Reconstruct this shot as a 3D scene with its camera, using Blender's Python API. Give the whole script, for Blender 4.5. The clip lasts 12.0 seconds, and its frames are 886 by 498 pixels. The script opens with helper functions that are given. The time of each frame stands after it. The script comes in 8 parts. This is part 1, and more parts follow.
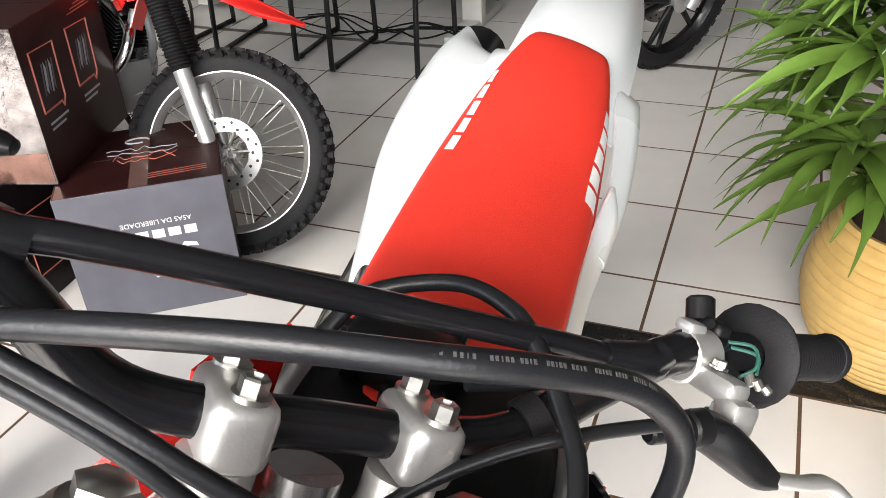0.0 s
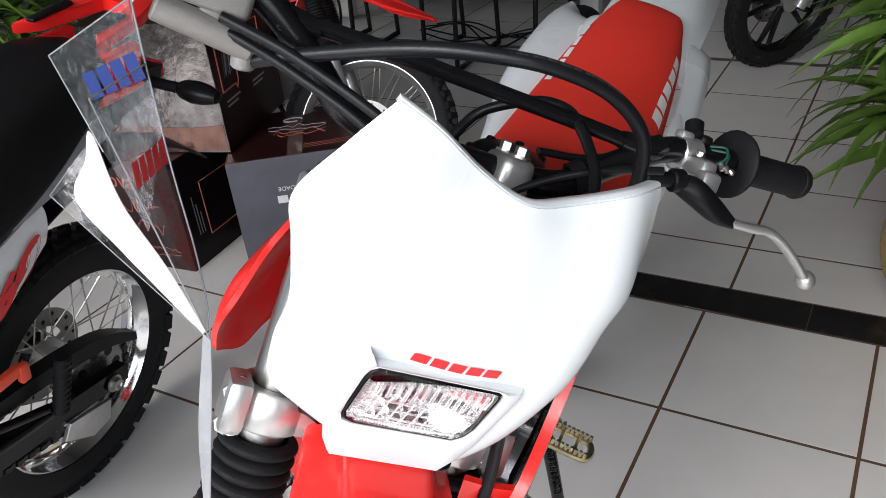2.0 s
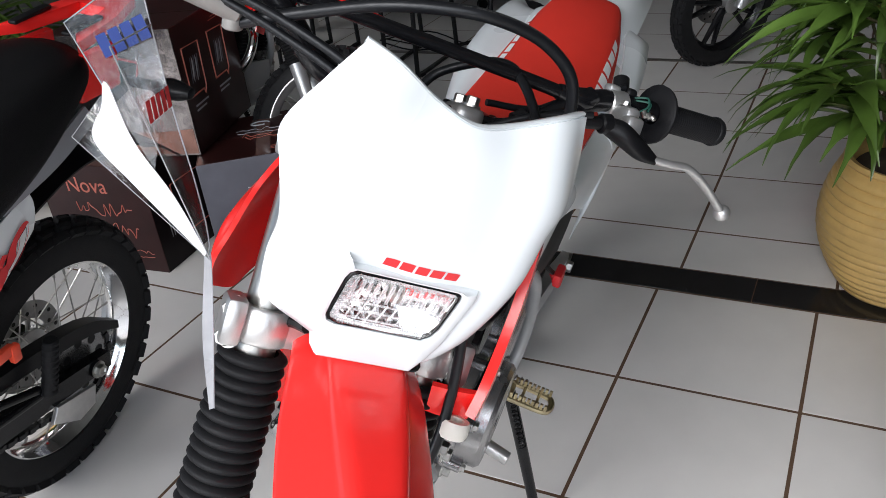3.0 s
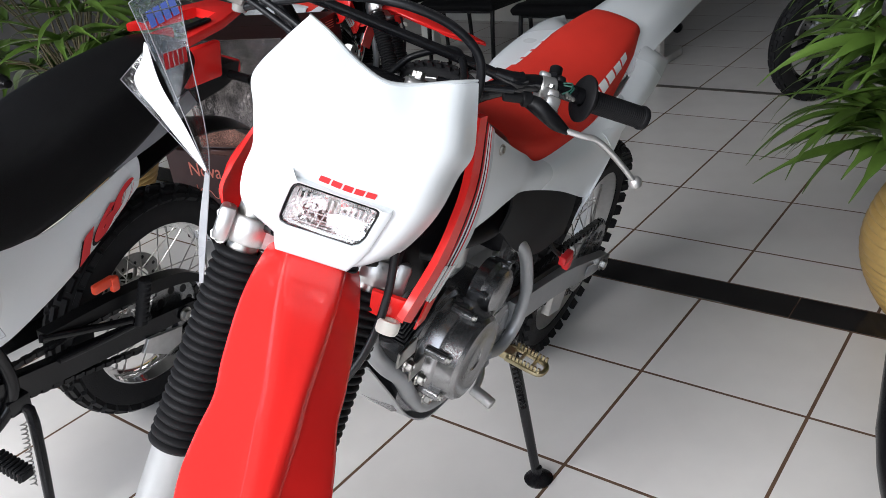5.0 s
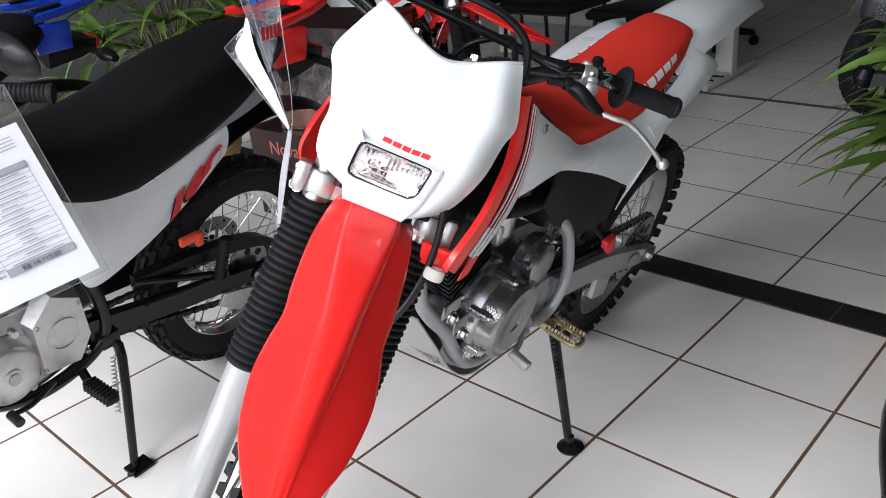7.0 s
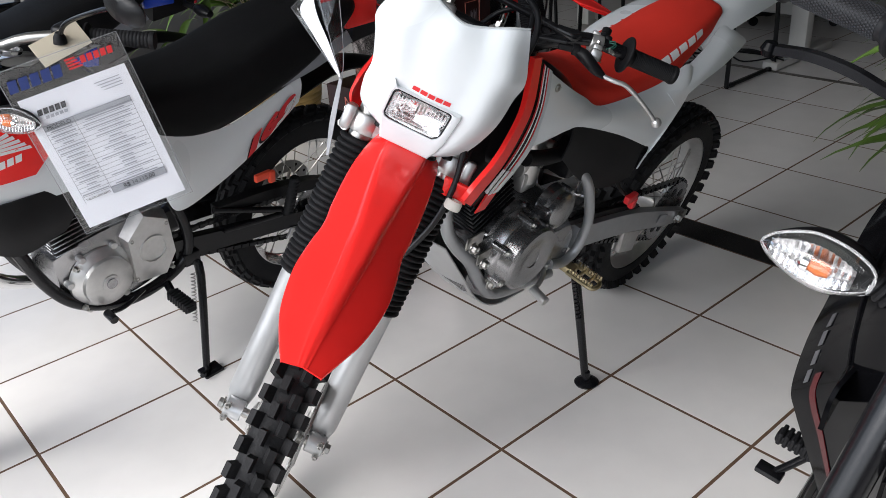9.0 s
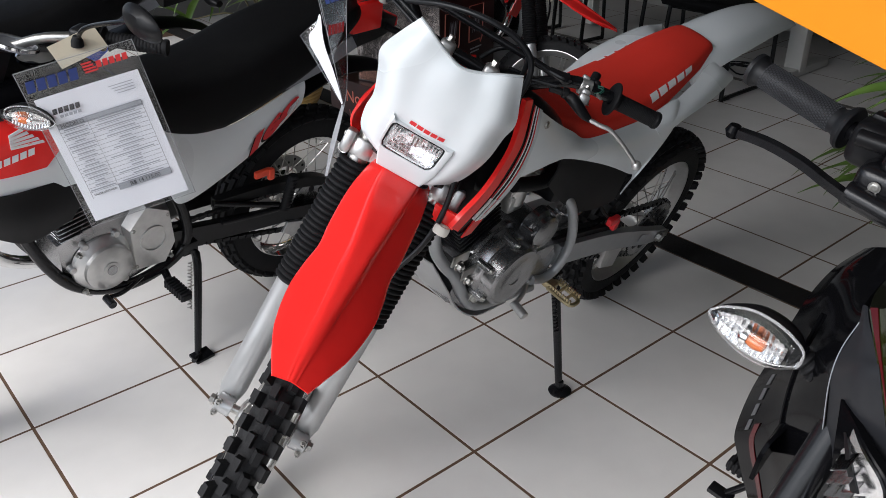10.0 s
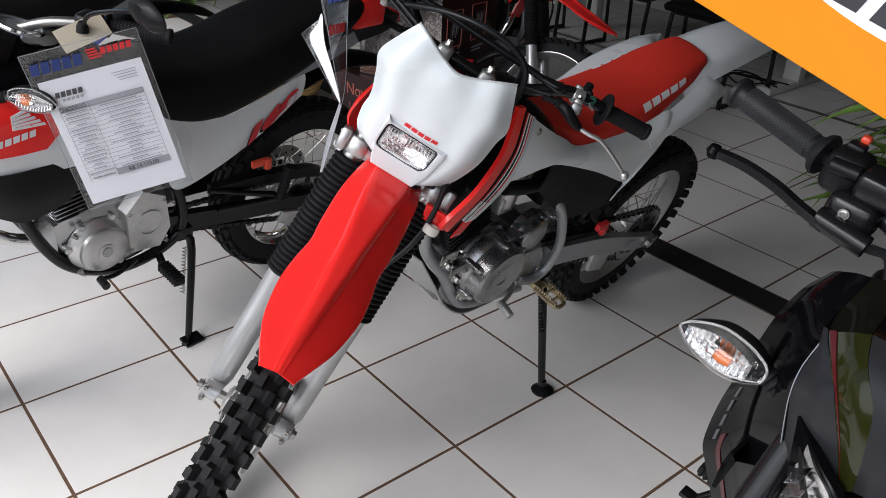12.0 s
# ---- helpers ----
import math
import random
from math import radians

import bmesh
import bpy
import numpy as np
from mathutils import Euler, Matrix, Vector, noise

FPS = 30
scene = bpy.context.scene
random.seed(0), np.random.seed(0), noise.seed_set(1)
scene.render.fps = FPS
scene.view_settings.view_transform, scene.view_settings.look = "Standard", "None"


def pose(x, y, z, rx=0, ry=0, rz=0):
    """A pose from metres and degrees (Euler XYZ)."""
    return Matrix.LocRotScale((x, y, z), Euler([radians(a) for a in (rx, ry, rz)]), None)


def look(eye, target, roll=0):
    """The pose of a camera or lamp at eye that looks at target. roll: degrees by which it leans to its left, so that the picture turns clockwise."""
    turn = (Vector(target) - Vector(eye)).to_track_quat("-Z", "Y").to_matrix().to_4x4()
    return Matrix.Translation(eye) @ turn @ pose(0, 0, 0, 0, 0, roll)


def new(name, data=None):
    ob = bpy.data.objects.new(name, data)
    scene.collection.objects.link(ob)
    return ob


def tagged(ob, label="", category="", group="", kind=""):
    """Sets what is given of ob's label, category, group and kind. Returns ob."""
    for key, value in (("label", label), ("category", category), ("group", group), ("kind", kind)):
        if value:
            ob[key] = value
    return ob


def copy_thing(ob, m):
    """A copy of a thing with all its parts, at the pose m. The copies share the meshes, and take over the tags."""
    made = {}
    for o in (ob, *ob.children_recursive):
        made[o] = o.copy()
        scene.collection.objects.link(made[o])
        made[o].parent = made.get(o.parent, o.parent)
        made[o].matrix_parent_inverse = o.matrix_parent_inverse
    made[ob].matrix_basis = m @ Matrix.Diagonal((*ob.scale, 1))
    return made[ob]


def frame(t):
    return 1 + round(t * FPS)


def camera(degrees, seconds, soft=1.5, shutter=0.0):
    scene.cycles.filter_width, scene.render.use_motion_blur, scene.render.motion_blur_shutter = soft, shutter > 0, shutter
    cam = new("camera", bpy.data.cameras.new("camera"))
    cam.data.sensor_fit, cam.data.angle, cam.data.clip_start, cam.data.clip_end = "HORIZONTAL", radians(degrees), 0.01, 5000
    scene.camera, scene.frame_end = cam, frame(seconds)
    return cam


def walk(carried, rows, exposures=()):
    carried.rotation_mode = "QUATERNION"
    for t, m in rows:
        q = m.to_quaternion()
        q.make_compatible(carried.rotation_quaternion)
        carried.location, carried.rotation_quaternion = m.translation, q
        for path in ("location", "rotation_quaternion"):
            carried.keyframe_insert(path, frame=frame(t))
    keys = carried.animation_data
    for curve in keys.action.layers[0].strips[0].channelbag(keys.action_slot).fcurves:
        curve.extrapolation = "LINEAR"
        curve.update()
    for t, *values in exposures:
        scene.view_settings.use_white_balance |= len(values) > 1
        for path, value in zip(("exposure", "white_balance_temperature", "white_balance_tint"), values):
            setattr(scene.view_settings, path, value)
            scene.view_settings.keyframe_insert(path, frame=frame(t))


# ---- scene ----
from mathutils.bvhtree import BVHTree

cam = camera(56.0, 12.0, soft=0.6)
PATH = [
    (0, (0.628, -0.317, 1.275), (-0.026, 1.244, 0.209), -3.2),
    (0.5, (0.639, -0.382, 1.281), (-0.026, 1.17, 0.209), -3.7),
    (1, (0.67, -0.439, 1.283), (-0.081, 1.08, 0.221), -4.9),
    (1.5, (0.724, -0.529, 1.282), (-0.155, 0.942, 0.251), -6.6),
    (2, (0.782, -0.619, 1.287), (-0.139, 0.848, 0.286), -6.6),
    (2.5, (0.814, -0.673, 1.283), (-0.076, 0.824, 0.3), -6.9),
    (3, (0.844, -0.735, 1.277), (-0.011, 0.787, 0.302), -7.1),
    (5, (1.16, -0.842, 1.266), (0.018, 0.548, 0.392), -7.1),
    (5.5, (1.193, -0.877, 1.265), (0.019, 0.498, 0.411), -6.8),
    (6, (1.218, -0.906, 1.268), (0.017, 0.447, 0.417), -6.1),
    (6.5, (1.251, -0.932, 1.27), (0.015, 0.396, 0.427), -5.8),
    (7, (1.289, -0.951, 1.276), (0.021, 0.34, 0.423), -5.4),
    (9, (1.529, -1.048, 1.314), (0.147, 0.081, 0.412), -4.5),
    (9.5, (1.557, -1.064, 1.367), (0.188, 0.062, 0.441), -2.7),
    (10, (1.573, -1.067, 1.43), (0.222, 0.058, 0.477), -0.6),
    (10.5, (1.591, -1.07, 1.453), (0.257, 0.042, 0.461), 0.6),
    (11, (1.595, -1.074, 1.46), (0.269, 0.04, 0.46), 1.3),
    (11.5, (1.598, -1.076, 1.461), (0.267, 0.047, 0.477), 1.9),
    (12, (1.599, -1.074, 1.461), (0.263, 0.054, 0.49), 2.2),
]
walk(cam, [(t, look(eye, target, roll)) for t, eye, target, roll in PATH],
     exposures=[(0.0, 1.6, 6850, 12), (0.8, 1.1, 6700, 12), (1.6, 0.18, 6450, 12), (2.5, 0.10, 6300, 12), (5.0, 0.22, 6250, 12), (7.0, 0.24, 6250, 12), (9.0, -0.16, 6300, 12), (9.5, -0.36, 6300, 12), (10.5, -0.50, 6300, 12), (12.0, -0.52, 6300, 13)])

# ---------------------------------------------------------------- light
world = bpy.data.worlds.new("overcast_sky")
scene.world = world
world.use_nodes = True
wn, wl = world.node_tree.nodes, world.node_tree.links
sky = wn.new("ShaderNodeTexSky")
sky.sky_type = "NISHITA"
sky.sun_disc = False
sky.sun_elevation = radians(48)
sky.sun_rotation = radians(190)
wn["Background"].inputs["Strength"].default_value = 0.12
wl.new(sky.outputs["Color"], wn["Background"].inputs["Color"])

sun_data = bpy.data.lights.new("sun", "SUN")
sun_data.energy, sun_data.angle, sun_data.color = 7.6, radians(55), (1.0, 0.97, 0.92)
sun = new("sun", sun_data)
sun.matrix_world = look((-1.5, -9, 9.6), (0, 0, 0))


def window_light(name, eye, target, w, h, power):
    d = bpy.data.lights.new(name, "AREA")
    d.shape, d.size, d.size_y, d.energy, d.color = "RECTANGLE", w, h, power, (0.95, 0.98, 1.0)
    o = new(name, d)
    o.matrix_world = look(eye, target)
    return o


window_light("front_window_light", (0.9, -2.62, 1.85), (0.9, 0, 0.3), 5.2, 2.6, 98)
window_light("side_window_light", (-4.32, -1.1, 1.75), (0, -0.6, 0.9), 2.9, 2.5, 9)


# ---------------------------------------------------------------- materials
def mat(name, col, rough=0.5, metal=0.0, var=0.06, scale=30.0, bump=0.0, bscale=120.0, coat=0.0, rvar=0.12, trans=0.0, ior=1.5, island=0.0, spec=0.5):
    m = bpy.data.materials.new(name)
    m.use_nodes = True
    nt = m.node_tree
    N, L = nt.nodes, nt.links
    b = N["Principled BSDF"]
    tc = N.new("ShaderNodeTexCoord")
    n1 = N.new("ShaderNodeTexNoise")
    n1.inputs["Scale"].default_value, n1.inputs["Detail"].default_value = scale, 6
    n2 = N.new("ShaderNodeTexNoise")
    n2.inputs["Scale"].default_value, n2.inputs["Detail"].default_value = scale / 9, 3
    L.new(tc.outputs["Object"], n1.inputs["Vector"])
    L.new(tc.outputs["Object"], n2.inputs["Vector"])
    add = N.new("ShaderNodeMath")
    add.operation = "ADD"
    L.new(n1.outputs["Fac"], add.inputs[0])
    L.new(n2.outputs["Fac"], add.inputs[1])
    ramp = N.new("ShaderNodeMapRange")
    ramp.inputs["From Min"].default_value, ramp.inputs["From Max"].default_value = 0.6, 1.4
    ramp.inputs["To Min"].default_value, ramp.inputs["To Max"].default_value = 1 - var, 1 + var
    L.new(add.outputs[0], ramp.inputs["Value"])
    mul = N.new("ShaderNodeVectorMath")
    mul.operation = "SCALE"
    mul.inputs[0].default_value = col
    out = ramp.outputs["Result"]
    if island:
        oi = N.new("ShaderNodeObjectInfo")
        r2 = N.new("ShaderNodeMapRange")
        r2.inputs["To Min"].default_value, r2.inputs["To Max"].default_value = 1 - island, 1 + island
        L.new(oi.outputs["Random"], r2.inputs["Value"])
        mm = N.new("ShaderNodeMath")
        mm.operation = "MULTIPLY"
        L.new(out, mm.inputs[0])
        L.new(r2.outputs["Result"], mm.inputs[1])
        out = mm.outputs[0]
    L.new(out, mul.inputs["Scale"])
    L.new(mul.outputs[0], b.inputs["Base Color"])
    rr = N.new("ShaderNodeMapRange")
    rr.inputs["From Min"].default_value, rr.inputs["From Max"].default_value = 0.3, 0.7
    rr.inputs["To Min"].default_value, rr.inputs["To Max"].default_value = max(0.02, rough * (1 - rvar)), min(1, rough * (1 + rvar))
    L.new(n2.outputs["Fac"], rr.inputs["Value"])
    L.new(rr.outputs["Result"], b.inputs["Roughness"])
    b.inputs["Metallic"].default_value = metal
    b.inputs["Coat Weight"].default_value = coat
    b.inputs["Coat Roughness"].default_value = 0.06
    b.inputs["Transmission Weight"].default_value = trans
    b.inputs["IOR"].default_value = ior
    b.inputs["Specular IOR Level"].default_value = spec
    if bump:
        n3 = N.new("ShaderNodeTexNoise")
        n3.inputs["Scale"].default_value, n3.inputs["Detail"].default_value = bscale, 4
        L.new(tc.outputs["Object"], n3.inputs["Vector"])
        bp = N.new("ShaderNodeBump")
        bp.inputs["Strength"].default_value, bp.inputs["Distance"].default_value = bump, 0.002
        L.new(n3.outputs["Fac"], bp.inputs["Height"])
        L.new(bp.outputs["Normal"], b.inputs["Normal"])
    return m


WHITE = mat("white_plastic", (0.71, 0.745, 0.76), 0.28, var=0.015, scale=14, coat=0.25)
RED = mat("red_plastic", (0.88, 0.026, 0.022), 0.24, var=0.03, scale=18, bump=0.03, bscale=40, coat=0.15, spec=0.4)
SEAT_RED = mat("red_seat_vinyl", (0.66, 0.036, 0.022), 0.62, var=0.04, scale=40, bump=0.25, bscale=900, spec=0.25)
SEAT_BLACK = mat("black_seat_vinyl", (0.0055, 0.0055, 0.006), 0.55, var=0.2, scale=30, bump=0.35, bscale=700, spec=0.14)
BLACK = mat("black_plastic", (0.006, 0.006, 0.0068), 0.38, var=0.2, scale=40, bump=0.08, bscale=500, spec=0.2)
BLACK_GLOSS = mat("black_gloss_paint", (0.003, 0.003, 0.0036), 0.09, var=0.1, scale=20, spec=0.05)
BLACK_METAL = mat("black_painted_metal", (0.006, 0.006, 0.0072), 0.24, var=0.2, scale=50, bump=0.05, bscale=300, spec=0.38)
HOSE = mat("black_hose", (0.007, 0.0075, 0.009), 0.36, var=0.2, scale=60, bump=0.1, bscale=500, spec=0.35)
RUBBER = mat("black_rubber", (0.0075, 0.0075, 0.0085), 0.62, var=0.2, scale=60, bump=0.2, bscale=600, spec=0.22)
TYRE = mat("tyre_rubber", (0.010, 0.010, 0.011), 0.72, var=0.3, scale=50, bump=0.4, bscale=260, spec=0.3)
ALU = mat("cast_aluminium", (0.56, 0.555, 0.545), 0.36, metal=0.8, var=0.12, scale=60, bump=0.10, bscale=500)
ALU_DARK = mat("grey_engine_paint", (0.33, 0.33, 0.335), 0.25, metal=0.92, var=0.12, scale=50, bump=0.08, bscale=600)
SILVER = mat("silver_fork_paint", (0.44, 0.445, 0.45), 0.34, metal=0.55, var=0.05, scale=40, bump=0.05, bscale=300)
FRAME = mat("grey_frame_paint", (0.36, 0.37, 0.38), 0.35, metal=0.5, var=0.08, scale=40, bump=0.05, bscale=300)
CHROME = mat("chrome", (0.80, 0.80, 0.80), 0.10, metal=1.0, var=0.03, scale=40)
CAST = mat("matt_cast_metal", (0.25, 0.24, 0.225), 0.5, metal=0.35, var=0.1, scale=60, bump=0.12, bscale=600)
DISC = mat("brushed_disc_steel", (0.30, 0.295, 0.285), 0.42, metal=1.0, var=0.15, scale=120)
STEEL = mat("zinc_steel", (0.42, 0.412, 0.39), 0.34, metal=1.0, var=0.12, scale=90)
GOLD = mat("gold_zinc", (0.46, 0.39, 0.24), 0.36, metal=1.0, var=0.2, scale=90, bump=0.2, bscale=300)
ORANGE_TAG = mat("orange_red_plastic", (0.72, 0.07, 0.03), 0.4, var=0.05)
NATURAL = mat("off_white_nylon", (0.72, 0.69, 0.62), 0.45, var=0.05)
GREY_PLASTIC = mat("grey_plastic", (0.25, 0.26, 0.28), 0.4, var=0.06)
PAPER = mat("white_paper", (0.84, 0.84, 0.88), 0.75, var=0.02, bump=0.1, bscale=20)
INK = mat("black_ink", (0.03, 0.03, 0.035), 0.7, var=0.05)
INK_GREY = mat("grey_ink", (0.36, 0.37, 0.40), 0.7, var=0.05)
INK_RED = mat("red_ink", (0.62, 0.02, 0.025), 0.45, var=0.05)
INK_BLUE = mat("blue_ink", (0.01, 0.03, 0.16), 0.45, var=0.05)
INK_WHITE = mat("white_ink", (0.78, 0.78, 0.78), 0.5, var=0.03)
LINE_RED = mat("salmon_print", (0.50, 0.14, 0.10), 0.5, var=0.1)
SIGN = mat("orange_sign_board", (0.80, 0.27, 0.010), 0.6, var=0.03, spec=0.12)
BLUE = mat("blue_plastic", (0.01, 0.05, 0.45), 0.25, var=0.05, coat=0.3)
CARD_DARK = mat("dark_printed_card", (0.026, 0.0075, 0.007), 0.36, var=0.5, scale=9, bump=0.12, bscale=25, spec=0.3)
CARD_BLACK = mat("black_printed_card", (0.010, 0.007, 0.008), 0.42, var=0.5, scale=9, bump=0.12, bscale=25, spec=0.16)
CARD_GREY = mat("slate_grey_printed_card", (0.105, 0.105, 0.128), 0.38, var=0.3, scale=10, bump=0.12, bscale=25)
POT = mat("yellow_glazed_clay", (0.56, 0.37, 0.13), 0.42, var=0.18, scale=22, bump=0.4, bscale=60)
SOIL = mat("potting_soil", (0.05, 0.035, 0.025), 0.9, var=0.4, bump=0.8, bscale=90)
STALK = mat("brown_stalk", (0.10, 0.085, 0.04), 0.7, var=0.3, bump=0.3)
# walls and ceiling are assumed; their dark greys hold back bounced light
WALL = mat("bounce_cut_wall", (0.14, 0.137, 0.132), 0.8, var=0.03, scale=6, bump=0.05)
CEIL = mat("bounce_cut_ceiling", (0.24, 0.24, 0.232), 0.85, var=0.02, scale=6)
DESK = mat("light_grey_laminate", (0.58, 0.57, 0.54), 0.45, var=0.04)
GRANITE = mat("black_granite", (0.022, 0.021, 0.021), 0.16, var=0.6, scale=160, island=0.1)
GROUT = mat("brown_grout", (0.112, 0.063, 0.036), 0.9, var=0.3, scale=40, bump=0.3)
METALSTRIP = mat("worn_aluminium_strip", (0.18, 0.165, 0.15), 0.45, metal=0.6, var=0.3, scale=50)
FOIL = mat("crumpled_silver_card", (0.30, 0.275, 0.27), 0.16, metal=0.95, var=0.8, scale=18, bump=1.0, bscale=22)
COPPER_CARD = mat("pinkish_metal_card", (0.36, 0.20, 0.16), 0.22, metal=0.9, var=0.5, scale=20, bump=0.8, bscale=24)
PANEL_BLACK = mat("matt_black_panel", (0.010, 0.010, 0.011), 0.65, var=0.1, scale=30, bump=0.1, bscale=500, spec=0.2)
TILE = mat("cream_glazed_tile", (0.76, 0.74, 0.715), 0.22, var=0.05, scale=9, bump=0.02, bscale=12, island=0.02)
LENS = mat("clear_lamp_lens", (0.99, 0.99, 0.99), 0.015, trans=1.0, ior=1.38, var=0.0, rvar=0.0)
LENS_RIB = mat("ribbed_lamp_lens", (0.96, 0.96, 0.97), 0.08, trans=0.86, ior=1.45, var=0.0)
LAMP_IN = mat("lamp_reflector", (0.88, 0.88, 0.89), 0.07, metal=1.0, var=0.08, scale=90, bump=0.12, bscale=90)
SIGNAL_IN = mat("signal_reflector", (0.84, 0.84, 0.85), 0.22, metal=1.0, var=0.15, scale=160, bump=0.2, bscale=120)
AMBER = mat("amber_bulb", (0.42, 0.11, 0.03), 0.15, var=0.05)
# the olive reflection on the screen panel is put into this base colour
OLIVE = mat("tinted_screen", (0.016, 0.0175, 0.004), 0.08, var=0.15, spec=0.3)
SMOKED = mat("smoked_screen", (0.006, 0.0065, 0.004), 0.08, var=0.15, spec=0.2)


def clear_film(name, least, most, grain, crease):
    m = bpy.data.materials.new(name)
    m.use_nodes = True
    N, L = m.node_tree.nodes, m.node_tree.links
    b = N["Principled BSDF"]
    b.inputs["Base Color"].default_value = (0.9, 0.92, 0.94, 1)
    b.inputs["Roughness"].default_value = 0.10
    tr = N.new("ShaderNodeBsdfTransparent")
    tr.inputs["Color"].default_value = (0.98, 0.985, 0.99, 1)
    mx = N.new("ShaderNodeMixShader")
    lw = N.new("ShaderNodeTexNoise")
    lw.inputs["Scale"].default_value = grain
    rp = N.new("ShaderNodeMapRange")
    rp.inputs["To Min"].default_value, rp.inputs["To Max"].default_value = least, most
    L.new(lw.outputs["Fac"], rp.inputs["Value"])
    L.new(rp.outputs["Result"], mx.inputs["Fac"])
    gl = N.new("ShaderNodeBsdfGlossy")
    gl.inputs["Roughness"].default_value = 0.16
    if crease:
        wrinkle = N.new("ShaderNodeTexNoise")
        wrinkle.inputs["Scale"].default_value, wrinkle.inputs["Detail"].default_value = 9, 1
        bp = N.new("ShaderNodeBump")
        bp.inputs["Strength"].default_value, bp.inputs["Distance"].default_value = crease, 0.01
        L.new(wrinkle.outputs["Fac"], bp.inputs["Height"])
        L.new(bp.outputs["Normal"], gl.inputs["Normal"])
    L.new(tr.outputs[0], mx.inputs[1])
    L.new(gl.outputs[0], mx.inputs[2])
    L.new(mx.outputs[0], N["Material Output"].inputs["Surface"])
    return m


FILM = clear_film("clear_plastic_film", 0.0, 0.05, 14, 0.0)
FILM_CREASED = clear_film("creased_plastic_film", 0.02, 0.09, 12, 0.25)
FILM_WHITE = mat("milky_film", (0.33, 0.335, 0.35), 0.3, var=0.25, scale=60)
FILM_EDGE = mat("folded_film_edge", (0.26, 0.265, 0.28), 0.2, var=0.1)


def leaf_material():
    m = mat("palm_leaf", (0.092, 0.165, 0.028), 0.36, var=0.35, scale=16, bump=0.15, bscale=60, island=0.3)
    m.node_tree.nodes["Principled BSDF"].inputs["Subsurface Weight"].default_value = 0.0
    return m


LEAF = leaf_material()


# ---------------------------------------------------------------- mesh tools
def finish(bm, angle=38):
    bmesh.ops.recalc_face_normals(bm, faces=bm.faces)
    lim = radians(angle)
    for e in bm.edges:
        e.smooth = len(e.link_faces) == 2 and e.calc_face_angle(0.0) < lim
    for fc in bm.faces:
        fc.smooth = True


def part(name, bm, material, parent=None, label="", m=None, angle=38):
    if m is not None:
        bmesh.ops.transform(bm, matrix=m, verts=bm.verts)
    finish(bm, angle)
    me = bpy.data.meshes.new(name)
    bm.to_mesh(me)
    bm.free()
    me.materials.append(material)
    ob = new(name, me)
    ob.parent = parent
    if label:
        tagged(ob, label)
    return ob


def thing(name, m, label, category, group=""):
    ob = new(name)
    ob.empty_display_size = 0.05
    ob.matrix_world = m
    return tagged(ob, label, category, group)


def again(name, ob, parent, m):
    o = new(name, ob.data)
    o.parent = parent
    o.matrix_basis = m
    return o


def bjoin(*bms):
    out = bmesh.new()
    for b in bms:
        me = bpy.data.meshes.new("tmp")
        b.to_mesh(me)
        b.free()
        out.from_mesh(me)
        bpy.data.meshes.remove(me)
    return out


def cr(points, n):
    """Catmull-Rom through points, n steps a span."""
    P = [Vector(p) for p in points]
    if len(P) < 3 or n <= 1:
        return P
    ext = [2 * P[0] - P[1]] + P + [2 * P[-1] - P[-2]]
    out = []
    for i in range(1, len(ext) - 2):
        a, b, c, d = ext[i - 1:i + 3]
        for k in range(n):
            t = k / n
            out.append(0.5 * ((2 * b) + (c - a) * t + (2 * a - 5 * b + 4 * c - d) * t * t + (3 * b - a - 3 * c + d) * t ** 3))
    out.append(P[-1])
    return out


def tube(points, r, seg=12, n=5, caps=True):
    pts = cr(points, n)
    radii = r if isinstance(r, (list, tuple)) else [r]
    bm = bmesh.new()
    rings = []
    tang = [(pts[min(i + 1, len(pts) - 1)] - pts[max(i - 1, 0)]).normalized() for i in range(len(pts))]
    side = tang[0].orthogonal().normalized()
    for i, p in enumerate(pts):
        side = (side - tang[i] * side.dot(tang[i])).normalized()
        up = tang[i].cross(side)
        u = i / (len(pts) - 1) * (len(radii) - 1)
        k = min(int(u), len(radii) - 2) if len(radii) > 1 else 0
        rad = radii[0] if len(radii) == 1 else radii[k] + (radii[k + 1] - radii[k]) * (u - k)
        rings.append([bm.verts.new(p + rad * (math.cos(2 * math.pi * j / seg) * side + math.sin(2 * math.pi * j / seg) * up)) for j in range(seg)])
    for a, b in zip(rings, rings[1:]):
        for j in range(seg):
            bm.faces.new((a[j], a[(j + 1) % seg], b[(j + 1) % seg], b[j]))
    if caps:
        bm.faces.new(rings[0][::-1])
        bm.faces.new(rings[-1])
    return bm


def lathe(profile, seg=32, m=None, close=False):
    """profile: (radius, height) turned about z."""
    bm = bmesh.new()
    rings = []
    for r, h in profile:
        if r < 1e-5:
            rings.append([bm.verts.new((0, 0, h))])
        else:
            rings.append([bm.verts.new((r * math.cos(2 * math.pi * j / seg), r * math.sin(2 * math.pi * j / seg), h)) for j in range(seg)])
    pairs = list(zip(rings, rings[1:])) + ([(rings[-1], rings[0])] if close else [])
    for a, b in pairs:
        for j in range(seg):
            k = (j + 1) % seg
            if len(a) == 1 and len(b) == 1:
                continue
            if len(a) == 1:
                bm.faces.new((a[0], b[k], b[j]))
            elif len(b) == 1:
                bm.faces.new((a[j], a[k], b[0]))
            else:
                bm.faces.new((a[j], a[k], b[k], b[j]))
    if m is not None:
        bmesh.ops.transform(bm, matrix=m, verts=bm.verts)
    return bm


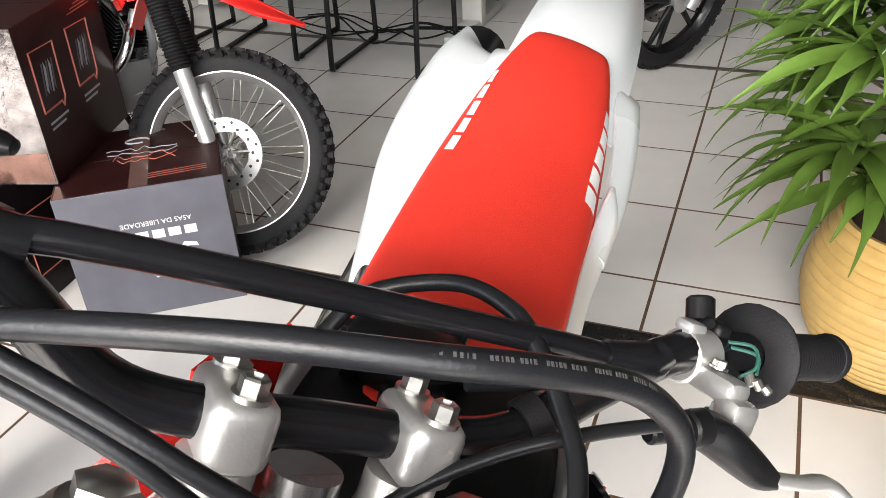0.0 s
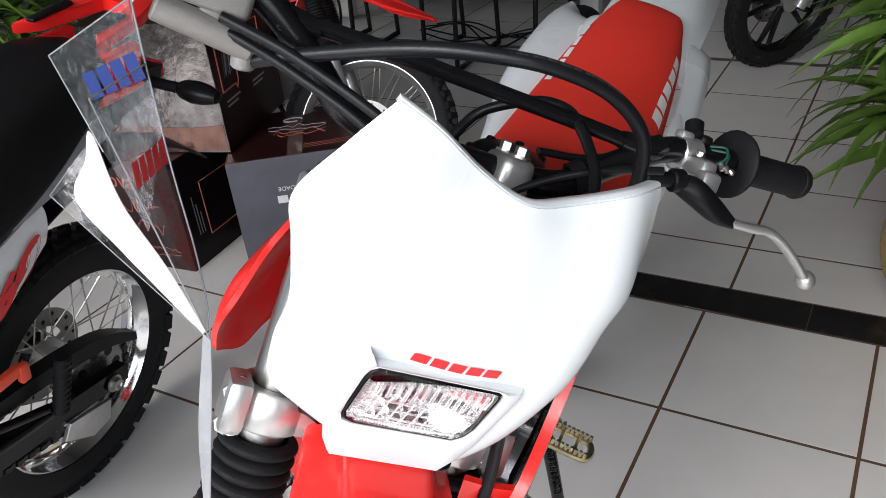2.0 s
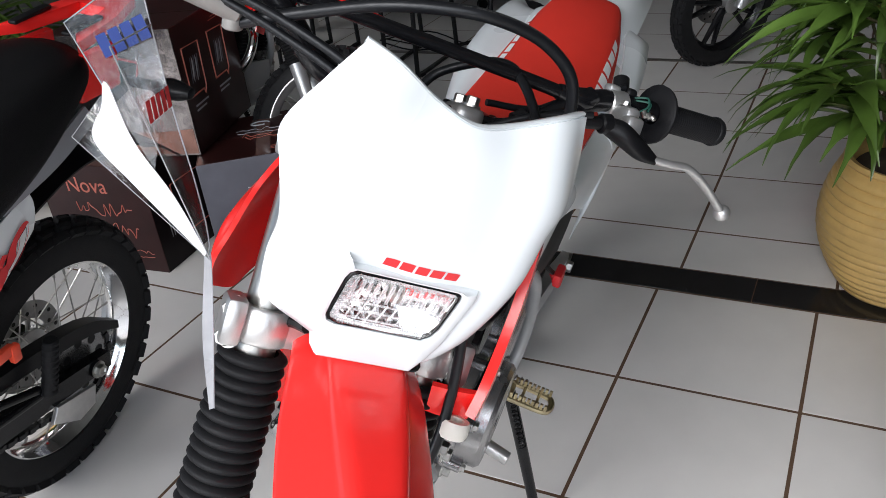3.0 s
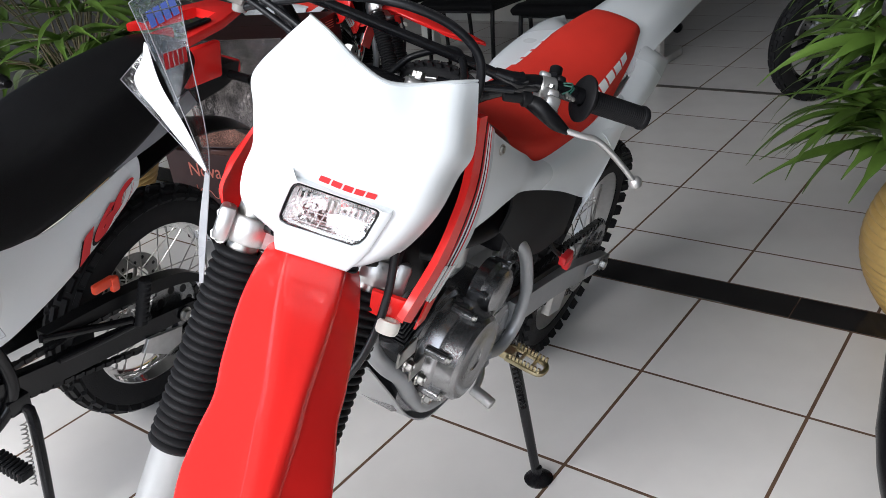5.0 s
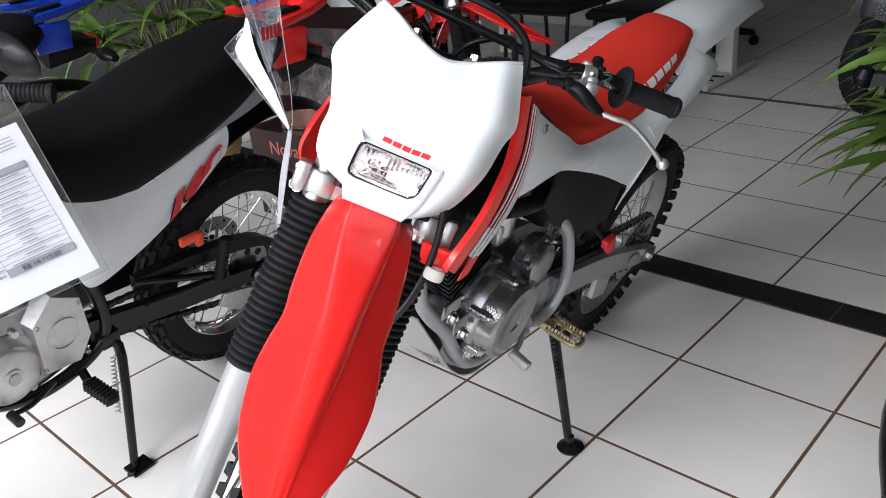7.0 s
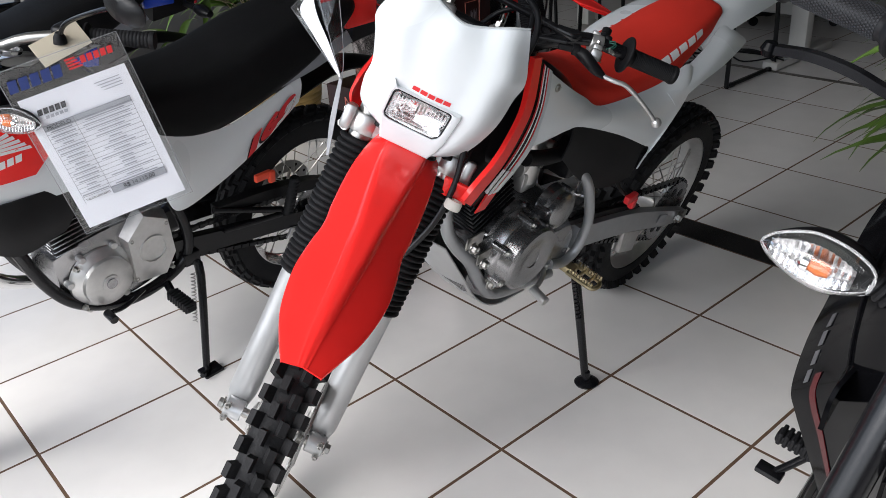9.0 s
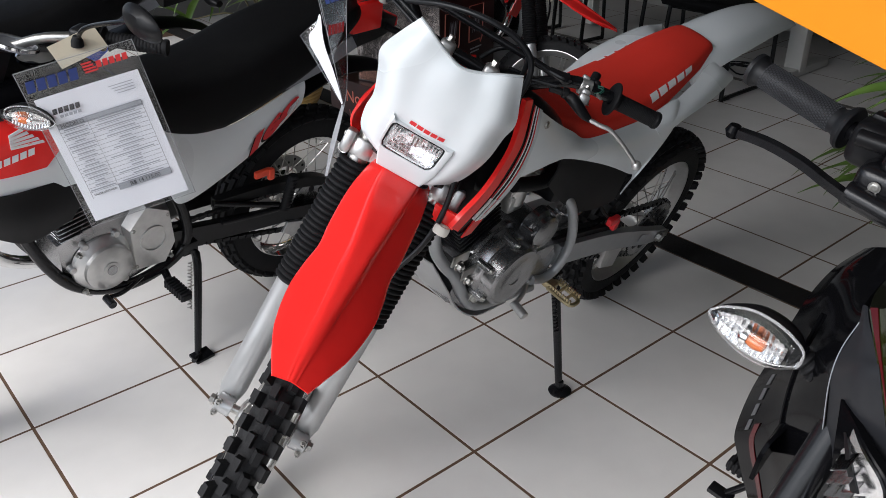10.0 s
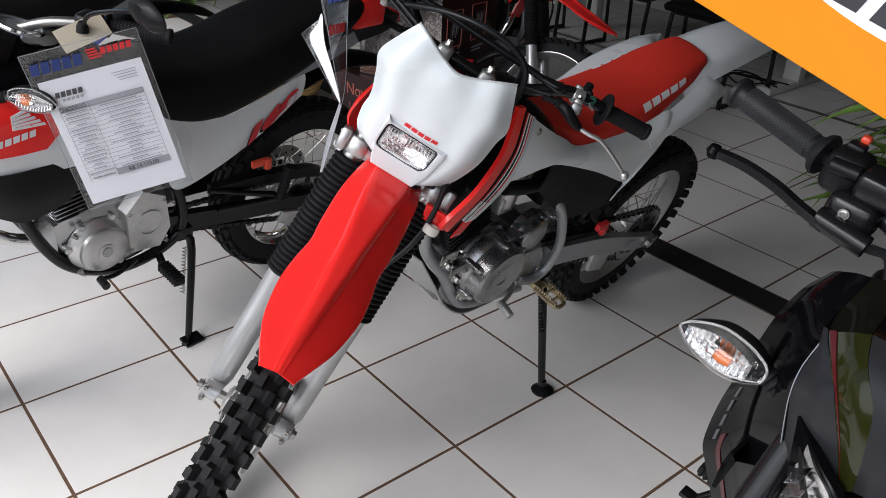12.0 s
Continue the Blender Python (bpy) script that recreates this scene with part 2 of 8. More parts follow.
def along(p, q):
    """Frame at p whose z axis points to q."""
    p, q = Vector(p), Vector(q)
    return Matrix.Translation(p) @ (q - p).to_track_quat("Z", "Y").to_matrix().to_4x4()


def rod(p, q, r, seg=14, chamfer=0.0015):
    h = (Vector(q) - Vector(p)).length
    c = min(chamfer, r * 0.4)
    return lathe([(0, 0), (r - c, 0), (r, c), (r, h - c), (r - c, h), (0, h)], seg, along(p, q))


def coil(p, q, r, turns, wire):
    m = along(p, q)
    h = (Vector(q) - Vector(p)).length
    n = turns * 8
    return tube([m @ Vector((r * math.cos(2 * math.pi * k / 8), r * math.sin(2 * math.pi * k / 8), h * k / n)) for k in range(n + 1)], wire, 5, 1)


def bolt(p, d, r=0.007, h=0.006):
    p, d = Vector(p), Vector(d).normalized()
    a = lathe([(0, 0), (r * 1.35, 0), (r * 1.35, h * 0.25), (0, h * 0.25)], 16, along(p, p + d))
    b = lathe([(0, h * 0.25), (r, h * 0.25), (r, h * 0.9), (r * 0.85, h), (r * 0.6, h), (r * 0.5, h * 0.8), (0, h * 0.8)], 6, along(p, p + d))
    return bjoin(a, b)


def block(cx, cy, cz, sx, sy, sz, bev=0.002, seg=2, m=None):
    bm = bmesh.new()
    bmesh.ops.create_cube(bm, size=1)
    for v in bm.verts:
        v.co = Vector((cx + v.co.x * sx, cy + v.co.y * sy, cz + v.co.z * sz))
    if bev:
        bmesh.ops.bevel(bm, geom=list(bm.edges), offset=bev, segments=seg, affect="EDGES", profile=0.5)
    if m is not None:
        bmesh.ops.transform(bm, matrix=m, verts=bm.verts)
    return bm


def plate(outline, thick, bev=0.0015, m=None, n=1):
    """Outline of (x, y) extruded along z, centred."""
    pts = [(p.x, p.y) for p in cr([(x, y, 0) for x, y in outline] + [(*outline[0], 0)], n)[:-1]] if n > 1 else outline
    bm = bmesh.new()
    lo = [bm.verts.new((x, y, -thick / 2)) for x, y in pts]
    hi = [bm.verts.new((x, y, thick / 2)) for x, y in pts]
    bm.faces.new(lo[::-1])
    bm.faces.new(hi)
    k = len(pts)
    for i in range(k):
        bm.faces.new((lo[i], lo[(i + 1) % k], hi[(i + 1) % k], hi[i]))
    if bev:
        rim = [e for e in bm.edges if abs(e.verts[0].co.z - e.verts[1].co.z) < 1e-7]
        bmesh.ops.bevel(bm, geom=rim, offset=bev, segments=2, affect="EDGES", profile=0.5)
    if m is not None:
        bmesh.ops.transform(bm, matrix=m, verts=bm.verts)
    return bm


def grid_points(rows, nu, nv):
    a = [cr(r, nv) for r in rows]
    cols = [cr([r[j] for r in a], nu) for j in range(len(a[0]))]
    return [[cols[j][i] for j in range(len(cols))] for i in range(len(cols[0]))]


def patch(rows, thick=0.003, nu=5, nv=5):
    """A smooth skin through rows of points, with thickness."""
    G = grid_points(rows, nu, nv)
    R, C = len(G), len(G[0])
    nor = [[None] * C for _ in range(R)]
    for i in range(R):
        for j in range(C):
            du = G[min(i + 1, R - 1)][j] - G[max(i - 1, 0)][j]
            dv = G[i][min(j + 1, C - 1)] - G[i][max(j - 1, 0)]
            nn = du.cross(dv)
            nor[i][j] = nn.normalized() if nn.length > 1e-12 else Vector((0, 0, 1))
    bm = bmesh.new()
    A = [[bm.verts.new(G[i][j] + nor[i][j] * thick / 2) for j in range(C)] for i in range(R)]
    B = [[bm.verts.new(G[i][j] - nor[i][j] * thick / 2) for j in range(C)] for i in range(R)]
    for i in range(R - 1):
        for j in range(C - 1):
            bm.faces.new((A[i][j], A[i + 1][j], A[i + 1][j + 1], A[i][j + 1]))
            bm.faces.new((B[i][j], B[i][j + 1], B[i + 1][j + 1], B[i + 1][j]))
    loop = [(0, j) for j in range(C)] + [(i, C - 1) for i in range(1, R)] + [(R - 1, j) for j in range(C - 2, -1, -1)] + [(i, 0) for i in range(R - 2, 0, -1)]
    for (i, j), (k, l) in zip(loop, loop[1:] + loop[:1]):
        bm.faces.new((A[i][j], A[k][l], B[k][l], B[i][j]))
    return bm


def loft(sections, n=4, seg=None, caps=True):
    """Closed rings of points joined along the list, smoothed both ways."""
    rings = []
    for s in sections:
        if seg:
            c = cr(list(s) + [s[0], s[1]], seg)
            c = c[:len(s) * seg]
        else:
            c = [Vector(p) for p in s]
        rings.append(c)
    k = len(rings[0])
    lines = [cr([r[j] for r in rings], n) for j in range(k)]
    bm = bmesh.new()
    V = [[bm.verts.new(lines[j][i]) for j in range(k)] for i in range(len(lines[0]))]
    for a, b in zip(V, V[1:]):
        for j in range(k):
            bm.faces.new((a[j], a[(j + 1) % k], b[(j + 1) % k], b[j]))
    if caps:
        bm.faces.new(V[0][::-1])
        bm.faces.new(V[-1])
    return bm


def lettering(name, words, size, m, material, parent, depth=0.0004, label="", shear=0.0, bold=0.0):
    cu = bpy.data.curves.new(name, "FONT")
    cu.shear, cu.offset = shear, bold
    cu.body, cu.size, cu.align_x, cu.align_y, cu.extrude = words, size, "CENTER", "CENTER", depth
    tmp = bpy.data.objects.new(name, cu)
    scene.collection.objects.link(tmp)
    bpy.context.view_layer.update()
    me = bpy.data.meshes.new_from_object(tmp.evaluated_get(bpy.context.evaluated_depsgraph_get()))
    bpy.data.objects.remove(tmp)
    me.transform(m)
    me.materials.clear()
    me.materials.append(material)
    ob = new(name, me)
    ob.parent = parent
    if label:
        tagged(ob, label)
    return ob


def frame_of(o, ex, ey):
    """Matrix with origin o, x along ex, y near ey."""
    ex, ey = Vector(ex).normalized(), Vector(ey)
    ez = ex.cross(ey).normalized()
    ey = ez.cross(ex)
    m = Matrix((ex, ey, ez)).transposed().to_4x4()
    m.translation = o
    return m


def mixv(p, q, t):
    return p + (q - p) * t


def names_now():
    return set(bpy.data.objects.keys())


def nudge(before, m):
    """Moves the meshes of all objects made since before."""
    for ob in bpy.data.objects:
        if ob.type == "MESH" and ob.name not in before:
            ob.data.transform(m)


def drape(bm, tree, out, lift=0.0009):
    """Lays a flat print onto the skin whose tree is given."""
    bmesh.ops.subdivide_edges(bm, edges=list(bm.edges), cuts=3, use_grid_fill=True)
    for v in bm.verts:
        near_at, normal, _, _ = tree.find_nearest(v.co)
        v.co = near_at + (normal if normal.dot(out) > 0 else -normal) * lift
    return bm


def bars(n, w, h, gap, slant=0.25):
    """A row of n slanted bars standing for a word mark, centred on the origin, in x and y."""
    out = bmesh.new()
    for i in range(n):
        x = (i - (n - 1) / 2) * (w + gap)
        vs = [out.verts.new((x + a * w / 2 + b * h / 2 * slant, b * h / 2, 0.0)) for a, b in ((-1, -1), (1, -1), (1, 1), (-1, 1))]
        out.faces.new(vs)
    return out


# ---------------------------------------------------------------- room
def slab(name, x0, x1, y0, y1, z0, z1, material, label, category):
    ob = part(name, block((x0 + x1) / 2, (y0 + y1) / 2, (z0 + z1) / 2, x1 - x0, y1 - y0, z1 - z0, 0), material)
    return tagged(ob, label, category, kind="structure")


# HEAD_Z puts the unseen lintels low, which keeps daylight off the far floor
X0, X1, Y0, Y1, H, HEAD_Z = -4.4, 5.0, -2.7, 8.0, 3.6, 3.2
floor = slab("floor", X0, X1, Y0, Y1, -0.12, -0.0005, GROUT, "cream tiled showroom floor with brown grout lines", "floor")
slab("ceiling", X0 - 0.2, X1 + 0.2, Y0 - 0.2, Y1 + 0.2, H, H + 0.15, CEIL, "assumed showroom ceiling, kept dark grey to cut bounced light", "ceiling")
slab("wall_north", X0 - 0.2, X1 + 0.2, Y1, Y1 + 0.2, 0, H, WALL, "assumed back wall, kept dark grey to cut bounced light", "wall")
slab("wall_east", X1, X1 + 0.2, Y0, Y1, 0, H, WALL, "assumed side wall, kept dark grey to cut bounced light", "wall")
slab("wall_south_base", X0 - 0.2, X1 + 0.2, Y0 - 0.2, Y0, 0, 0.45, WALL, "low grey wall under the shop window", "wall")
slab("wall_south_head", X0 - 0.2, X1 + 0.2, Y0 - 0.2, Y0, HEAD_Z, H, WALL, "assumed lintel over the shop window, set low to shade the back", "wall")
slab("wall_south_end", 3.6, X1 + 0.2, Y0 - 0.2, Y0, 0.45, HEAD_Z, WALL, "grey wall beside the shop window", "wall")
slab("wall_west_north", X0 - 0.2, X0, 0.5, Y1, 0, H, WALL, "assumed side wall, kept dark grey to cut bounced light", "wall")
slab("wall_west_base", X0 - 0.2, X0, Y0, 0.5, 0, 0.45, WALL, "low grey wall under the side window", "wall")
slab("wall_west_head", X0 - 0.2, X0, Y0, 0.5, HEAD_Z, H, WALL, "assumed lintel over the side window, set low to shade the back", "wall")


def shop_window(name, x, y, lx, ly):
    w = thing(name, Matrix.Identity(4), "tall shop window in a black metal frame", "window")
    tagged(w, kind="structure")
    n = 4
    for i in range(n + 1):
        part("window_frame", block(x + lx * i / n, y + ly * i / n, (0.45 + HEAD_Z) / 2, 0.05, 0.05, HEAD_Z - 0.45, 0.003), BLACK_METAL, w)
    for z in (0.475, HEAD_Z - 0.025):
        part("window_frame", block(x + lx / 2, y + ly / 2, z, max(lx, 0.05), max(ly, 0.05), 0.05, 0.003), BLACK_METAL, w)
    return w


shop_window("window_1", X0, Y0 - 0.1, 8.0, 0.0)
shop_window("window_2", X0 - 0.1, Y0, 0.0, 3.2)

# the outside ground
ground = slab("ground", -400, 400, -400, 400, -0.4, -0.125, mat("asphalt", (0.10, 0.10, 0.10), 0.9, var=0.2), "grey street ground outside", "ground")


# ---------------------------------------------------------------- knobbly and road wheels
def wheel(parent, m, R, W, rim_r, spokes=36, knob=0.012, rows=4, nk=44, rim_mat=CHROME, disc=0.0, disc_side=1, sprocket=0.0, hub_r=0.03, hub_w=0.10, tread="knob"):
    """Axle along y through m's origin. Returns the hub, which carries the rest."""
    turn_y = Matrix.Rotation(radians(-90), 4, "X")
    hub = part("wheel", lathe([(0, -hub_w / 2), (hub_r * 0.6, -hub_w / 2), (hub_r, -hub_w / 2 + 0.004), (hub_r, -hub_w / 2 + 0.012), (hub_r * 0.62, -hub_w / 2 + 0.02),
                               (hub_r * 0.62, hub_w / 2 - 0.02), (hub_r, hub_w / 2 - 0.012), (hub_r, hub_w / 2 - 0.004), (hub_r * 0.6, hub_w / 2), (0, hub_w / 2)], 24, turn_y), ALU, parent, "spoked wheel with a grey hub", m)
    # tyre carcass
    prof = []
    Rc = R - knob
    d = Rc - rim_r
    for k in range(15):
        a = math.pi * k / 14
        prof.append((rim_r + d * (math.sin(a) ** 0.75), -W / 2 * math.cos(a) * (0.72 + 0.28 * math.sin(a))))
    bt = lathe(prof, 64, turn_y, close=True)
    kn = []
    for i in range(nk):
        for j in range(rows):
            u = (j + 0.5) / rows * 2 - 1
            a = 2 * math.pi * (i + 0.5 * (j % 2)) / nk
            lean = u * 0.95
            rr = rim_r + d * (math.cos(lean * 0.95) ** 0.75)
            y = W / 2 * math.sin(lean) * 0.98
            lw, ll = (W / rows * 0.66, 2 * math.pi * R / nk * (0.62 if tread == "knob" else 0.8))
            hb = knob * 2.2
            mm = Matrix.Rotation(a, 4, "Y") @ Matrix.Translation((0, y, rr + knob * 0.05)) @ Matrix.Rotation(-lean, 4, "X")
            b = bmesh.new()
            bmesh.ops.create_cube(b, size=1)
            for v in b.verts:
                s = 0.82 if v.co.z > 0 else 1.0
                v.co = Vector((v.co.x * ll * s, v.co.y * lw * s, v.co.z * hb))
            bmesh.ops.transform(b, matrix=mm, verts=b.verts)
            kn.append(b)
    part("tyre", bt, TYRE, hub, "black rubber tyre", m, angle=30)
    tagged(part("tread", bjoin(*kn), TYRE, hub, "rows of black rubber tread blocks", m, angle=30), kind="stuff")
    # rim
    rp = [(rim_r + 0.008, -W * 0.33), (rim_r - 0.004, -W * 0.33), (rim_r - 0.010, -W * 0.24), (rim_r - 0.022, -W * 0.10), (rim_r - 0.025, 0), (rim_r - 0.022, W * 0.10),
          (rim_r - 0.010, W * 0.24), (rim_r - 0.004, W * 0.33), (rim_r + 0.008, W * 0.33), (rim_r + 0.002, 0)]
    part("rim", lathe(rp, 64, turn_y, close=True), rim_mat, hub, "bright metal rim", m)
    # spokes
    if spokes:
        base = []
        for s in (1, -1):
            for t in (1, -1):
                p = Vector((math.sin(0.5 * t) * hub_r * 0.9, s * (hub_w / 2 - 0.008), math.cos(0.5 * t) * hub_r * 0.9))
                q = Vector((math.sin(-0.22 * t + 0.0) * (rim_r - 0.022), s * W * 0.05, math.cos(-0.22 * t) * (rim_r - 0.022)))
                base.append((p, q))
        protos = []
        for k in range(spokes):
            mm = m @ Matrix.Rotation(2 * math.pi * k / spokes, 4, "Y")
            if k < 4:
                p, q = base[k % 4]
                o = part("spoke", bjoin(tube([p, q], 0.0017, 6, 1), tube([q, q + (p - q) * 0.07], 0.0032, 6, 1)), STEEL, hub)
                protos.append(o)
                o.matrix_basis = mm
            else:
                again("spoke", protos[k % 4], hub, mm)
    if disc:
        y = disc_side * (hub_w / 2 + 0.006)
        prof = [(disc * 0.62, -0.0018), (disc, -0.0018), (disc, 0.0018), (disc * 0.62, 0.0018)]
        holes = []
        for k in range(24):
            a = 2 * math.pi * k / 24
            rr = disc * (0.74 if k % 2 else 0.88)
            holes.append(lathe([(0, -0.0024), (0.0052, -0.0024), (0.0052, 0.0024), (0, 0.0024)], 8, Matrix.Translation((rr * math.cos(a), rr * math.sin(a), 0))))
        my = m @ Matrix.Translation((0, y, 0)) @ turn_y
        dk = part("brake_disc", lathe(prof, 48, None, close=True), DISC, hub, "drilled steel brake disc", my)
        part("disc_hole", bjoin(*holes), BLACK, dk, "dark drilled holes of the disc", my)
        arms = [tube([(0.02 * math.cos(a), 0.02 * math.sin(a), 0), (disc * 0.66 * math.cos(a + 0.2), disc * 0.66 * math.sin(a + 0.2), 0)], 0.006, 6, 1) for a in [2 * math.pi * k / 6 for k in range(6)]]
        part("disc_carrier", bjoin(*arms), STEEL, hub, "", m @ Matrix.Translation((0, y, 0)) @ turn_y)
    if sprocket:
        y = hub_w / 2 + 0.012
        pts = []
        nt = 40
        for k in range(nt * 2):
            a = math.pi * k / nt
            r = sprocket * (1.0 if k % 2 else 0.95)
            pts.append((r * math.cos(a), r * math.sin(a)))
        sp = plate(pts, 0.006, 0, None)
        part("sprocket", sp, ALU_DARK, hub, "grey toothed sprocket", m @ Matrix.Translation((0, y, 0)) @ turn_y)
        for a in [2 * math.pi * k / 8 for k in range(8)]:
            part("sprocket_hole", lathe([(0, -0.004), (sprocket * 0.13, -0.004), (sprocket * 0.13, 0.004), (0, 0.004)], 10, Matrix.Translation((sprocket * 0.66 * math.cos(a), sprocket * 0.66 * math.sin(a), 0))), BLACK, hub, "", m @ Matrix.Translation((0, y, 0)) @ turn_y)
    return hub


def chain(parent, p0, r0, p1, r1, y):
    """Roller chain round two sprockets in the plane y."""
    a, b = Vector((p0[0], y, p0[1])), Vector((p1[0], y, p1[1]))
    ang = math.atan2(b.z - a.z, b.x - a.x)
    pts = []
    for k in range(13):
        t = ang + math.pi / 2 + math.pi * k / 12
        pts.append(a + r0 * Vector((math.cos(t), 0, math.sin(t))))
    for k in range(13):
        t = ang - math.pi / 2 + math.pi * k / 12
        pts.append(b + r1 * Vector((math.cos(t), 0, math.sin(t))))
    pts.append(pts[0])
    step, bms, acc, i = 0.0145, [], 0.0, 0
    total = sum((q - p).length for p, q in zip(pts, pts[1:]))
    for k in range(int(total / step)):
        s = k * step
        for p, q in zip(pts, pts[1:]):
            L = (q - p).length
            if s <= L:
                c = p + (q - p) * (s / L)
                th = math.atan2((q - p).z, (q - p).x)
                mm = Matrix.Translation(c) @ Matrix.Rotation(-th, 4, "Y")
                w = 0.016 if k % 2 else 0.011
                bms.append(block(0, 0, 0, 0.0165, w, 0.011, 0, m=mm))
                break
            s -= L
    return part("chain", bjoin(*bms), BLACK_METAL, parent, "dark oiled roller chain")


def gaiter(parent, p, q, r0, r1, n=24):
    p, q = Vector(p), Vector(q)
    h = (q - p).length
    prof = [(r0 * 0.8, 0)]
    for k in range(n):
        t = k / (n - 1)
        r = r0 + (r1 - r0) * t
        z0, z1 = h * k / n, h * (k + 1) / n
        prof += [(r * 0.83, z0), (r * 0.97, z0 + (z1 - z0) * 0.3), (r, z0 + (z1 - z0) * 0.5), (r * 0.97, z0 + (z1 - z0) * 0.7), (r * 0.83, z1)]
    prof.append((r1 * 0.7, h))
    return part("fork_boot", lathe(prof, 28, along(p, q)), RUBBER, parent, "ribbed black rubber fork boot", angle=50)


# ---------------------------------------------------------------- the white and red off-road motorcycle
B1 = Matrix.Translation((0.065, 0.905, 0)) @ pose(0, 0, 0, 0, 0, -84.2) @ pose(0, 0, 0, -19.0)


def steering(rake, steer, x, y, z):
    r, t = radians(rake), radians(steer)
    p, l, a = Vector((math.cos(r), 0, math.sin(r))), Vector((0, 1, 0)), Vector((-math.sin(r), 0, math.cos(r)))
    m = Matrix((math.cos(t) * p + math.sin(t) * l, math.cos(t) * l - math.sin(t) * p, a)).transposed().to_4x4()
    m.translation = (x, y, z)
    return m


# the fork is turned to the left, against its stop
FORK = Matrix.Translation((0.040, 0.90, 0)) @ pose(0, 0, 0, 0, 0, -81.95) @ pose(0, 0, 0, -17.5) @ steering(26.7, 33, 1.154, -0.018, 0.861)
ST1 = B1.inverted() @ FORK


def dirt_bike(B1, ST, label, disc_side=1):
    _pl, _ll, _a = (Vector(ST.col[k][:3]) for k in range(3))
    b = thing("motorcycle", B1, label, "motorcycle", "motorcycles on show")
    # ---- rear wheel, swingarm, chain
    RW = Matrix.Translation((0.055, 0, 0.303))
    wheel(b, RW, 0.306, 0.112, 0.225, knob=0.016, rows=5, nk=40, rim_mat=ALU, sprocket=0.100, hub_r=0.05, hub_w=0.11)
    for s in (1, -1):
        part("swingarm", loft([[(0.62, s * 0.072 + dy, 0.475 + dz) for dy, dz in ((-.014, -.034), (.014, -.034), (.014, .034), (-.014, .034))],
                               [(0.36, s * 0.084 + dy, 0.412 + dz) for dy, dz in ((-.013, -.032), (.013, -.032), (.013, .032), (-.013, .032))],
                               [(0.10, s * 0.092 + dy, 0.318 + dz) for dy, dz in ((-.012, -.026), (.012, -.026), (.012, .026), (-.012, .026))],
                               [(0.0, s * 0.092 + dy, 0.290 + dz) for dy, dz in ((-.010, -.014), (.010, -.014), (.010, .014), (-.010, .014))]], 4), FRAME, b, "grey box-section swingarm")
        part("swingarm_label", block(0.165, s * 0.1055, 0.345, 0.055, 0.001, 0.026, 0), INK_GREY, b, "small grey sticker", Matrix.Translation((0.165, 0, 0.345)) @ Matrix.Rotation(radians(-20), 4, "Y") @ Matrix.Translation((-0.165, 0, -0.345)))
        part("axle_nut", bolt((0.055, s * 0.106, 0.303), (0, s, 0), 0.014, 0.014), STEEL, b)
        part("chain_adjuster", block(0.01, s * 0.106, 0.292, 0.03, 0.006, 0.026, 0.002), STEEL, b)
    part("chain_guide", plate([(0.325, 0.352), (0.222, 0.312), (0.226, 0.240), (0.31, 0.272)], 0.022, 0.003, Matrix.Translation((0, 0.07, 0)) @ Matrix.Rotation(radians(90), 4, "X")), ALU, b, "bright metal chain guide plate")
    chain(b, (0.055, 0.303), 0.100, (0.655, 0.50), 0.034, 0.060)
    part("chain_slider", loft([[(0.66, 0.048, 0.525), (0.66, 0.075, 0.525), (0.66, 0.075, 0.540), (0.66, 0.048, 0.540)], [(0.45, 0.048, 0.470), (0.45, 0.078, 0.470), (0.45, 0.078, 0.487), (0.45, 0.048, 0.487)], [(0.30, 0.050, 0.424), (0.30, 0.078, 0.424), (0.30, 0.078, 0.436), (0.30, 0.050, 0.436)]], 4), BLACK, b, "black rubber chain slider")
    part("reflector_tag", bjoin(block(0.455, 0.112, 0.545, 0.045, 0.016, 0.022, 0.005), tube([(0.45, 0.10, 0.54), (0.44, 0.108, 0.52)], 0.006, 8, 1), block(0.437, 0.113, 0.525, 0.020, 0.016, 0.034, 0.005)), INK_RED, b, "red plastic transport clip")
    part("clip_band", tube([(0.47, 0.10, 0.555), (0.49, 0.09, 0.575), (0.50, 0.08, 0.595)], 0.005, 8), BLACK, b)
    part("shock_absorber", bjoin(rod((0.50, 0, 0.44), (0.46, 0, 0.72), 0.018), tube([(0.49 - 0.03 * k / 40 + 0.030 * math.cos(k * 0.9), 0.030 * math.sin(k * 0.9), 0.47 + 0.0055 * k) for k in range(41)], 0.0045, 6, 2)), ALU_DARK, b, "coil spring rear shock")
    # ---- frame and engine, a little low and set back
    made = names_now()
    for s in (1, -1):
        part("frame_tube", tube([(0.752, s * 0.082, 0.745), (0.712, s * 0.106, 0.700), (0.672, s * 0.114, 0.620), (0.652, s * 0.116, 0.545), (0.664, s * 0.114, 0.488), (0.702, s * 0.110, 0.466), (0.750, s * 0.104, 0.480)], 0.0118, 16, 6), FRAME, b, "grey painted frame tube")
        part("frame_tube", tube([(1.09, s * 0.02, 0.80), (1.082, s * 0.04, 0.70), (1.055, s * 0.052, 0.645), (1.010, s * 0.062, 0.590), (0.968, s * 0.068, 0.520), (0.925, s * 0.07, 0.465), (0.873, s * 0.072, 0.437), (0.80, s * 0.076, 0.425), (0.70, s * 0.085, 0.415)], 0.0135, 14, 6), FRAME, b, "grey painted cradle tube")
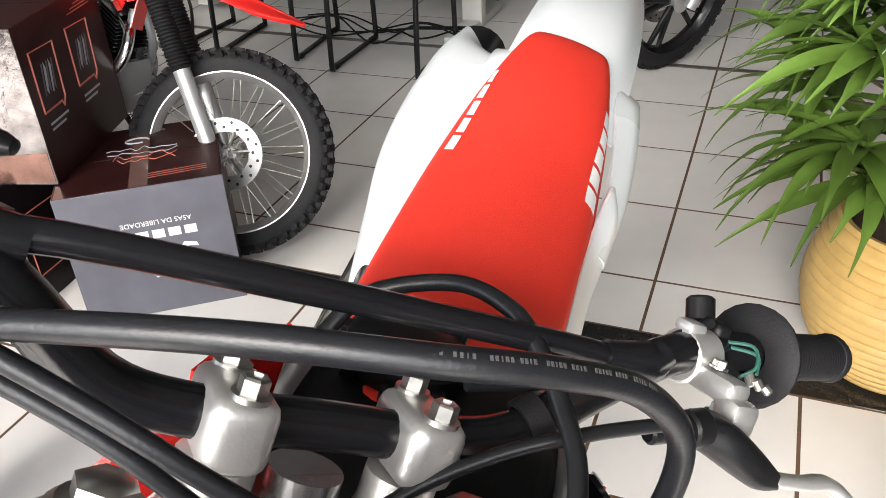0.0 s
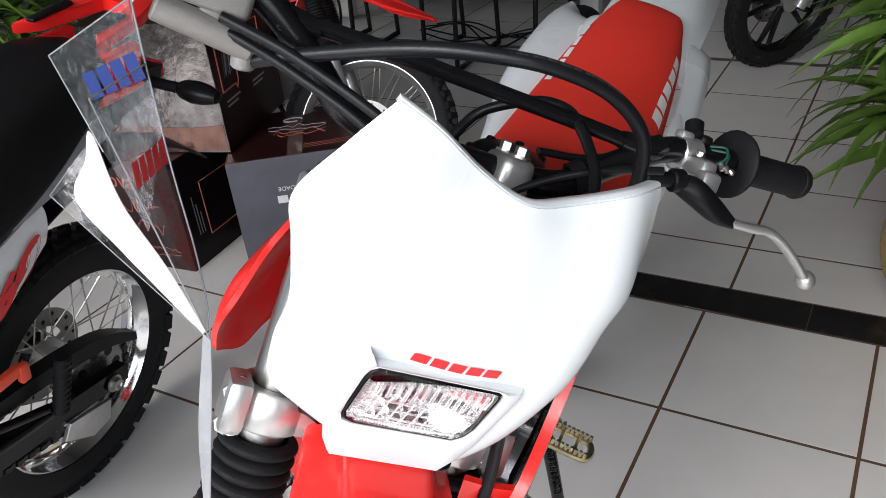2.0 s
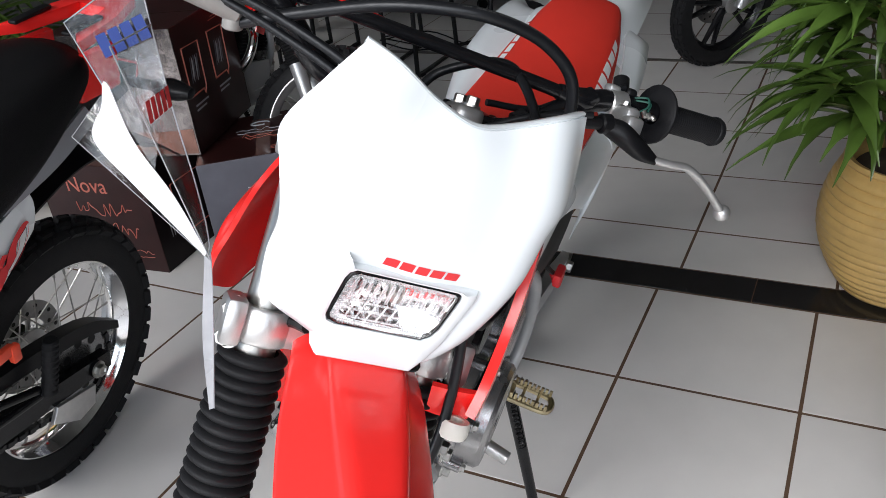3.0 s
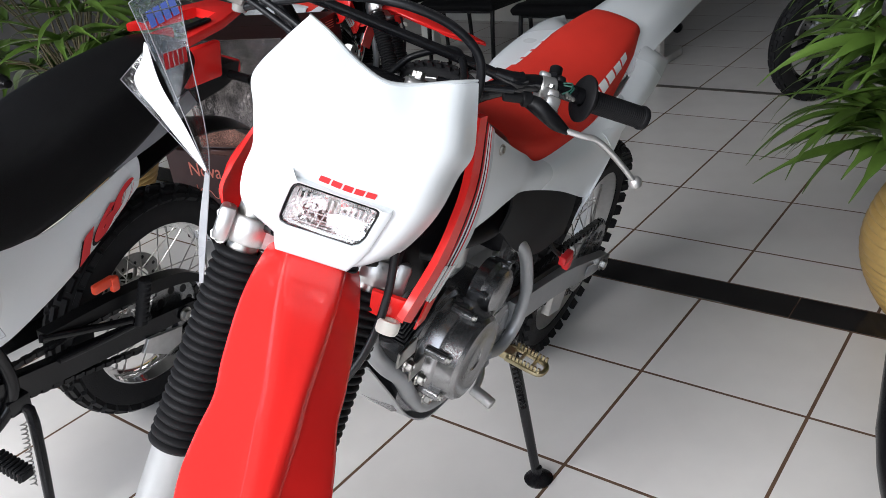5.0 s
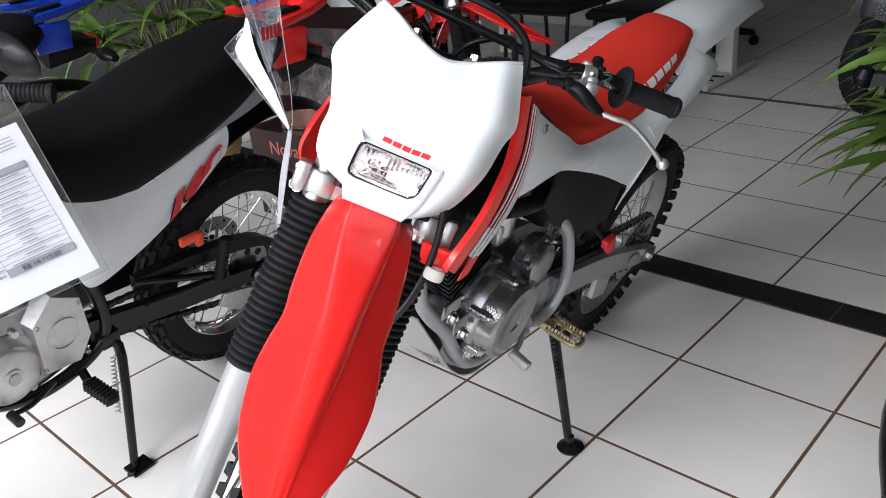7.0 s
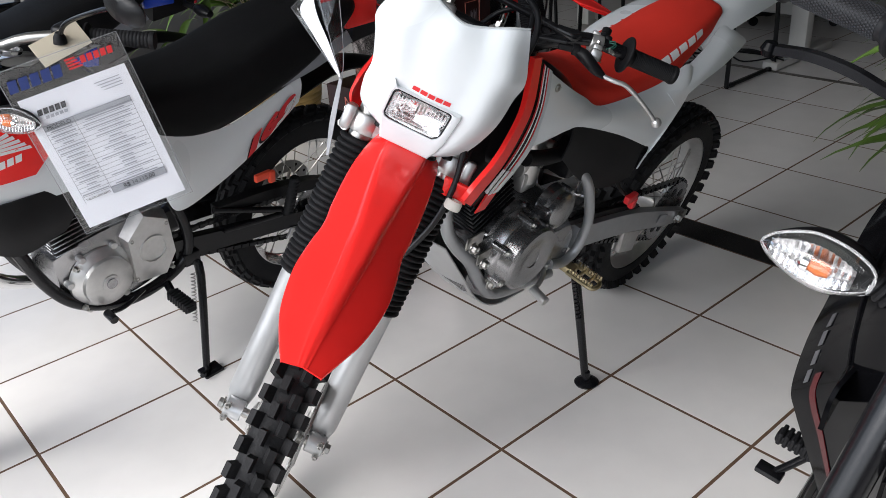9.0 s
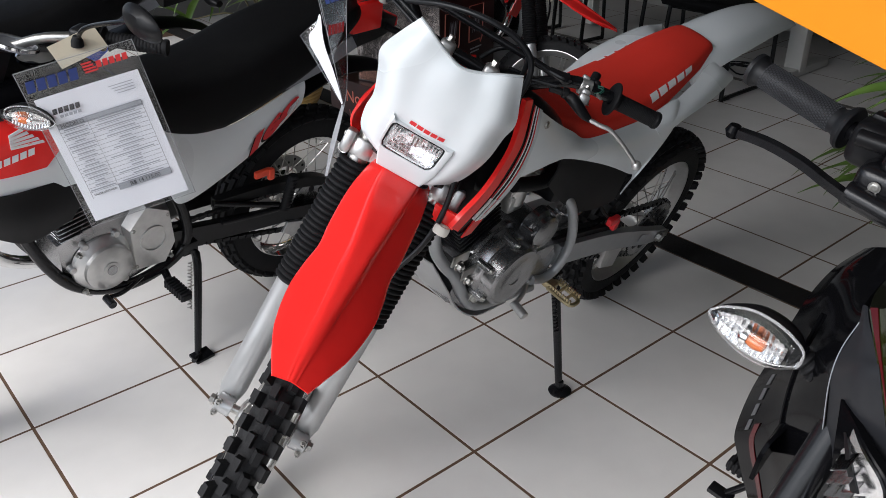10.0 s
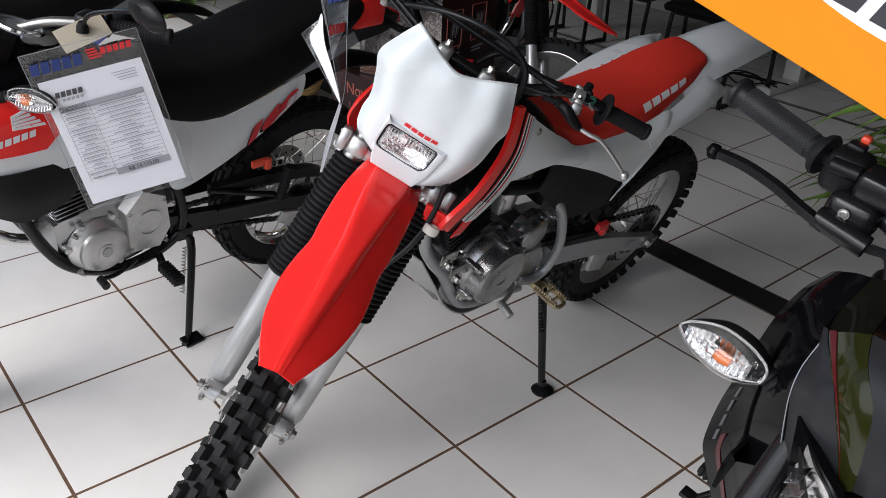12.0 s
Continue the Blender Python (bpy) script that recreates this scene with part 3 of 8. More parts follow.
        part("subframe_tube", tube([(0.74, s * 0.06, 0.76), (0.45, s * 0.075, 0.80), (0.20, s * 0.07, 0.86)], 0.010, 10, 4), FRAME, b)
    part("frame_spine", loft([[(x, y * w, z + h * hh) for y, h in ((-1, -1), (1, -1), (1, 1), (-1, 1))] for x, z, w, hh in ((1.08, 0.93, 0.025, 0.035), (0.95, 0.88, 0.022, 0.03), (0.80, 0.80, 0.02, 0.025))], 3), FRAME, b)
    part("steering_head", rod(ST @ Vector((-0.0, 0, 0.02)), ST @ Vector((-0.0, 0, 0.155)), 0.028, 20), FRAME, b)
    for z, x in ((0.665, 1.05), (0.60, 1.00), (0.52, 0.955)):
        part("engine_bolt", bjoin(bolt((x, 0.088, z), (0, 1, 0), 0.009, 0.012), block(x - 0.02, 0.075, z, 0.05, 0.005, 0.03, 0.002)), STEEL, b)
    part("bash_plate", patch([[(1.062, -0.075, 0.63), (1.072, -0.02, 0.63), (1.062, 0.035, 0.63)], [(1.02, -0.095, 0.555), (1.03, -0.02, 0.55), (1.02, 0.06, 0.555)], [(0.965, -0.10, 0.470), (0.97, -0.02, 0.462), (0.965, 0.072, 0.470)], [(0.89, -0.10, 0.412), (0.89, -0.02, 0.402), (0.89, 0.078, 0.412)], [(0.78, -0.095, 0.398), (0.78, -0.02, 0.388), (0.78, 0.08, 0.398)]], 0.003, 4, 3), SILVER, b, "grey aluminium engine guard plate")
    # ---- engine
    eng = part("engine", loft([[(0.66, y, z) for y, z in ((-.07, .43), (.07, .43), (.075, .50), (.06, .58), (-.06, .58), (-.075, .50))],
                               [(0.76, y, z) for y, z in ((-.08, .415), (.075, .415), (.08, .50), (.075, .65), (-.08, .65), (-.085, .50))],
                               [(0.89, y, z) for y, z in ((-.085, .43), (.07, .43), (.075, .52), (.07, .65), (-.08, .65), (-.09, .52))],
                               [(1.00, y, z) for y, z in ((-.07, .50), (.055, .50), (.06, .55), (.055, .62), (-.065, .62), (-.075, .55))]], 3), ALU_DARK, b, "grey single-cylinder engine crankcase")
    YM = Matrix.Rotation(radians(-90), 4, "X")
    part("generator_cover", lathe([(0.093, 0), (0.093, 0.012), (0.086, 0.017), (0.084, 0.046), (0.081, 0.050), (0.078, 0.052), (0.0765, 0.082), (0.071, 0.088), (0.046, 0.0895), (0.044, 0.0885), (0.020, 0.0885), (0.018, 0.0865), (0.0, 0.0865)], 48, Matrix.Translation((0.885, 0.045, 0.582)) @ YM), ALU_DARK, eng, "round ribbed generator cover")
    for t in (0.5, 1.5, 2.6, 3.7, 4.7, 5.7):
        part("cover_boss", rod((0.885 + 0.083 * math.cos(t), 0.074, 0.582 + 0.083 * math.sin(t)), (0.885 + 0.083 * math.cos(t), 0.112, 0.582 + 0.083 * math.sin(t)), 0.009, 12), ALU_DARK, eng)
    part("generator_cap", bjoin(lathe([(0, 0.0), (0.016, 0.0), (0.016, 0.003), (0.012, 0.004), (0, 0.004)], 20, Matrix.Translation((0.885, 0.122, 0.582)) @ YM), block(0.885, 0.1265, 0.582, 0.014, 0.002, 0.003, 0)), ALU, eng)
    for t in (0.5, 1.5, 2.6, 3.7, 4.7, 5.7):
        part("cover_bolt", bolt((0.885 + 0.083 * math.cos(t), 0.112, 0.582 + 0.083 * math.sin(t)), (0, 1, 0), 0.0055, 0.006), STEEL, eng)
    part("starter_cover", bjoin(lathe([(0.05, 0), (0.05, 0.02), (0.043, 0.028), (0.043, 0.04), (0.036, 0.045), (0.0, 0.045)], 32, Matrix.Translation((0.785, 0.07, 0.650)) @ YM),
                                *[rod((0.785 + 0.046 * math.cos(t), 0.074, 0.650 + 0.046 * math.sin(t)), (0.785 + 0.046 * math.cos(t), 0.106, 0.650 + 0.046 * math.sin(t)), 0.008, 10) for t in (0.3, 2.2, 4.2)]), ALU_DARK, eng, "round starter motor cover")
    part("sprocket_cover", loft([[(x, 0.075, z) for x, z in ((.80, .46), (.68, .46), (.665, .53), (.70, .59), (.79, .60))], [(x, 0.104, z) for x, z in ((.785, .47), (.69, .47), (.68, .53), (.71, .575), (.78, .585))]], 2), ALU_DARK, eng)
    d = Vector((0.42, 0, 0.91)).normalized()
    base = Vector((0.955, 0, 0.672))
    for k in range(9):
        c = base + d * (0.012 + 0.0145 * k)
        part("cylinder_fin", block(0, 0, 0, 0.120, 0.128, 0.0042, 0.0015, 1, Matrix.Translation(c) @ Matrix.Rotation(math.atan2(d.x, d.z), 4, "Y")), BLACK_METAL, eng)
    part("cylinder", rod(base - d * 0.06, base + d * 0.14, 0.056, 28), BLACK_METAL, eng, "finned cylinder")
    hc = base + d * 0.18
    part("cylinder_head", bjoin(block(0, 0, 0, 0.14, 0.15, 0.07, 0.012, 2, Matrix.Translation(hc) @ Matrix.Rotation(math.atan2(d.x, d.z), 4, "Y")), rod(hc + Vector((0, 0.06, 0.01)), hc + Vector((0, 0.10, 0.01)), 0.032, 20)), BLACK_METAL, eng)
    part("carburettor", bjoin(rod((0.88, 0.02, 0.755), (0.78, 0.01, 0.765), 0.03, 18), rod((0.84, 0.03, 0.71), (0.84, 0.03, 0.83), 0.026, 18), block(0.84, 0.02, 0.715, 0.055, 0.06, 0.05, 0.008)), ALU, b, "cast metal carburettor")
    part("carburettor_bolt", bolt((0.855, 0.052, 0.775), (0, 1, 0), 0.010, 0.02), STEEL, b)
    part("carburettor_screw", rod((0.82, 0.03, 0.80), (0.82, 0.068, 0.805), 0.009), STEEL, b)
    part("throttle_hose", tube([(0.93, 0.075, 0.82), (0.86, 0.08, 0.80), (0.80, 0.075, 0.79), (0.74, 0.05, 0.80)], 0.016, 10, 4), RUBBER, b, "black rubber intake hose")
    part("fuel_hose", tube([(0.77, 0.05, 0.66), (0.73, 0.085, 0.61), (0.72, 0.09, 0.55), (0.66, 0.075, 0.50)], 0.006, 8), RUBBER, b)
    part("exhaust_header", tube([(1.03, -0.03, 0.77), (1.10, -0.05, 0.73), (1.095, -0.09, 0.64), (1.0, -0.12, 0.58), (0.80, -0.13, 0.58), (0.62, -0.125, 0.68), (0.45, -0.12, 0.76)], 0.0185, 16, 6), CHROME, b, "bright exhaust header pipe")
    part("muffler", tube([(0.46, -0.115, 0.715), (0.32, -0.125, 0.74), (-0.06, -0.135, 0.80)], [0.03, 0.048, 0.048], 20, 4), BLACK_METAL, b, "black tubular muffler")
    part("muffler_tip", rod((-0.06, -0.135, 0.80), (-0.09, -0.135, 0.805), 0.030, 18), BLACK, b)
    # ---- pegs, lever, stand
    pegs = []
    for k in range(9):
        pegs.append(block(0.645, 0.135 + 0.0088 * k, 0.428, 0.005, 0.0055, 0.016, 0, m=None))
        pegs.append(block(0.690, 0.135 + 0.0088 * k, 0.428, 0.005, 0.0055, 0.016, 0))
    peg_rim = tube([(0.690, 0.125, 0.418), (0.690, 0.195, 0.418), (0.680, 0.212, 0.418), (0.655, 0.212, 0.418), (0.645, 0.195, 0.418), (0.645, 0.125, 0.418), (0.6675, 0.112, 0.418)], 0.0065, 8, 4)
    part("footpeg", bjoin(peg_rim, block(0.6675, 0.155, 0.417, 0.05, 0.006, 0.012, 0.001), block(0.6675, 0.185, 0.417, 0.05, 0.006, 0.012, 0.001), block(0.6675, 0.112, 0.415, 0.03, 0.05, 0.022, 0.003), *pegs), GOLD, b, "gold zinc-plated toothed footpeg", Matrix.Translation((0.6675, 0.11, 0.435)) @ Matrix.Scale(0.86, 4) @ Matrix.Translation((-0.6675, -0.11, -0.417)))
    part("footpeg", bjoin(block(0.6675, -0.155, 0.417, 0.05, 0.12, 0.02, 0.004)), GOLD, b, "gold zinc-plated toothed footpeg")
    part("peg_spring", tube([(0.640 + 0.006 * math.cos(k), 0.105 + 0.003 * k * 0.5, 0.44 + 0.006 * math.sin(k)) for k in range(30)], 0.0018, 6, 1), STEEL, b)
    part("shift_lever", bjoin(tube([(0.755, 0.095, 0.475), (0.79, 0.118, 0.468), (0.828, 0.128, 0.462)], 0.006, 10), rod((0.828, 0.122, 0.462), (0.833, 0.166, 0.456), 0.011, 16), bolt((0.755, 0.095, 0.475), (0, 1, 0), 0.009, 0.012)), ALU, b, "bare metal gear lever")
    nudge(made, Matrix.Translation((-0.040, -0.020, -0.038)) @ Matrix.Translation((0.82, 0.08, 0.55)) @ Matrix.Scale(1.03, 4) @ Matrix.Translation((-0.82, -0.08, -0.55)))
    part("side_stand", bjoin(tube([(0.590, 0.085, 0.385), (0.594, 0.112, 0.35), (0.598, 0.235, 0.092)], [0.014, 0.012, 0.010], 12, 3), block(0.590, 0.083, 0.392, 0.04, 0.03, 0.03, 0.004)), BLACK_METAL, b, "black steel side stand")
    foot = Vector((B1 @ Vector((0.598, 0.243, 0.08))).to_tuple())
    foot.z = 0.005
    part("stand_foot", lathe([(0, -0.005), (0.030, -0.005), (0.032, 0), (0.026, 0.005), (0.010, 0.010), (0.009, 0.03), (0, 0.03)], 20, B1.inverted() @ Matrix.Translation(foot)), BLACK_METAL, b)
    part("stand_spring", coil((0.622, 0.112, 0.385), (0.612, 0.165, 0.262), 0.006, 12, 0.0016), BLACK_METAL, b)
    # ---- bodywork: seat and tank
    def sec(x, z, w, drop, crown=0.018):
        return [(x, -w, z - drop), (x, -w * 1.02, z - drop * 0.45), (x, -w * 0.86, z - crown * 0.75), (x, -w * 0.45, z - crown * 0.15), (x, 0, z), (x, w * 0.45, z - crown * 0.15), (x, w * 0.86, z - crown * 0.75), (x, w * 1.02, z - drop * 0.45), (x, w, z - drop), (x, 0, z - drop * 0.9)]
    def pad(x, z, w, drop, crown):
        half = [(w, z - drop), (w * 1.01, z - drop * 0.70), (w * 0.96, z - crown - 0.006), (w * 0.80, z - crown * 0.72), (w * 0.40, z - crown * 0.16)]
        return [(x, -y - 0.011, h) for y, h in half] + [(x, -0.011, z)] + [(x, y - 0.011, h) for y, h in half[::-1]] + [(x, -0.011, z - drop * 0.9)]
    seat_bm = loft([pad(0.172, 0.944, 0.048, 0.02, 0.004), pad(0.192, 0.960, 0.060, 0.034, 0.008), pad(0.31, 0.948, 0.080, 0.050, 0.018), pad(0.46, 0.918, 0.095, 0.066, 0.022), pad(0.63, 0.908, 0.097, 0.085, 0.022), pad(0.72, 0.922, 0.092, 0.082, 0.020), pad(0.82, 0.958, 0.083, 0.066, 0.018), pad(0.92, 0.988, 0.070, 0.045, 0.016), pad(0.945, 0.990, 0.056, 0.03, 0.012)], 5, 3)
    bmesh.ops.recalc_face_normals(seat_bm, faces=seat_bm.faces)
    seat_skin = BVHTree.FromBMesh(seat_bm)
    part("seat", seat_bm, SEAT_RED, b, "red vinyl seat reaching up over the tank", angle=60)
    part("fuel_tank", loft([sec(0.80, 0.93, 0.072, 0.06), sec(0.86, 0.975, 0.084, 0.10), sec(0.96, 0.992, 0.088, 0.14), sec(1.04, 0.985, 0.080, 0.14), sec(1.09, 0.955, 0.05, 0.06)], 4, 3), BLACK, b, "black plastic fuel tank", angle=60)
    cap = part("fuel_cap", lathe([(0, 0), (0.036, 0), (0.040, 0.006), (0.040, 0.018), (0.034, 0.024), (0.012, 0.027), (0, 0.027)], 28, Matrix.Translation((0.895, -0.03, 0.978)) @ Matrix.Rotation(radians(-12), 4, "Y")), BLACK, b, "black ribbed tank cap")
    for t in [k * 0.785 for k in range(8)]:
        part("cap_rib", block(0.895 + 0.039 * math.cos(t), -0.03 + 0.039 * math.sin(t), 0.990, 0.010, 0.010, 0.015, 0.003), BLACK, cap)
    # ---- white side covers, tail
    for s in (1, -1):
        c = patch([[(0.952, s * 0.088, 1.012), (0.955, s * 0.096, 0.965), (0.960, s * 0.099, 0.915), (0.968, s * 0.098, 0.866)],
                   [(0.870, s * 0.089, 0.957), (0.880, s * 0.098, 0.932), (0.897, s * 0.103, 0.900), (0.912, s * 0.101, 0.868)],
                   [(0.800, s * 0.087, 0.915), (0.815, s * 0.097, 0.905), (0.835, s * 0.103, 0.888), (0.855, s * 0.101, 0.868)],
                   [(0.720, s * 0.085, 0.870), (0.745, s * 0.096, 0.869), (0.770, s * 0.102, 0.864), (0.796, s * 0.100, 0.856)],
                   [(0.585, s * 0.087, 0.858), (0.600, s * 0.104, 0.836), (0.615, s * 0.109, 0.810), (0.632, s * 0.103, 0.784)],
                   [(0.480, s * 0.090, 0.860), (0.485, s * 0.112, 0.820), (0.490, s * 0.117, 0.770), (0.500, s * 0.108, 0.714)],
                   [(0.400, s * 0.096, 0.885), (0.415, s * 0.118, 0.845), (0.435, s * 0.121, 0.775), (0.462, s * 0.110, 0.690)],
                   [(0.375, s * 0.102, 0.875), (0.395, s * 0.123, 0.828), (0.440, s * 0.121, 0.735), (0.484, s * 0.110, 0.642)]], 0.004, 5, 5)
        part("side_cover", c, WHITE, b, "white plastic side cover")
        part("tail_wing", patch([[(0.480, s * 0.089, 0.848), (0.465, s * 0.113, 0.832), (0.440, s * 0.122, 0.806)], [(0.380, s * 0.092, 0.876), (0.370, s * 0.119, 0.856), (0.360, s * 0.126, 0.840)], [(0.297, s * 0.084, 0.899), (0.285, s * 0.115, 0.880), (0.270, s * 0.125, 0.857)], [(0.210, s * 0.070, 0.924), (0.205, s * 0.104, 0.905), (0.195, s * 0.119, 0.872)], [(0.140, s * 0.106, 0.892), (0.140, s * 0.109, 0.888), (0.138, s * 0.111, 0.884)]], 0.004, 5, 4), WHITE, b, "white plastic tail fin")
        part("number_panel", patch([[(0.80, s * 0.082, 0.865), (0.80, s * 0.088, 0.82), (0.80, s * 0.080, 0.77)], [(0.70, s * 0.086, 0.83), (0.70, s * 0.092, 0.76), (0.70, s * 0.082, 0.68)], [(0.58, s * 0.088, 0.775), (0.58, s * 0.094, 0.69), (0.58, s * 0.084, 0.61)], [(0.470, s * 0.094, 0.735), (0.470, s * 0.097, 0.67), (0.470, s * 0.094, 0.605)]], 0.004, 5, 4), PANEL_BLACK, b, "matt black air box panel")
        part("cover_bolt", bolt((0.930, s * 0.1005, 0.980), (0, s, 0.1), 0.006, 0.004), STEEL, b)
    part("heat_shield", patch([[(0.66, -0.088, 0.86), (0.65, -0.118, 0.845), (0.64, -0.125, 0.79), (0.63, -0.12, 0.74)], [(0.50, -0.092, 0.862), (0.50, -0.142, 0.852), (0.49, -0.158, 0.79), (0.48, -0.15, 0.72)], [(0.36, -0.092, 0.885), (0.36, -0.165, 0.868), (0.35, -0.186, 0.80), (0.34, -0.175, 0.73)], [(0.20, -0.098, 0.900), (0.17, -0.172, 0.880), (0.14, -0.198, 0.81), (0.13, -0.185, 0.75)], [(0.14, -0.115, 0.87), (0.05, -0.165, 0.872), (-0.02, -0.182, 0.83), (-0.03, -0.18, 0.79)]], 0.004, 6, 5), WHITE, b, "white plastic side cover over the muffler")
    part("air_box", block(0.60, 0, 0.75, 0.26, 0.14, 0.16, 0.02), BLACK, b, "black air box")
    part("rear_fender", patch([[(0.30, -0.084, 0.890), (0.30, -0.045, 0.910), (0.30, 0, 0.914), (0.30, 0.045, 0.910), (0.30, 0.084, 0.890)], [(0.19, -0.086, 0.915), (0.19, -0.05, 0.936), (0.19, 0, 0.941), (0.19, 0.05, 0.936), (0.19, 0.086, 0.915)], [(0.04, -0.084, 0.930), (0.04, -0.05, 0.958), (0.04, 0, 0.964), (0.04, 0.05, 0.958), (0.04, 0.084, 0.930)], [(-0.13, -0.076, 0.936), (-0.13, -0.045, 0.959), (-0.13, 0, 0.965), (-0.13, 0.045, 0.959), (-0.13, 0.076, 0.936)], [(-0.27, -0.064, 0.925), (-0.27, -0.035, 0.940), (-0.27, 0, 0.944), (-0.27, 0.035, 0.940), (-0.27, 0.064, 0.925)], [(-0.33, -0.04, 0.905), (-0.335, -0.02, 0.915), (-0.335, 0, 0.917), (-0.335, 0.02, 0.915), (-0.33, 0.04, 0.905)]], 0.004, 5, 4), WHITE, b, "long white plastic rear mudguard")
    # ---- tank shrouds
    for s in (1, -1):
        SR = [[(0.955, s * 0.089, 1.017), (0.985, s * 0.095, 1.036), (1.012, s * 0.097, 1.056)], [(0.950, s * 0.096, 0.945), (0.980, s * 0.100, 0.955), (1.005, s * 0.101, 0.968)], [(0.964, s * 0.098, 0.875), (0.998, s * 0.102, 0.893), (1.032, s * 0.104, 0.910)], [(1.000, s * 0.098, 0.828), (1.032, s * 0.102, 0.845), (1.062, s * 0.104, 0.866)], [(1.035, s * 0.096, 0.795), (1.070, s * 0.101, 0.806), (1.100, s * 0.104, 0.836)], [(1.060, s * 0.094, 0.776), (1.085, s * 0.098, 0.780), (1.108, s * 0.102, 0.798)]]
        part("shroud", patch(SR, 0.004, 5, 4), BLACK_GLOSS if s > 0 else RED, b, "black tank shroud with white and red stripes" if s > 0 else "red plastic tank shroud")

        def on_shroud(i, c, lift=0.0036):
            a, d, e = (Vector(v) for v in SR[i])
            p = a + (d - a) * (c * 2) if c < 0.5 else d + (e - d) * (c * 2 - 1)
            return p + Vector((0, s * lift, 0))

        for c0, c1, w, mt in ((0.02, 0.08, 0.13, WHITE), (0.20, 0.26, 0.020, INK_RED), (0.30, 0.38, 0.012, INK_WHITE), (0.52, 0.60, 0.012, INK_WHITE), (0.60, 0.70, 0.020, INK_RED)):
            part("stripe", patch([[on_shroud(k, c0 + (c1 - c0) * k / 4 - w), on_shroud(k, c0 + (c1 - c0) * k / 4 + w)] for k in range(5)], 0.0014, 5, 2), mt, b, "printed stripe")
        part("shroud_mark", bjoin(*[patch([[on_shroud(3, 0.05 + 0.26 * k, 0.0046), on_shroud(3, 0.20 + 0.26 * k, 0.0046)], [on_shroud(4, 0.10 + 0.24 * k, 0.0046), on_shroud(4, 0.26 + 0.24 * k, 0.0046)]], 0.0012, 2, 2) for k in range(3)]), INK_WHITE, b, "white bars of a model mark")
        part("shroud_tip", patch([[on_shroud(4, 0.05), on_shroud(4, 0.55)], [(1.064, s * 0.101, 0.770), (1.098, s * 0.106, 0.778)]], 0.003, 3, 3), RED, b, "glossy red shroud tip")
        part("shroud_edge", patch([[(1.012, s * 0.099, 1.060), (1.036, s * 0.101, 1.066)], [(1.005, s * 0.103, 0.968), (1.032, s * 0.104, 0.974)], [(1.032, s * 0.107, 0.908), (1.056, s * 0.107, 0.922)], [(1.062, s * 0.108, 0.864), (1.084, s * 0.108, 0.884)], [(1.100, s * 0.108, 0.832), (1.124, s * 0.108, 0.852)], [(1.122, s * 0.106, 0.808), (1.144, s * 0.105, 0.826)]], 0.010, 5, 3), RED, b, "red shroud leading edge")
        if s < 0:
            part("shroud_wing", patch([[(0.94, -0.092, 1.02), (0.95, -0.125, 0.96), (0.955, -0.140, 0.88)], [(1.02, -0.112, 1.028), (1.02, -0.158, 0.94), (1.00, -0.172, 0.835)], [(1.09, -0.126, 1.020), (1.09, -0.172, 0.93), (1.06, -0.184, 0.820)], [(1.135, -0.140, 0.990), (1.14, -0.174, 0.92), (1.105, -0.180, 0.828)], [(1.160, -0.155, 0.940), (1.162, -0.170, 0.90), (1.150, -0.178, 0.862)]], 0.005, 5, 4), RED, b, "red plastic wing of the tank shroud")
            part("wing_slot", patch([[(1.005, -0.176, 0.872), (1.010, -0.178, 0.857)], [(1.040, -0.186, 0.865), (1.045, -0.188, 0.848)], [(1.075, -0.188, 0.858), (1.080, -0.189, 0.843)]], 0.007, 4, 2), BLACK, b)
            part("wing_bolt", bolt((1.082, -0.186, 0.835), (0, -1, 0), 0.007, 0.005), BLACK, b)
        part("shroud_flap", patch([[(1.125, s * 0.104, 0.842), (1.14, s * 0.085, 0.850), (1.145, s * 0.062, 0.85)], [(1.125, s * 0.100, 0.806), (1.14, s * 0.080, 0.812), (1.145, s * 0.062, 0.815)]], 0.006, 3, 3), RED, b)
        part("shroud_backing", patch([[(0.98, s * 0.075, 1.01), (1.08, s * 0.075, 1.02)], [(1.0, s * 0.072, 0.90), (1.10, s * 0.072, 0.91)], [(1.04, s * 0.068, 0.80), (1.12, s * 0.068, 0.81)]], 0.006, 4, 2), BLACK, b)
    # word marks on the seat sides, drawn as plain slanted bars
    for s in (1, -1):
        mm = frame_of((0.388, s * (0.085 if s > 0 else 0.079) - 0.011, 0.913 if s > 0 else 0.917), (-s, 0, 0.240 * s), (0, s * -0.90, 0.36))
        mark = bars(5, 0.0300, 0.0205 if s > 0 else 0.0105, 0.0068, 0.18)
        bmesh.ops.transform(mark, matrix=mm, verts=mark.verts)
        part("seat_mark", drape(mark, seat_skin, Vector((0, s, 0.4)), 0.0014), INK_WHITE, b, "white slanted bars of a word mark")

    # ---- front end, in the steered frame: x ahead, y left, z up the fork
    S = lambda v: ST @ Vector(v)
    FW = ST @ Matrix.Translation((0.035, -0.008, -0.585))
    wheel(b, FW, 0.335, 0.088, 0.262, knob=0.015, rows=4, nk=48, rim_mat=ALU, disc=0.115, disc_side=disc_side, hub_r=0.028, hub_w=0.10)
    part("front_axle", rod(S((0.035, -0.11, -0.585)), S((0.035, 0.095, -0.585)), 0.009), STEEL, b)
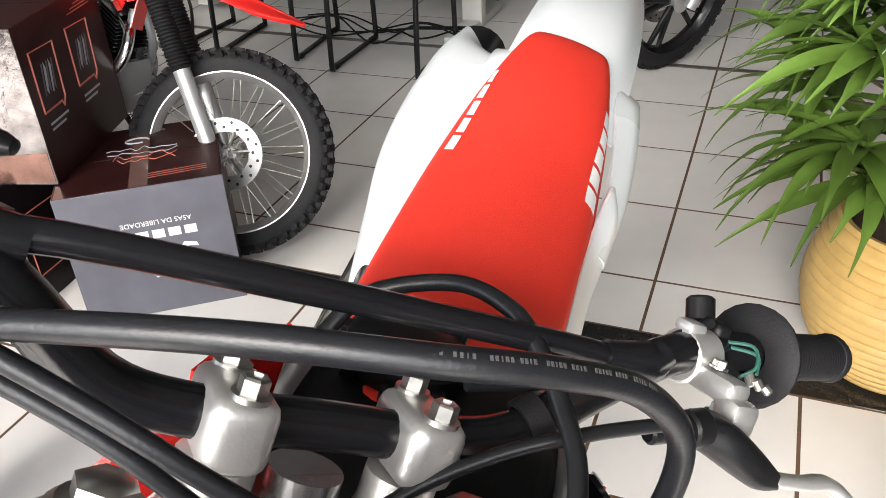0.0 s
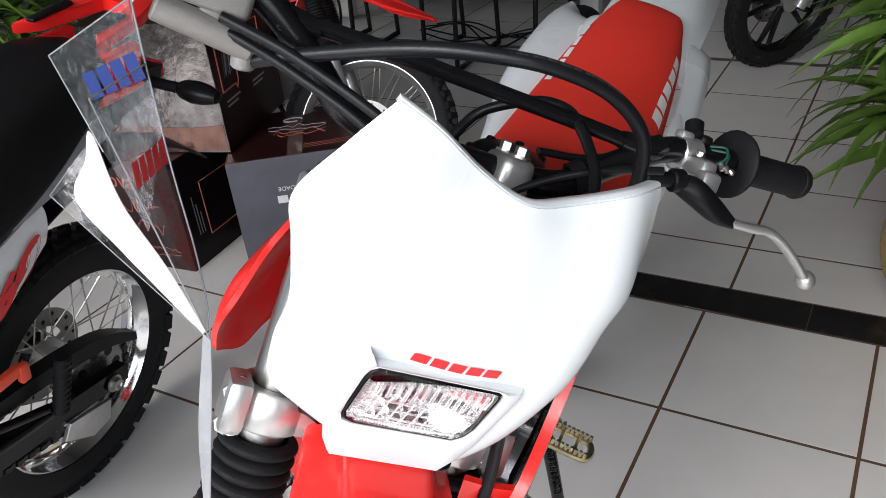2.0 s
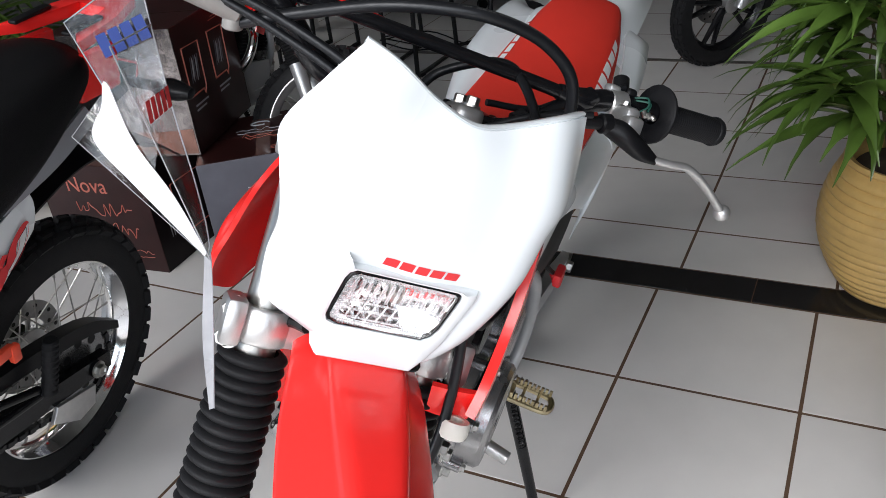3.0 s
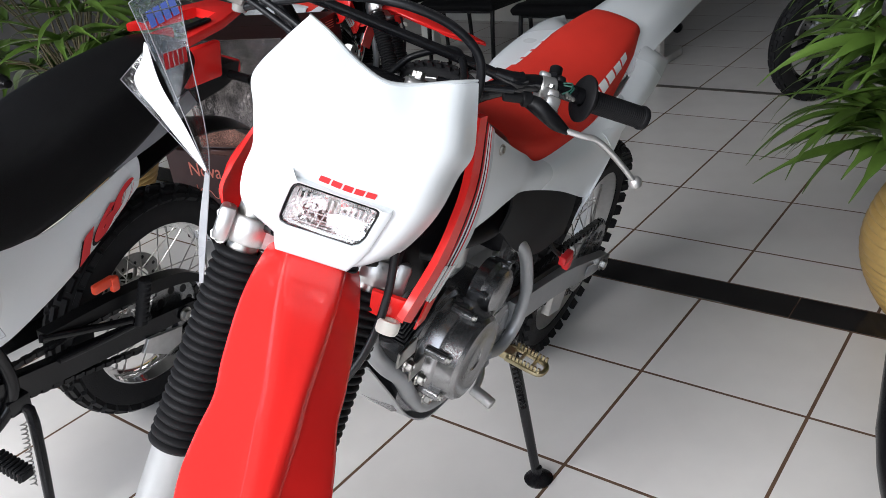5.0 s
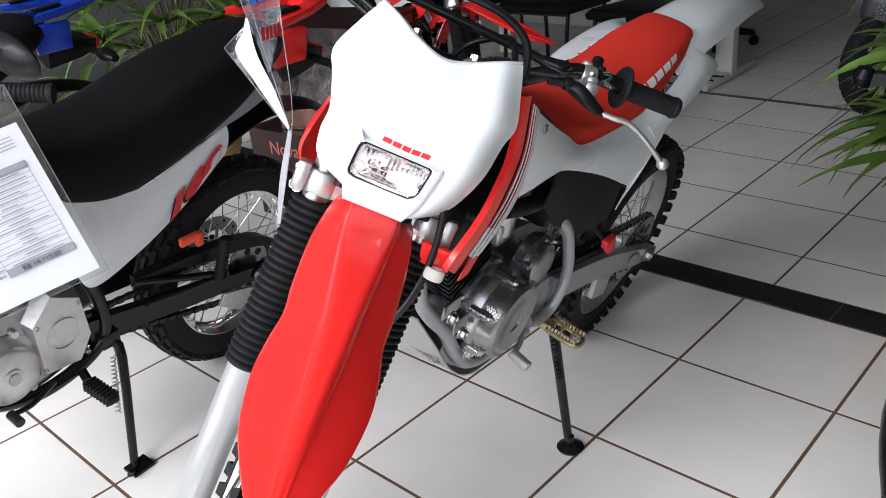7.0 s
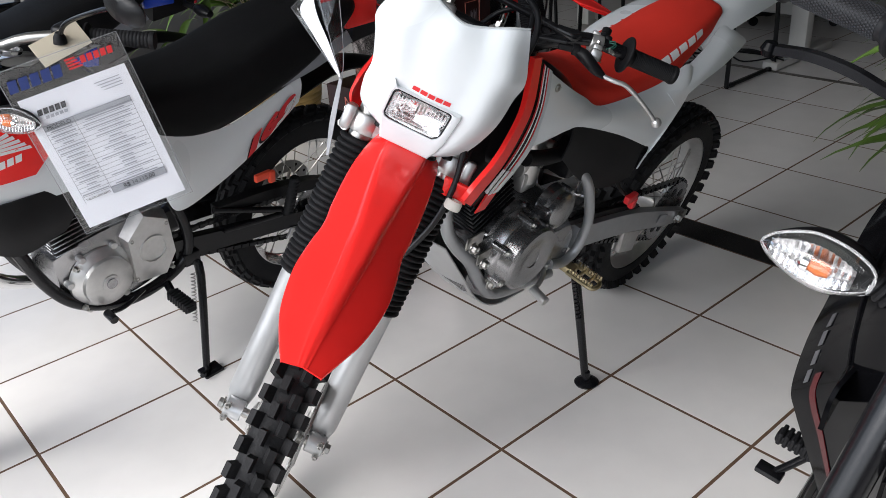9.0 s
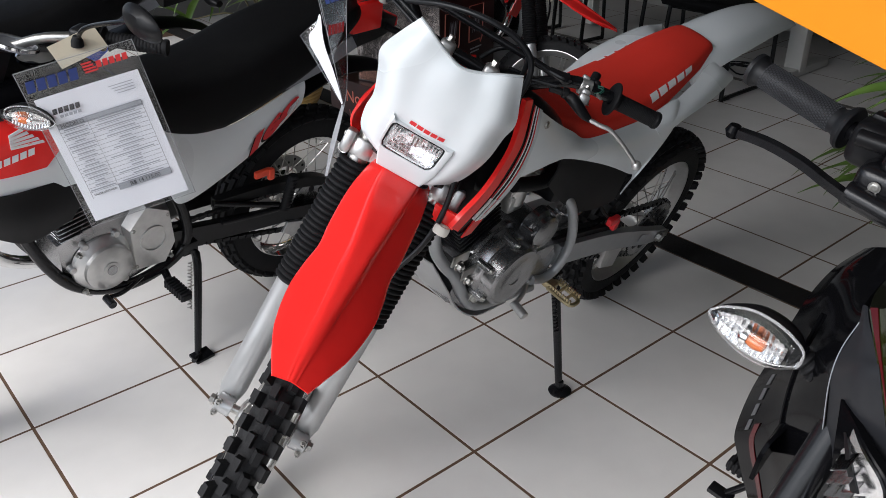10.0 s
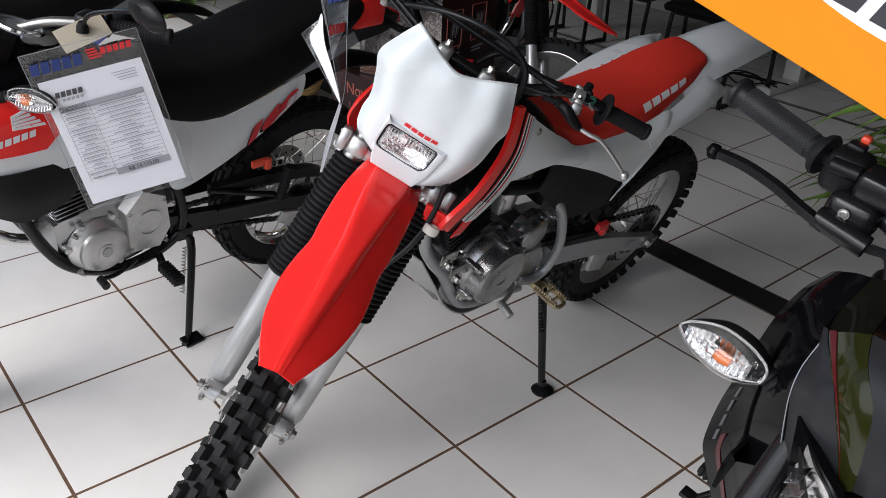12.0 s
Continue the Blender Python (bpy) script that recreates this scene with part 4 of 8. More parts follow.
    for s in (1, -1):
        y = 0.075 if s > 0 else -0.090
        part("fork_tube", rod(S((0, y, -0.30)), S((0, y, 0.185)), 0.0195, 20), STEEL, b, "chromed fork tube")
        gaiter(b, S((0, y, -0.30)), S((0, y, -0.028)), 0.036, 0.033)
        leg = lathe([(0, 0), (0.016, 0), (0.020, 0.012), (0.021, 0.03), (0.027, 0.055), (0.0265, 0.20), (0.0275, 0.31), (0.029, 0.318), (0, 0.318)], 24, along(S((0, y, -0.615)), S((0, y, -0.295))))
        part("fork_leg", leg, SILVER, b, "silver painted lower fork leg")
        part("axle_holder", bjoin(rod(S((0.035, y - 0.016, -0.585)), S((0.035, y + 0.018, -0.585)), 0.020, 18), block(0.016, y, -0.59, 0.03, 0.034, 0.036, 0.006, 2, ST)), SILVER, b)
        part("holder_bolt", bjoin(bolt(S((0.050, y + 0.010 * s, -0.575)), _pl, 0.005, 0.012), bolt(S((0.050, y + 0.010 * s, -0.600)), _pl, 0.005, 0.012), bolt(S((0.035, y + 0.02 * s, -0.585)), _ll * s, 0.010, 0.010)), STEEL, b)
        # clamps
        part("lower_clamp", bjoin(lathe([(0.0205, -0.018), (0.027, -0.018), (0.029, -0.015), (0.029, 0.013), (0.027, 0.016), (0.0205, 0.016)], 24, ST @ Matrix.Translation((0, y, 0)), close=True),
                                  loft([[S((px, y * 0.9, pz)) for px, pz in ((-.03, -.016), (.022, -.016), (.022, .016), (-.03, .016))], [S((px - 0.02, 0, pz)) for px, pz in ((-.04, -.02), (.03, -.02), (.03, .02), (-.04, .02))]], 2),
                                  block(0.012, y + s * 0.030, 0.0, 0.036, 0.020, 0.044, 0.006, 2, ST)), ALU, b, "cast aluminium fork clamp")
        for dz in (-0.012, 0.014):
            part("clamp_bolt", bolt(S((0.014, y + s * 0.028, dz - 0.003)), _pl * 0.8 + _ll * s * 0.6, 0.0085, 0.014), STEEL, b)
        part("upper_clamp", bjoin(lathe([(0.0205, 0.150), (0.030, 0.150), (0.031, 0.154), (0.031, 0.178), (0.028, 0.182), (0.0205, 0.182)], 24, ST @ Matrix.Translation((0, y, 0)), close=True),
                                  loft([[S((px, y * 0.85, 0.165 + pz)) for px, pz in ((-.028, -.012), (.020, -.012), (.020, .012), (-.028, .012))], [S((px - 0.02, 0, 0.165 + pz)) for px, pz in ((-.035, -.014), (.03, -.014), (.03, .014), (-.035, .014))]], 2)), ALU, b, "cast aluminium upper fork clamp")
        part("fork_cap", bjoin(lathe([(0, 0.180), (0.021, 0.180), (0.021, 0.190), (0.017, 0.194), (0, 0.194)], 24, ST @ Matrix.Translation((0, y, 0))), lathe([(0, 0.19), (0.013, 0.19), (0.013, 0.202), (0.010, 0.204), (0, 0.204)], 6, ST @ Matrix.Translation((0, y, 0)))), STEEL, b)
        part("top_clamp_bolt", bolt(S((0.030, y + s * 0.012, 0.166)), _pl, 0.008, 0.010), STEEL, b)
        # handlebar mounts
        part("bar_mount", bjoin(lathe([(0, 0.176), (0.021, 0.176), (0.018, 0.19), (0.018, 0.206), (0, 0.206)], 22, ST @ Matrix.Translation((-0.020, s * 0.045, 0))), block(-0.020, s * 0.045, 0.224, 0.048, 0.030, 0.034, 0.008, 3, ST)), ALU, b, "cast aluminium handlebar mount")
        for dx in (-0.016, 0.016):
            part("mount_bolt", bolt(S((-0.020 + dx, s * 0.045, 0.240)), _a, 0.0065, 0.010), STEEL, b)
    part("stem_nut", lathe([(0, 0.178), (0.024, 0.178), (0.024, 0.186), (0.018, 0.190), (0.018, 0.2), (0, 0.2)], 24, ST @ Matrix.Translation((-0.028, 0, 0))), ALU_DARK, b)
    # handlebar
    made = names_now()
    bar = [(-0.046, -0.365, 0.306), (-0.028, -0.26, 0.300), (-0.016, -0.19, 0.292), (-0.017, -0.14, 0.262), (-0.02, -0.10, 0.230), (-0.02, -0.06, 0.222), (-0.02, 0.0, 0.222), (-0.02, 0.06, 0.222), (-0.02, 0.10, 0.230), (-0.020, 0.14, 0.259), (-0.024, 0.19, 0.286), (-0.036, 0.26, 0.293), (-0.051, 0.355, 0.298)]
    hb = part("handlebar", tube([S(v) for v in bar], 0.0115, 16, 5), BLACK_METAL, b, "black steel handlebar with a cross brace")
    part("cross_brace", tube([S((-0.017, -0.162, 0.279)), S((-0.019, -0.10, 0.282)), S((-0.019, 0.10, 0.280)), S((-0.017, 0.162, 0.277))], 0.0068, 12, 4), BLACK_METAL, hb)
    for s in (1, -1):
        part("brace_lug", tube([S((-0.018, s * 0.135, 0.279)), S((-0.018, s * 0.165, 0.280)), S((-0.017, s * 0.175, 0.288))], [0.008, 0.012, 0.009], 12, 3), BLACK_METAL, hb)
        p0, p1 = (Vector((-0.0345, 0.260, 0.2915)), Vector((-0.052, 0.361, 0.2985))) if s > 0 else (Vector((-0.0265, -0.250, 0.2985)), Vector((-0.044, -0.350, 0.3055)))
        h = (p1 - p0).length
        prof = [(0.0116, 0), (0.030, 0), (0.032, 0.002), (0.0315, 0.005), (0.020, 0.009), (0.0162, 0.016)]
        for k in range(24):
            z = 0.018 + (h - 0.026) * k / 24
            prof += [(0.0146, z), (0.0153, z + 0.0012), (0.0153, z + 0.0026)]
        prof += [(0.0162, h - 0.008), (0.0168, h - 0.004), (0.0155, h), (0, h)]
        part("grip", lathe(prof, 24, along(S(p0), S(p1))), RUBBER, hb, "black ribbed rubber grip", angle=50)
    # clutch side
    clutch = names_now()
    part("lever_perch", bjoin(rod(S((-0.019, 0.185, 0.2935)), S((-0.021, 0.207, 0.2965)), 0.0155, 20), block(0.004, 0.197, 0.288, 0.034, 0.017, 0.015, 0.005, 2, ST), block(0.020, 0.198, 0.277, 0.018, 0.020, 0.020, 0.005, 2, ST), block(-0.022, 0.190, 0.3105, 0.014, 0.014, 0.008, 0.003, 2, ST)), ALU, hb, "cast metal lever perch")
    part("perch_bolt", bjoin(bolt(S((0.004, 0.207, 0.270)), _a, 0.0065, 0.008), bolt(S((0.0, 0.197, 0.296)), _a, 0.004, 0.005)), STEEL, hb)
    part("lever_cover", loft([[S((x, y, z)) for x, y, z in ((0.018, .166, .277), (0.032, .166, .277), (0.035, .166, .264), (0.021, .166, .262))], [S((x, y, z)) for x, y, z in ((0.020, .184, .278), (0.040, .182, .276), (0.043, .184, .258), (0.023, .185, .256))], [S((x, y, z)) for x, y, z in ((0.027, .206, .268), (0.042, .204, .266), (0.044, .206, .249), (0.029, .207, .249))], [S((x, y, z)) for x, y, z in ((0.033, .226, .257), (0.040, .225, .256), (0.041, .226, .248), (0.034, .226, .248))]], 4, 3), BLACK, hb, "black rubber lever cover", angle=60)
    oval = [(math.cos(k * math.pi / 5), math.sin(k * math.pi / 5)) for k in range(10)]
    part("clutch_lever", loft([[S((x + 0.0056 * w * c, y + 0.0017 * w * c, z + 0.0042 * d)) for c, d in oval] for x, y, z, w in ((0.037, .222, .252, .9), (0.040, .245, .253, 1.0), (0.040, .262, .255, 1.05), (0.036, .285, .249, 1.15), (0.027, .315, .237, 1.05), (0.017, .343, .224, .9))], 4), ALU, hb, "bare aluminium clutch lever", angle=60)
    part("lever_ball", lathe([(0, -0.0095), (0.005, -0.008), (0.0085, -0.004), (0.0095, 0), (0.0085, 0.004), (0.005, 0.008), (0, 0.0095)], 16, ST @ Matrix.Translation((0.016, 0.346, 0.223))), ALU, hb)
    part("kill_switch", bjoin(block(-0.028, 0.212, 0.310, 0.024, 0.013, 0.014, 0.004, 3, ST), rod(S((-0.031, 0.206, 0.312)), S((-0.038, 0.206, 0.326)), 0.0085, 16)), BLACK, hb, "black engine switch")
    part("switch_wire", bjoin(tube([S((-0.016, 0.214, 0.308)), S((-0.004, 0.223, 0.311)), S((0.004, 0.221, 0.302)), S((0.002, 0.213, 0.294))], 0.0011, 6), tube([S((-0.014, 0.215, 0.306)), S((-0.002, 0.226, 0.307)), S((0.005, 0.222, 0.298))], 0.0011, 6)), mat("green_wire", (0.015, 0.085, 0.062), 0.5), hb)
    part("wire_connector", bjoin(*[rod(S((0.002 + 0.004 * k, 0.218 + 0.003 * k, 0.298 - 0.002 * k)), S((0.006 + 0.004 * k, 0.221 + 0.003 * k, 0.291)), 0.0028, 8) for k in range(3)]), STEEL, hb)
    part("adjuster", bjoin(rod(S((0.028, 0.165, 0.271)), S((0.026, 0.135, 0.264)), 0.0065, 12), rod(S((0.028, 0.170, 0.272)), S((0.028, 0.158, 0.269)), 0.010, 14)), BLACK, hb)
    nudge(clutch, ST @ Matrix.Translation((-0.008, 0.011, -0.009)) @ ST.inverted())
    # brake side
    part("throttle_housing", bjoin(rod(S((-0.022, -0.245, 0.2985)), S((-0.019, -0.212, 0.296)), 0.022, 20), block(-0.02, -0.228, 0.286, 0.046, 0.03, 0.05, 0.01, 3, ST)), BLACK, hb, "black throttle housing")
    part("master_cylinder", bjoin(block(-0.012, -0.214, 0.281, 0.036, 0.056, 0.030, 0.006, 3, ST), rod(S((-0.004, -0.248, 0.259)), S((-0.010, -0.178, 0.252)), 0.0115, 18), rod(S((-0.010, -0.184, 0.256)), S((-0.016, -0.180, 0.236)), 0.009, 14), block(-0.014, -0.211, 0.264, 0.03, 0.03, 0.03, 0.008, 2, ST), block(-0.019, -0.204, 0.2945, 0.036, 0.022, 0.034, 0.008, 2, ST)), CAST, hb, "cast metal brake master cylinder")
    part("reservoir_lid", block(-0.012, -0.214, 0.2985, 0.040, 0.060, 0.006, 0.002, 2, ST), CAST, hb)
    part("cast_mark", bjoin(*[block(0.0248, -0.224 + 0.0062 * k, 0.300, 0.0012, 0.0042, 0.0085, 0.0003, 1, ST) for k in range(6)]), CAST, hb, "raised bars of a cast word mark")
    part("brake_lever", loft([[S((x + dx, y, z + dz)) for dx, dz in ((-.006, -.004), (.006, -.004), (.006, .004), (-.006, .004))] for x, y, z in ((0.030, -.225, .277), (0.045, -.27, .272), (0.043, -.30, .262), (0.026, -.325, .250), (0.012, -.345, .240))], 4), ALU, hb, "bare aluminium brake lever")
    nudge(made, ST @ Matrix.Translation((0.0, 0.0, 0.003)) @ ST.inverted())
    # hoses and cables
    part("brake_hose", tube([S(v) for v in ((-0.012, -0.176, 0.246), (0.024, -0.138, 0.266), (0.072, -0.085, 0.290), (0.100, -0.034, 0.303), (0.104, 0.006, 0.307), (0.098, 0.046, 0.304), (0.091, 0.080, 0.290), (0.085, 0.096, 0.268), (0.076, 0.102, 0.232), (0.066, 0.095, 0.16), (0.06, 0.075, 0.08), (0.048, 0.092, -0.02), (0.046, 0.090, -0.10), (0.020, 0.062, -0.22), (-0.01, 0.056, -0.40), (-0.02, 0.055, -0.50))], 0.0054, 12, 6), HOSE, b, "thick black rubber brake hose")
    for k, (pts, r) in enumerate(((((0.004, -0.205, 0.268), (0.02, -0.15, 0.258), (0.045, -0.08, 0.235), (0.06, -0.01, 0.20), (0.06, 0.03, 0.12), (0.0, 0.02, 0.02)), 0.0040),
                                  (((-0.004, -0.21, 0.262), (0.012, -0.15, 0.248), (0.035, -0.08, 0.222), (0.05, -0.01, 0.17), (0.05, 0.03, 0.06)), 0.0038),
                                  (((-0.105, 0.02, 0.235), (-0.105, 0.040, 0.266), (-0.076, 0.072, 0.289), (-0.036, 0.084, 0.291), (-0.010, 0.090, 0.279), (0.014, 0.093, 0.263), (0.042, 0.090, 0.244), (0.060, 0.084, 0.210), (0.058, 0.080, 0.15), (0.02, 0.07, 0.05)), 0.0048),
                                  (((0.026, 0.155, 0.268), (0.020, 0.11, 0.254), (0.008, 0.07, 0.232), (0.0, 0.03, 0.20), (0.0, -0.01, 0.15)), 0.0036),
                                  (((-0.03, 0.215, 0.31), (-0.03, 0.17, 0.284), (-0.032, 0.12, 0.258), (-0.03, 0.07, 0.25)), 0.0034))):
        part("control_cable", tube([S(v) for v in pts], r, 10, 6), HOSE, b)
    line = cr([S(v) for v in ((0.072, -0.085, 0.290), (0.100, -0.034, 0.303), (0.104, 0.006, 0.307), (0.098, 0.046, 0.304), (0.091, 0.080, 0.290))], 24)
    marks = []
    for k in range(4, len(line) - 4, 1):
        if k % 12 in (0, 5, 6):
            continue
        marks.append(block(0, 0, 0, 0.0010 if k % 3 else 0.0004, 0.0016, 0.0003, 0, m=frame_of(line[k] + (_a * 0.72 + _pl * 0.70) * 0.00545, line[k + 1] - line[k - 1], _a - _pl)))
    tagged(part("hose_print", bjoin(*marks), mat("faint_print", (0.05, 0.05, 0.05), 0.6), b, "small pale printed bars"), kind="stuff")
    part("cable_guide", lathe([(0.009, -0.0085), (0.014, -0.0085), (0.0155, -0.005), (0.0155, 0.005), (0.014, 0.0085), (0.009, 0.0085)], 18, ST @ Matrix.Translation((0.048, 0.105, -0.055)), close=True), NATURAL, b, "off-white nylon cable guide")
    part("bar_strap", bjoin(lathe([(0.0118, -0.006), (0.0148, -0.006), (0.0148, 0.006), (0.0118, 0.006)], 16, along(S((-0.0195, 0.108, 0.2395)), S((-0.0185, 0.134, 0.259))), close=True)), RUBBER, hb)

    # visor: rows from the top edge down; columns from its right edge to its left
    def vrow(half, z_edge, z_mid, x_mid, x_edge, flat=0.87, off=0.0):
        cy = off - 0.003
        return [S((x_edge, cy - half, z_edge)), S((x_edge + (x_mid - x_edge) * flat, cy - half * 0.74, z_edge + (z_mid - z_edge) * 0.27)), S((x_mid - 0.004, cy - half * 0.36, z_edge + (z_mid - z_edge) * 0.74)), S((x_mid, cy, z_mid)), S((x_mid - 0.004, cy + half * 0.36, z_edge + (z_mid - z_edge) * 0.74)), S((x_edge + (x_mid - x_edge) * flat, cy + half * 0.74, z_edge + (z_mid - z_edge) * 0.27)), S((x_edge, cy + half, z_edge))]

    tilt = (S((0.122, -0.012, 0.1)) - S((0.094, -0.012, 0.046))).normalized()
    LM = frame_of(S((0.1055, -0.0130, 0.0640)), _ll, tilt)
    vis = patch([vrow(0.0945, 0.256, 0.220, 0.148, 0.132, off=-0.0065), vrow(0.111, 0.222, 0.202, 0.149, 0.117, off=-0.008), vrow(0.128, 0.181, 0.174, 0.144, 0.093, off=-0.008), vrow(0.121, 0.150, 0.148, 0.138, 0.080, off=-0.005), vrow(0.113, 0.108, 0.112, 0.1275, 0.070, 0.84),
                 vrow(0.109, 0.075, 0.075, 0.1085, 0.064, 0.90, -0.005), vrow(0.096, 0.040, 0.038, 0.0905, 0.054, 0.91, -0.008), vrow(0.065, 0.018, 0.014, 0.079, 0.046, 0.90), vrow(0.048, 0.010, 0.003, 0.074, 0.042, 0.88)], 0.0042, 7, 6)
    inv = LM.inverted()
    gone = [fc for fc in vis.faces if abs((inv @ fc.calc_center_median()).x) < 0.046 and abs((inv @ fc.calc_center_median()).y) < 0.0265 and abs((inv @ fc.calc_center_median()).z) < 0.03]
    bmesh.ops.delete(vis, geom=gone, context="FACES")
    bmesh.ops.recalc_face_normals(vis, faces=vis.faces)
    visor_skin = BVHTree.FromBMesh(vis)
    v = part("visor", vis, WHITE, b, "white plastic headlight cowl", angle=50)
    rr = [(-0.0500, 0.0195), (-0.0482, 0.0255), (-0.0435, 0.0290), (0.0415, 0.0290), (0.0462, 0.0268), (0.0474, 0.0215), (0.0450, -0.0130), (0.0415, -0.0230), (0.0350, -0.0285), (-0.0405, -0.0285), (-0.0480, -0.0258), (-0.0515, -0.0185)]

    def ring(k, z):
        return [LM @ Vector((x * k, y * k, z)) for x, y in rr]

    edge = [vrow(0.0945, 0.256, 0.220, 0.148, 0.132, off=-0.0065), vrow(0.0950, 0.2580, 0.2225, 0.1440, 0.1280, off=-0.0065), vrow(0.0930, 0.2565, 0.2215, 0.1360, 0.1200, off=-0.0065)]
    part("rolled_edge", patch(edge, 0.004, 4, 6), WHITE, v, angle=50)

    lamp = part("headlight", loft([ring(1.0, -0.014), ring(1.03, -0.012), ring(1.03, 0.0025), ring(1.0, 0.0042), ring(0.985, 0.0036), ring(0.985, -0.010), ring(1.0, -0.014)], 1, None, False), BLACK, v, "rectangular headlight with a clear ribbed lens")
    hood = [(-0.0575, 0.026), (-0.0565, 0.0440), (-0.0500, 0.0345), (0.0460, 0.0345), (0.0620, 0.0350), (0.0640, 0.0285), (0.0580, -0.030), (0.0520, -0.052), (0.0440, -0.070), (-0.0440, -0.070), (-0.0500, -0.052), (-0.0560, -0.024)]

    def hood_ring(k, z):
        return [LM @ Vector((x * k, y * k - 0.002, z)) for x, y in hood]

    part("lamp_surround", loft([hood_ring(1.05, -0.016), hood_ring(1.0, -0.002), hood_ring(0.975, 0.0020), hood_ring(0.94, 0.0036), ring(1.10, 0.0046), ring(1.045, 0.0040), ring(1.035, 0.0010), ring(1.035, -0.008)], 1, None, False), WHITE, v, "raised white panel round the headlight", angle=30)
    inner = [(x * 0.983, y * 0.983) for x, y in rr]
    part("reflector", patch([[LM @ Vector((x, y, -0.002 - 0.020 * (1 - (x / 0.050) ** 2) * (1 - (y / 0.033) ** 2))) for x in (-0.047, -0.024, 0, 0.024, 0.045)] for y in (0.028, 0.01, -0.01, -0.028)], 0.001, 3, 3), LAMP_IN, lamp, "bright metal reflector bowl")
    part("lens", bjoin(plate(inner, 0.003, 0.001, LM @ Matrix.Translation((0, 0, 0.0030)))), LENS, lamp)
    ribs = [block(-0.040 + 0.0062 * k, 0.010, 0.0, 0.0030, 0.020, 0.0016, 0.0004, 1, LM) for k in range(14)]
    ribs += [block(-0.041 + 0.0088 * k, -0.014, 0.0, 0.0010, 0.024, 0.0014, 0, m=LM @ Matrix.Rotation(radians(-9), 4, "Z")) for k in range(10)]
    ribs += [block(-0.002, -0.003 - 0.0085 * k, 0.0, 0.086, 0.0010, 0.0014, 0, m=LM) for k in range(3)]
    part("lens_rib", bjoin(*ribs), LENS_RIB, lamp, "vertical flutes inside the lens")
    teeth = [block(-0.044 + 0.0022 * k, 0.0255, 0.0, 0.0011, 0.0065, 0.0022, 0, m=LM) for k in range(41)]
    teeth += [block(-0.0455, -0.024 + 0.0022 * k, 0.0, 0.0055, 0.0011, 0.0022, 0, m=LM) for k in range(22)]
    teeth += [block(-0.040 + 0.0022 * k, -0.0262, 0.0, 0.0011, 0.0045, 0.0022, 0, m=LM) for k in range(37)]
    part("lens_teeth", bjoin(*teeth), LENS_RIB, lamp, "fine ribs round the lens rim")
    part("bulb", lathe([(0, 0), (0.007, 0), (0.008, 0.008), (0.005, 0.014), (0, 0.016)], 14, LM @ Matrix.Translation((0, 0.002, -0.020))), STEEL, lamp)
    mark = bars(5, 0.0118, 0.0082, 0.0022, 0.08)
    bmesh.ops.transform(mark, matrix=LM @ Matrix.Translation((0.006, 0.0415, 0.012)), verts=mark.verts)
    part("cowl_mark", drape(mark, visor_skin, _pl, 0.0008), INK_RED, v, "red bars of a word mark")
    part("cowl_screw", bolt(S((0.0835, -0.018, 0.022)), _pl, 0.0035, 0.003), STEEL, v)
    for s in (1, -1):
        part("cowl_bracket", tube([S((0.045, (-0.003) + s * 0.058, 0.014)), S((0.02, s * 0.07, 0.010)), S((0.0, s * 0.085, 0.0))], 0.006, 8), BLACK, b)

    # front mudguard: stations along its length; half widths and edge drops
    rows = []
    for x, z, w, drop, ridge, off, c in ((-0.02, 0.012, 0.048, 0.010, 0.003, -0.002, 0.62), (0.055, -0.002, 0.060, 0.022, 0.006, -0.005, 0.58), (0.115, -0.036, 0.067, 0.032, 0.009, -0.007, 0.50), (0.175, -0.082, 0.067, 0.036, 0.010, -0.007, 0.40), (0.212, -0.111, 0.064, 0.036, 0.009, -0.007, 0.34), (0.245, -0.138, 0.070, 0.040, 0.007, -0.007, 0.28),
                                         (0.285, -0.171, 0.072, 0.038, 0.005, -0.008, 0.22), (0.335, -0.215, 0.062, 0.028, 0.003, -0.010, 0.20), (0.370, -0.247, 0.046, 0.016, 0.001, -0.011, 0.20), (0.400, -0.276, 0.028, 0.008, 0.0, -0.010, 0.22)):
        nx, nz = 0.55, 0.83
        rows.append([S((x + nx * h, y * w + off, z + nz * h)) for y, h in ((-1, -drop), (-0.97, -drop * 0.82), (-c - 0.10, -drop * 0.16), (-c, 0.0), (-c + 0.09, ridge), (0.0, ridge + 0.001), (c - 0.09, ridge), (c, 0.0), (c + 0.10, -drop * 0.16), (0.97, -drop * 0.82), (1, -drop))])
    part("front_mudguard", patch(rows, 0.0045, 6, 4), RED, b, "red plastic front mudguard", angle=40)
    part("mudguard_rear", patch([[S((0.0, y * 0.046, 0.008 - abs(y) * 0.012)) for y in (-1, 0, 1)], [S((-0.06, y * 0.048, -0.03 - abs(y) * 0.012)) for y in (-1, 0, 1)], [S((-0.12, y * 0.046, -0.12)) for y in (-1, 0, 1)]], 0.004, 4, 4), RED, b)
    for sx, sy in ((0.062, 0.034), (0.062, -0.034)):
        part("mudguard_bolt", bolt(S((sx, sy, 0.004)), _pl * 0.4 + _a * 0.9, 0.008, 0.008), BLACK, b)
    return b


dirt_bike(B1, ST1, "white and red off-road motorcycle leaning on its side stand")


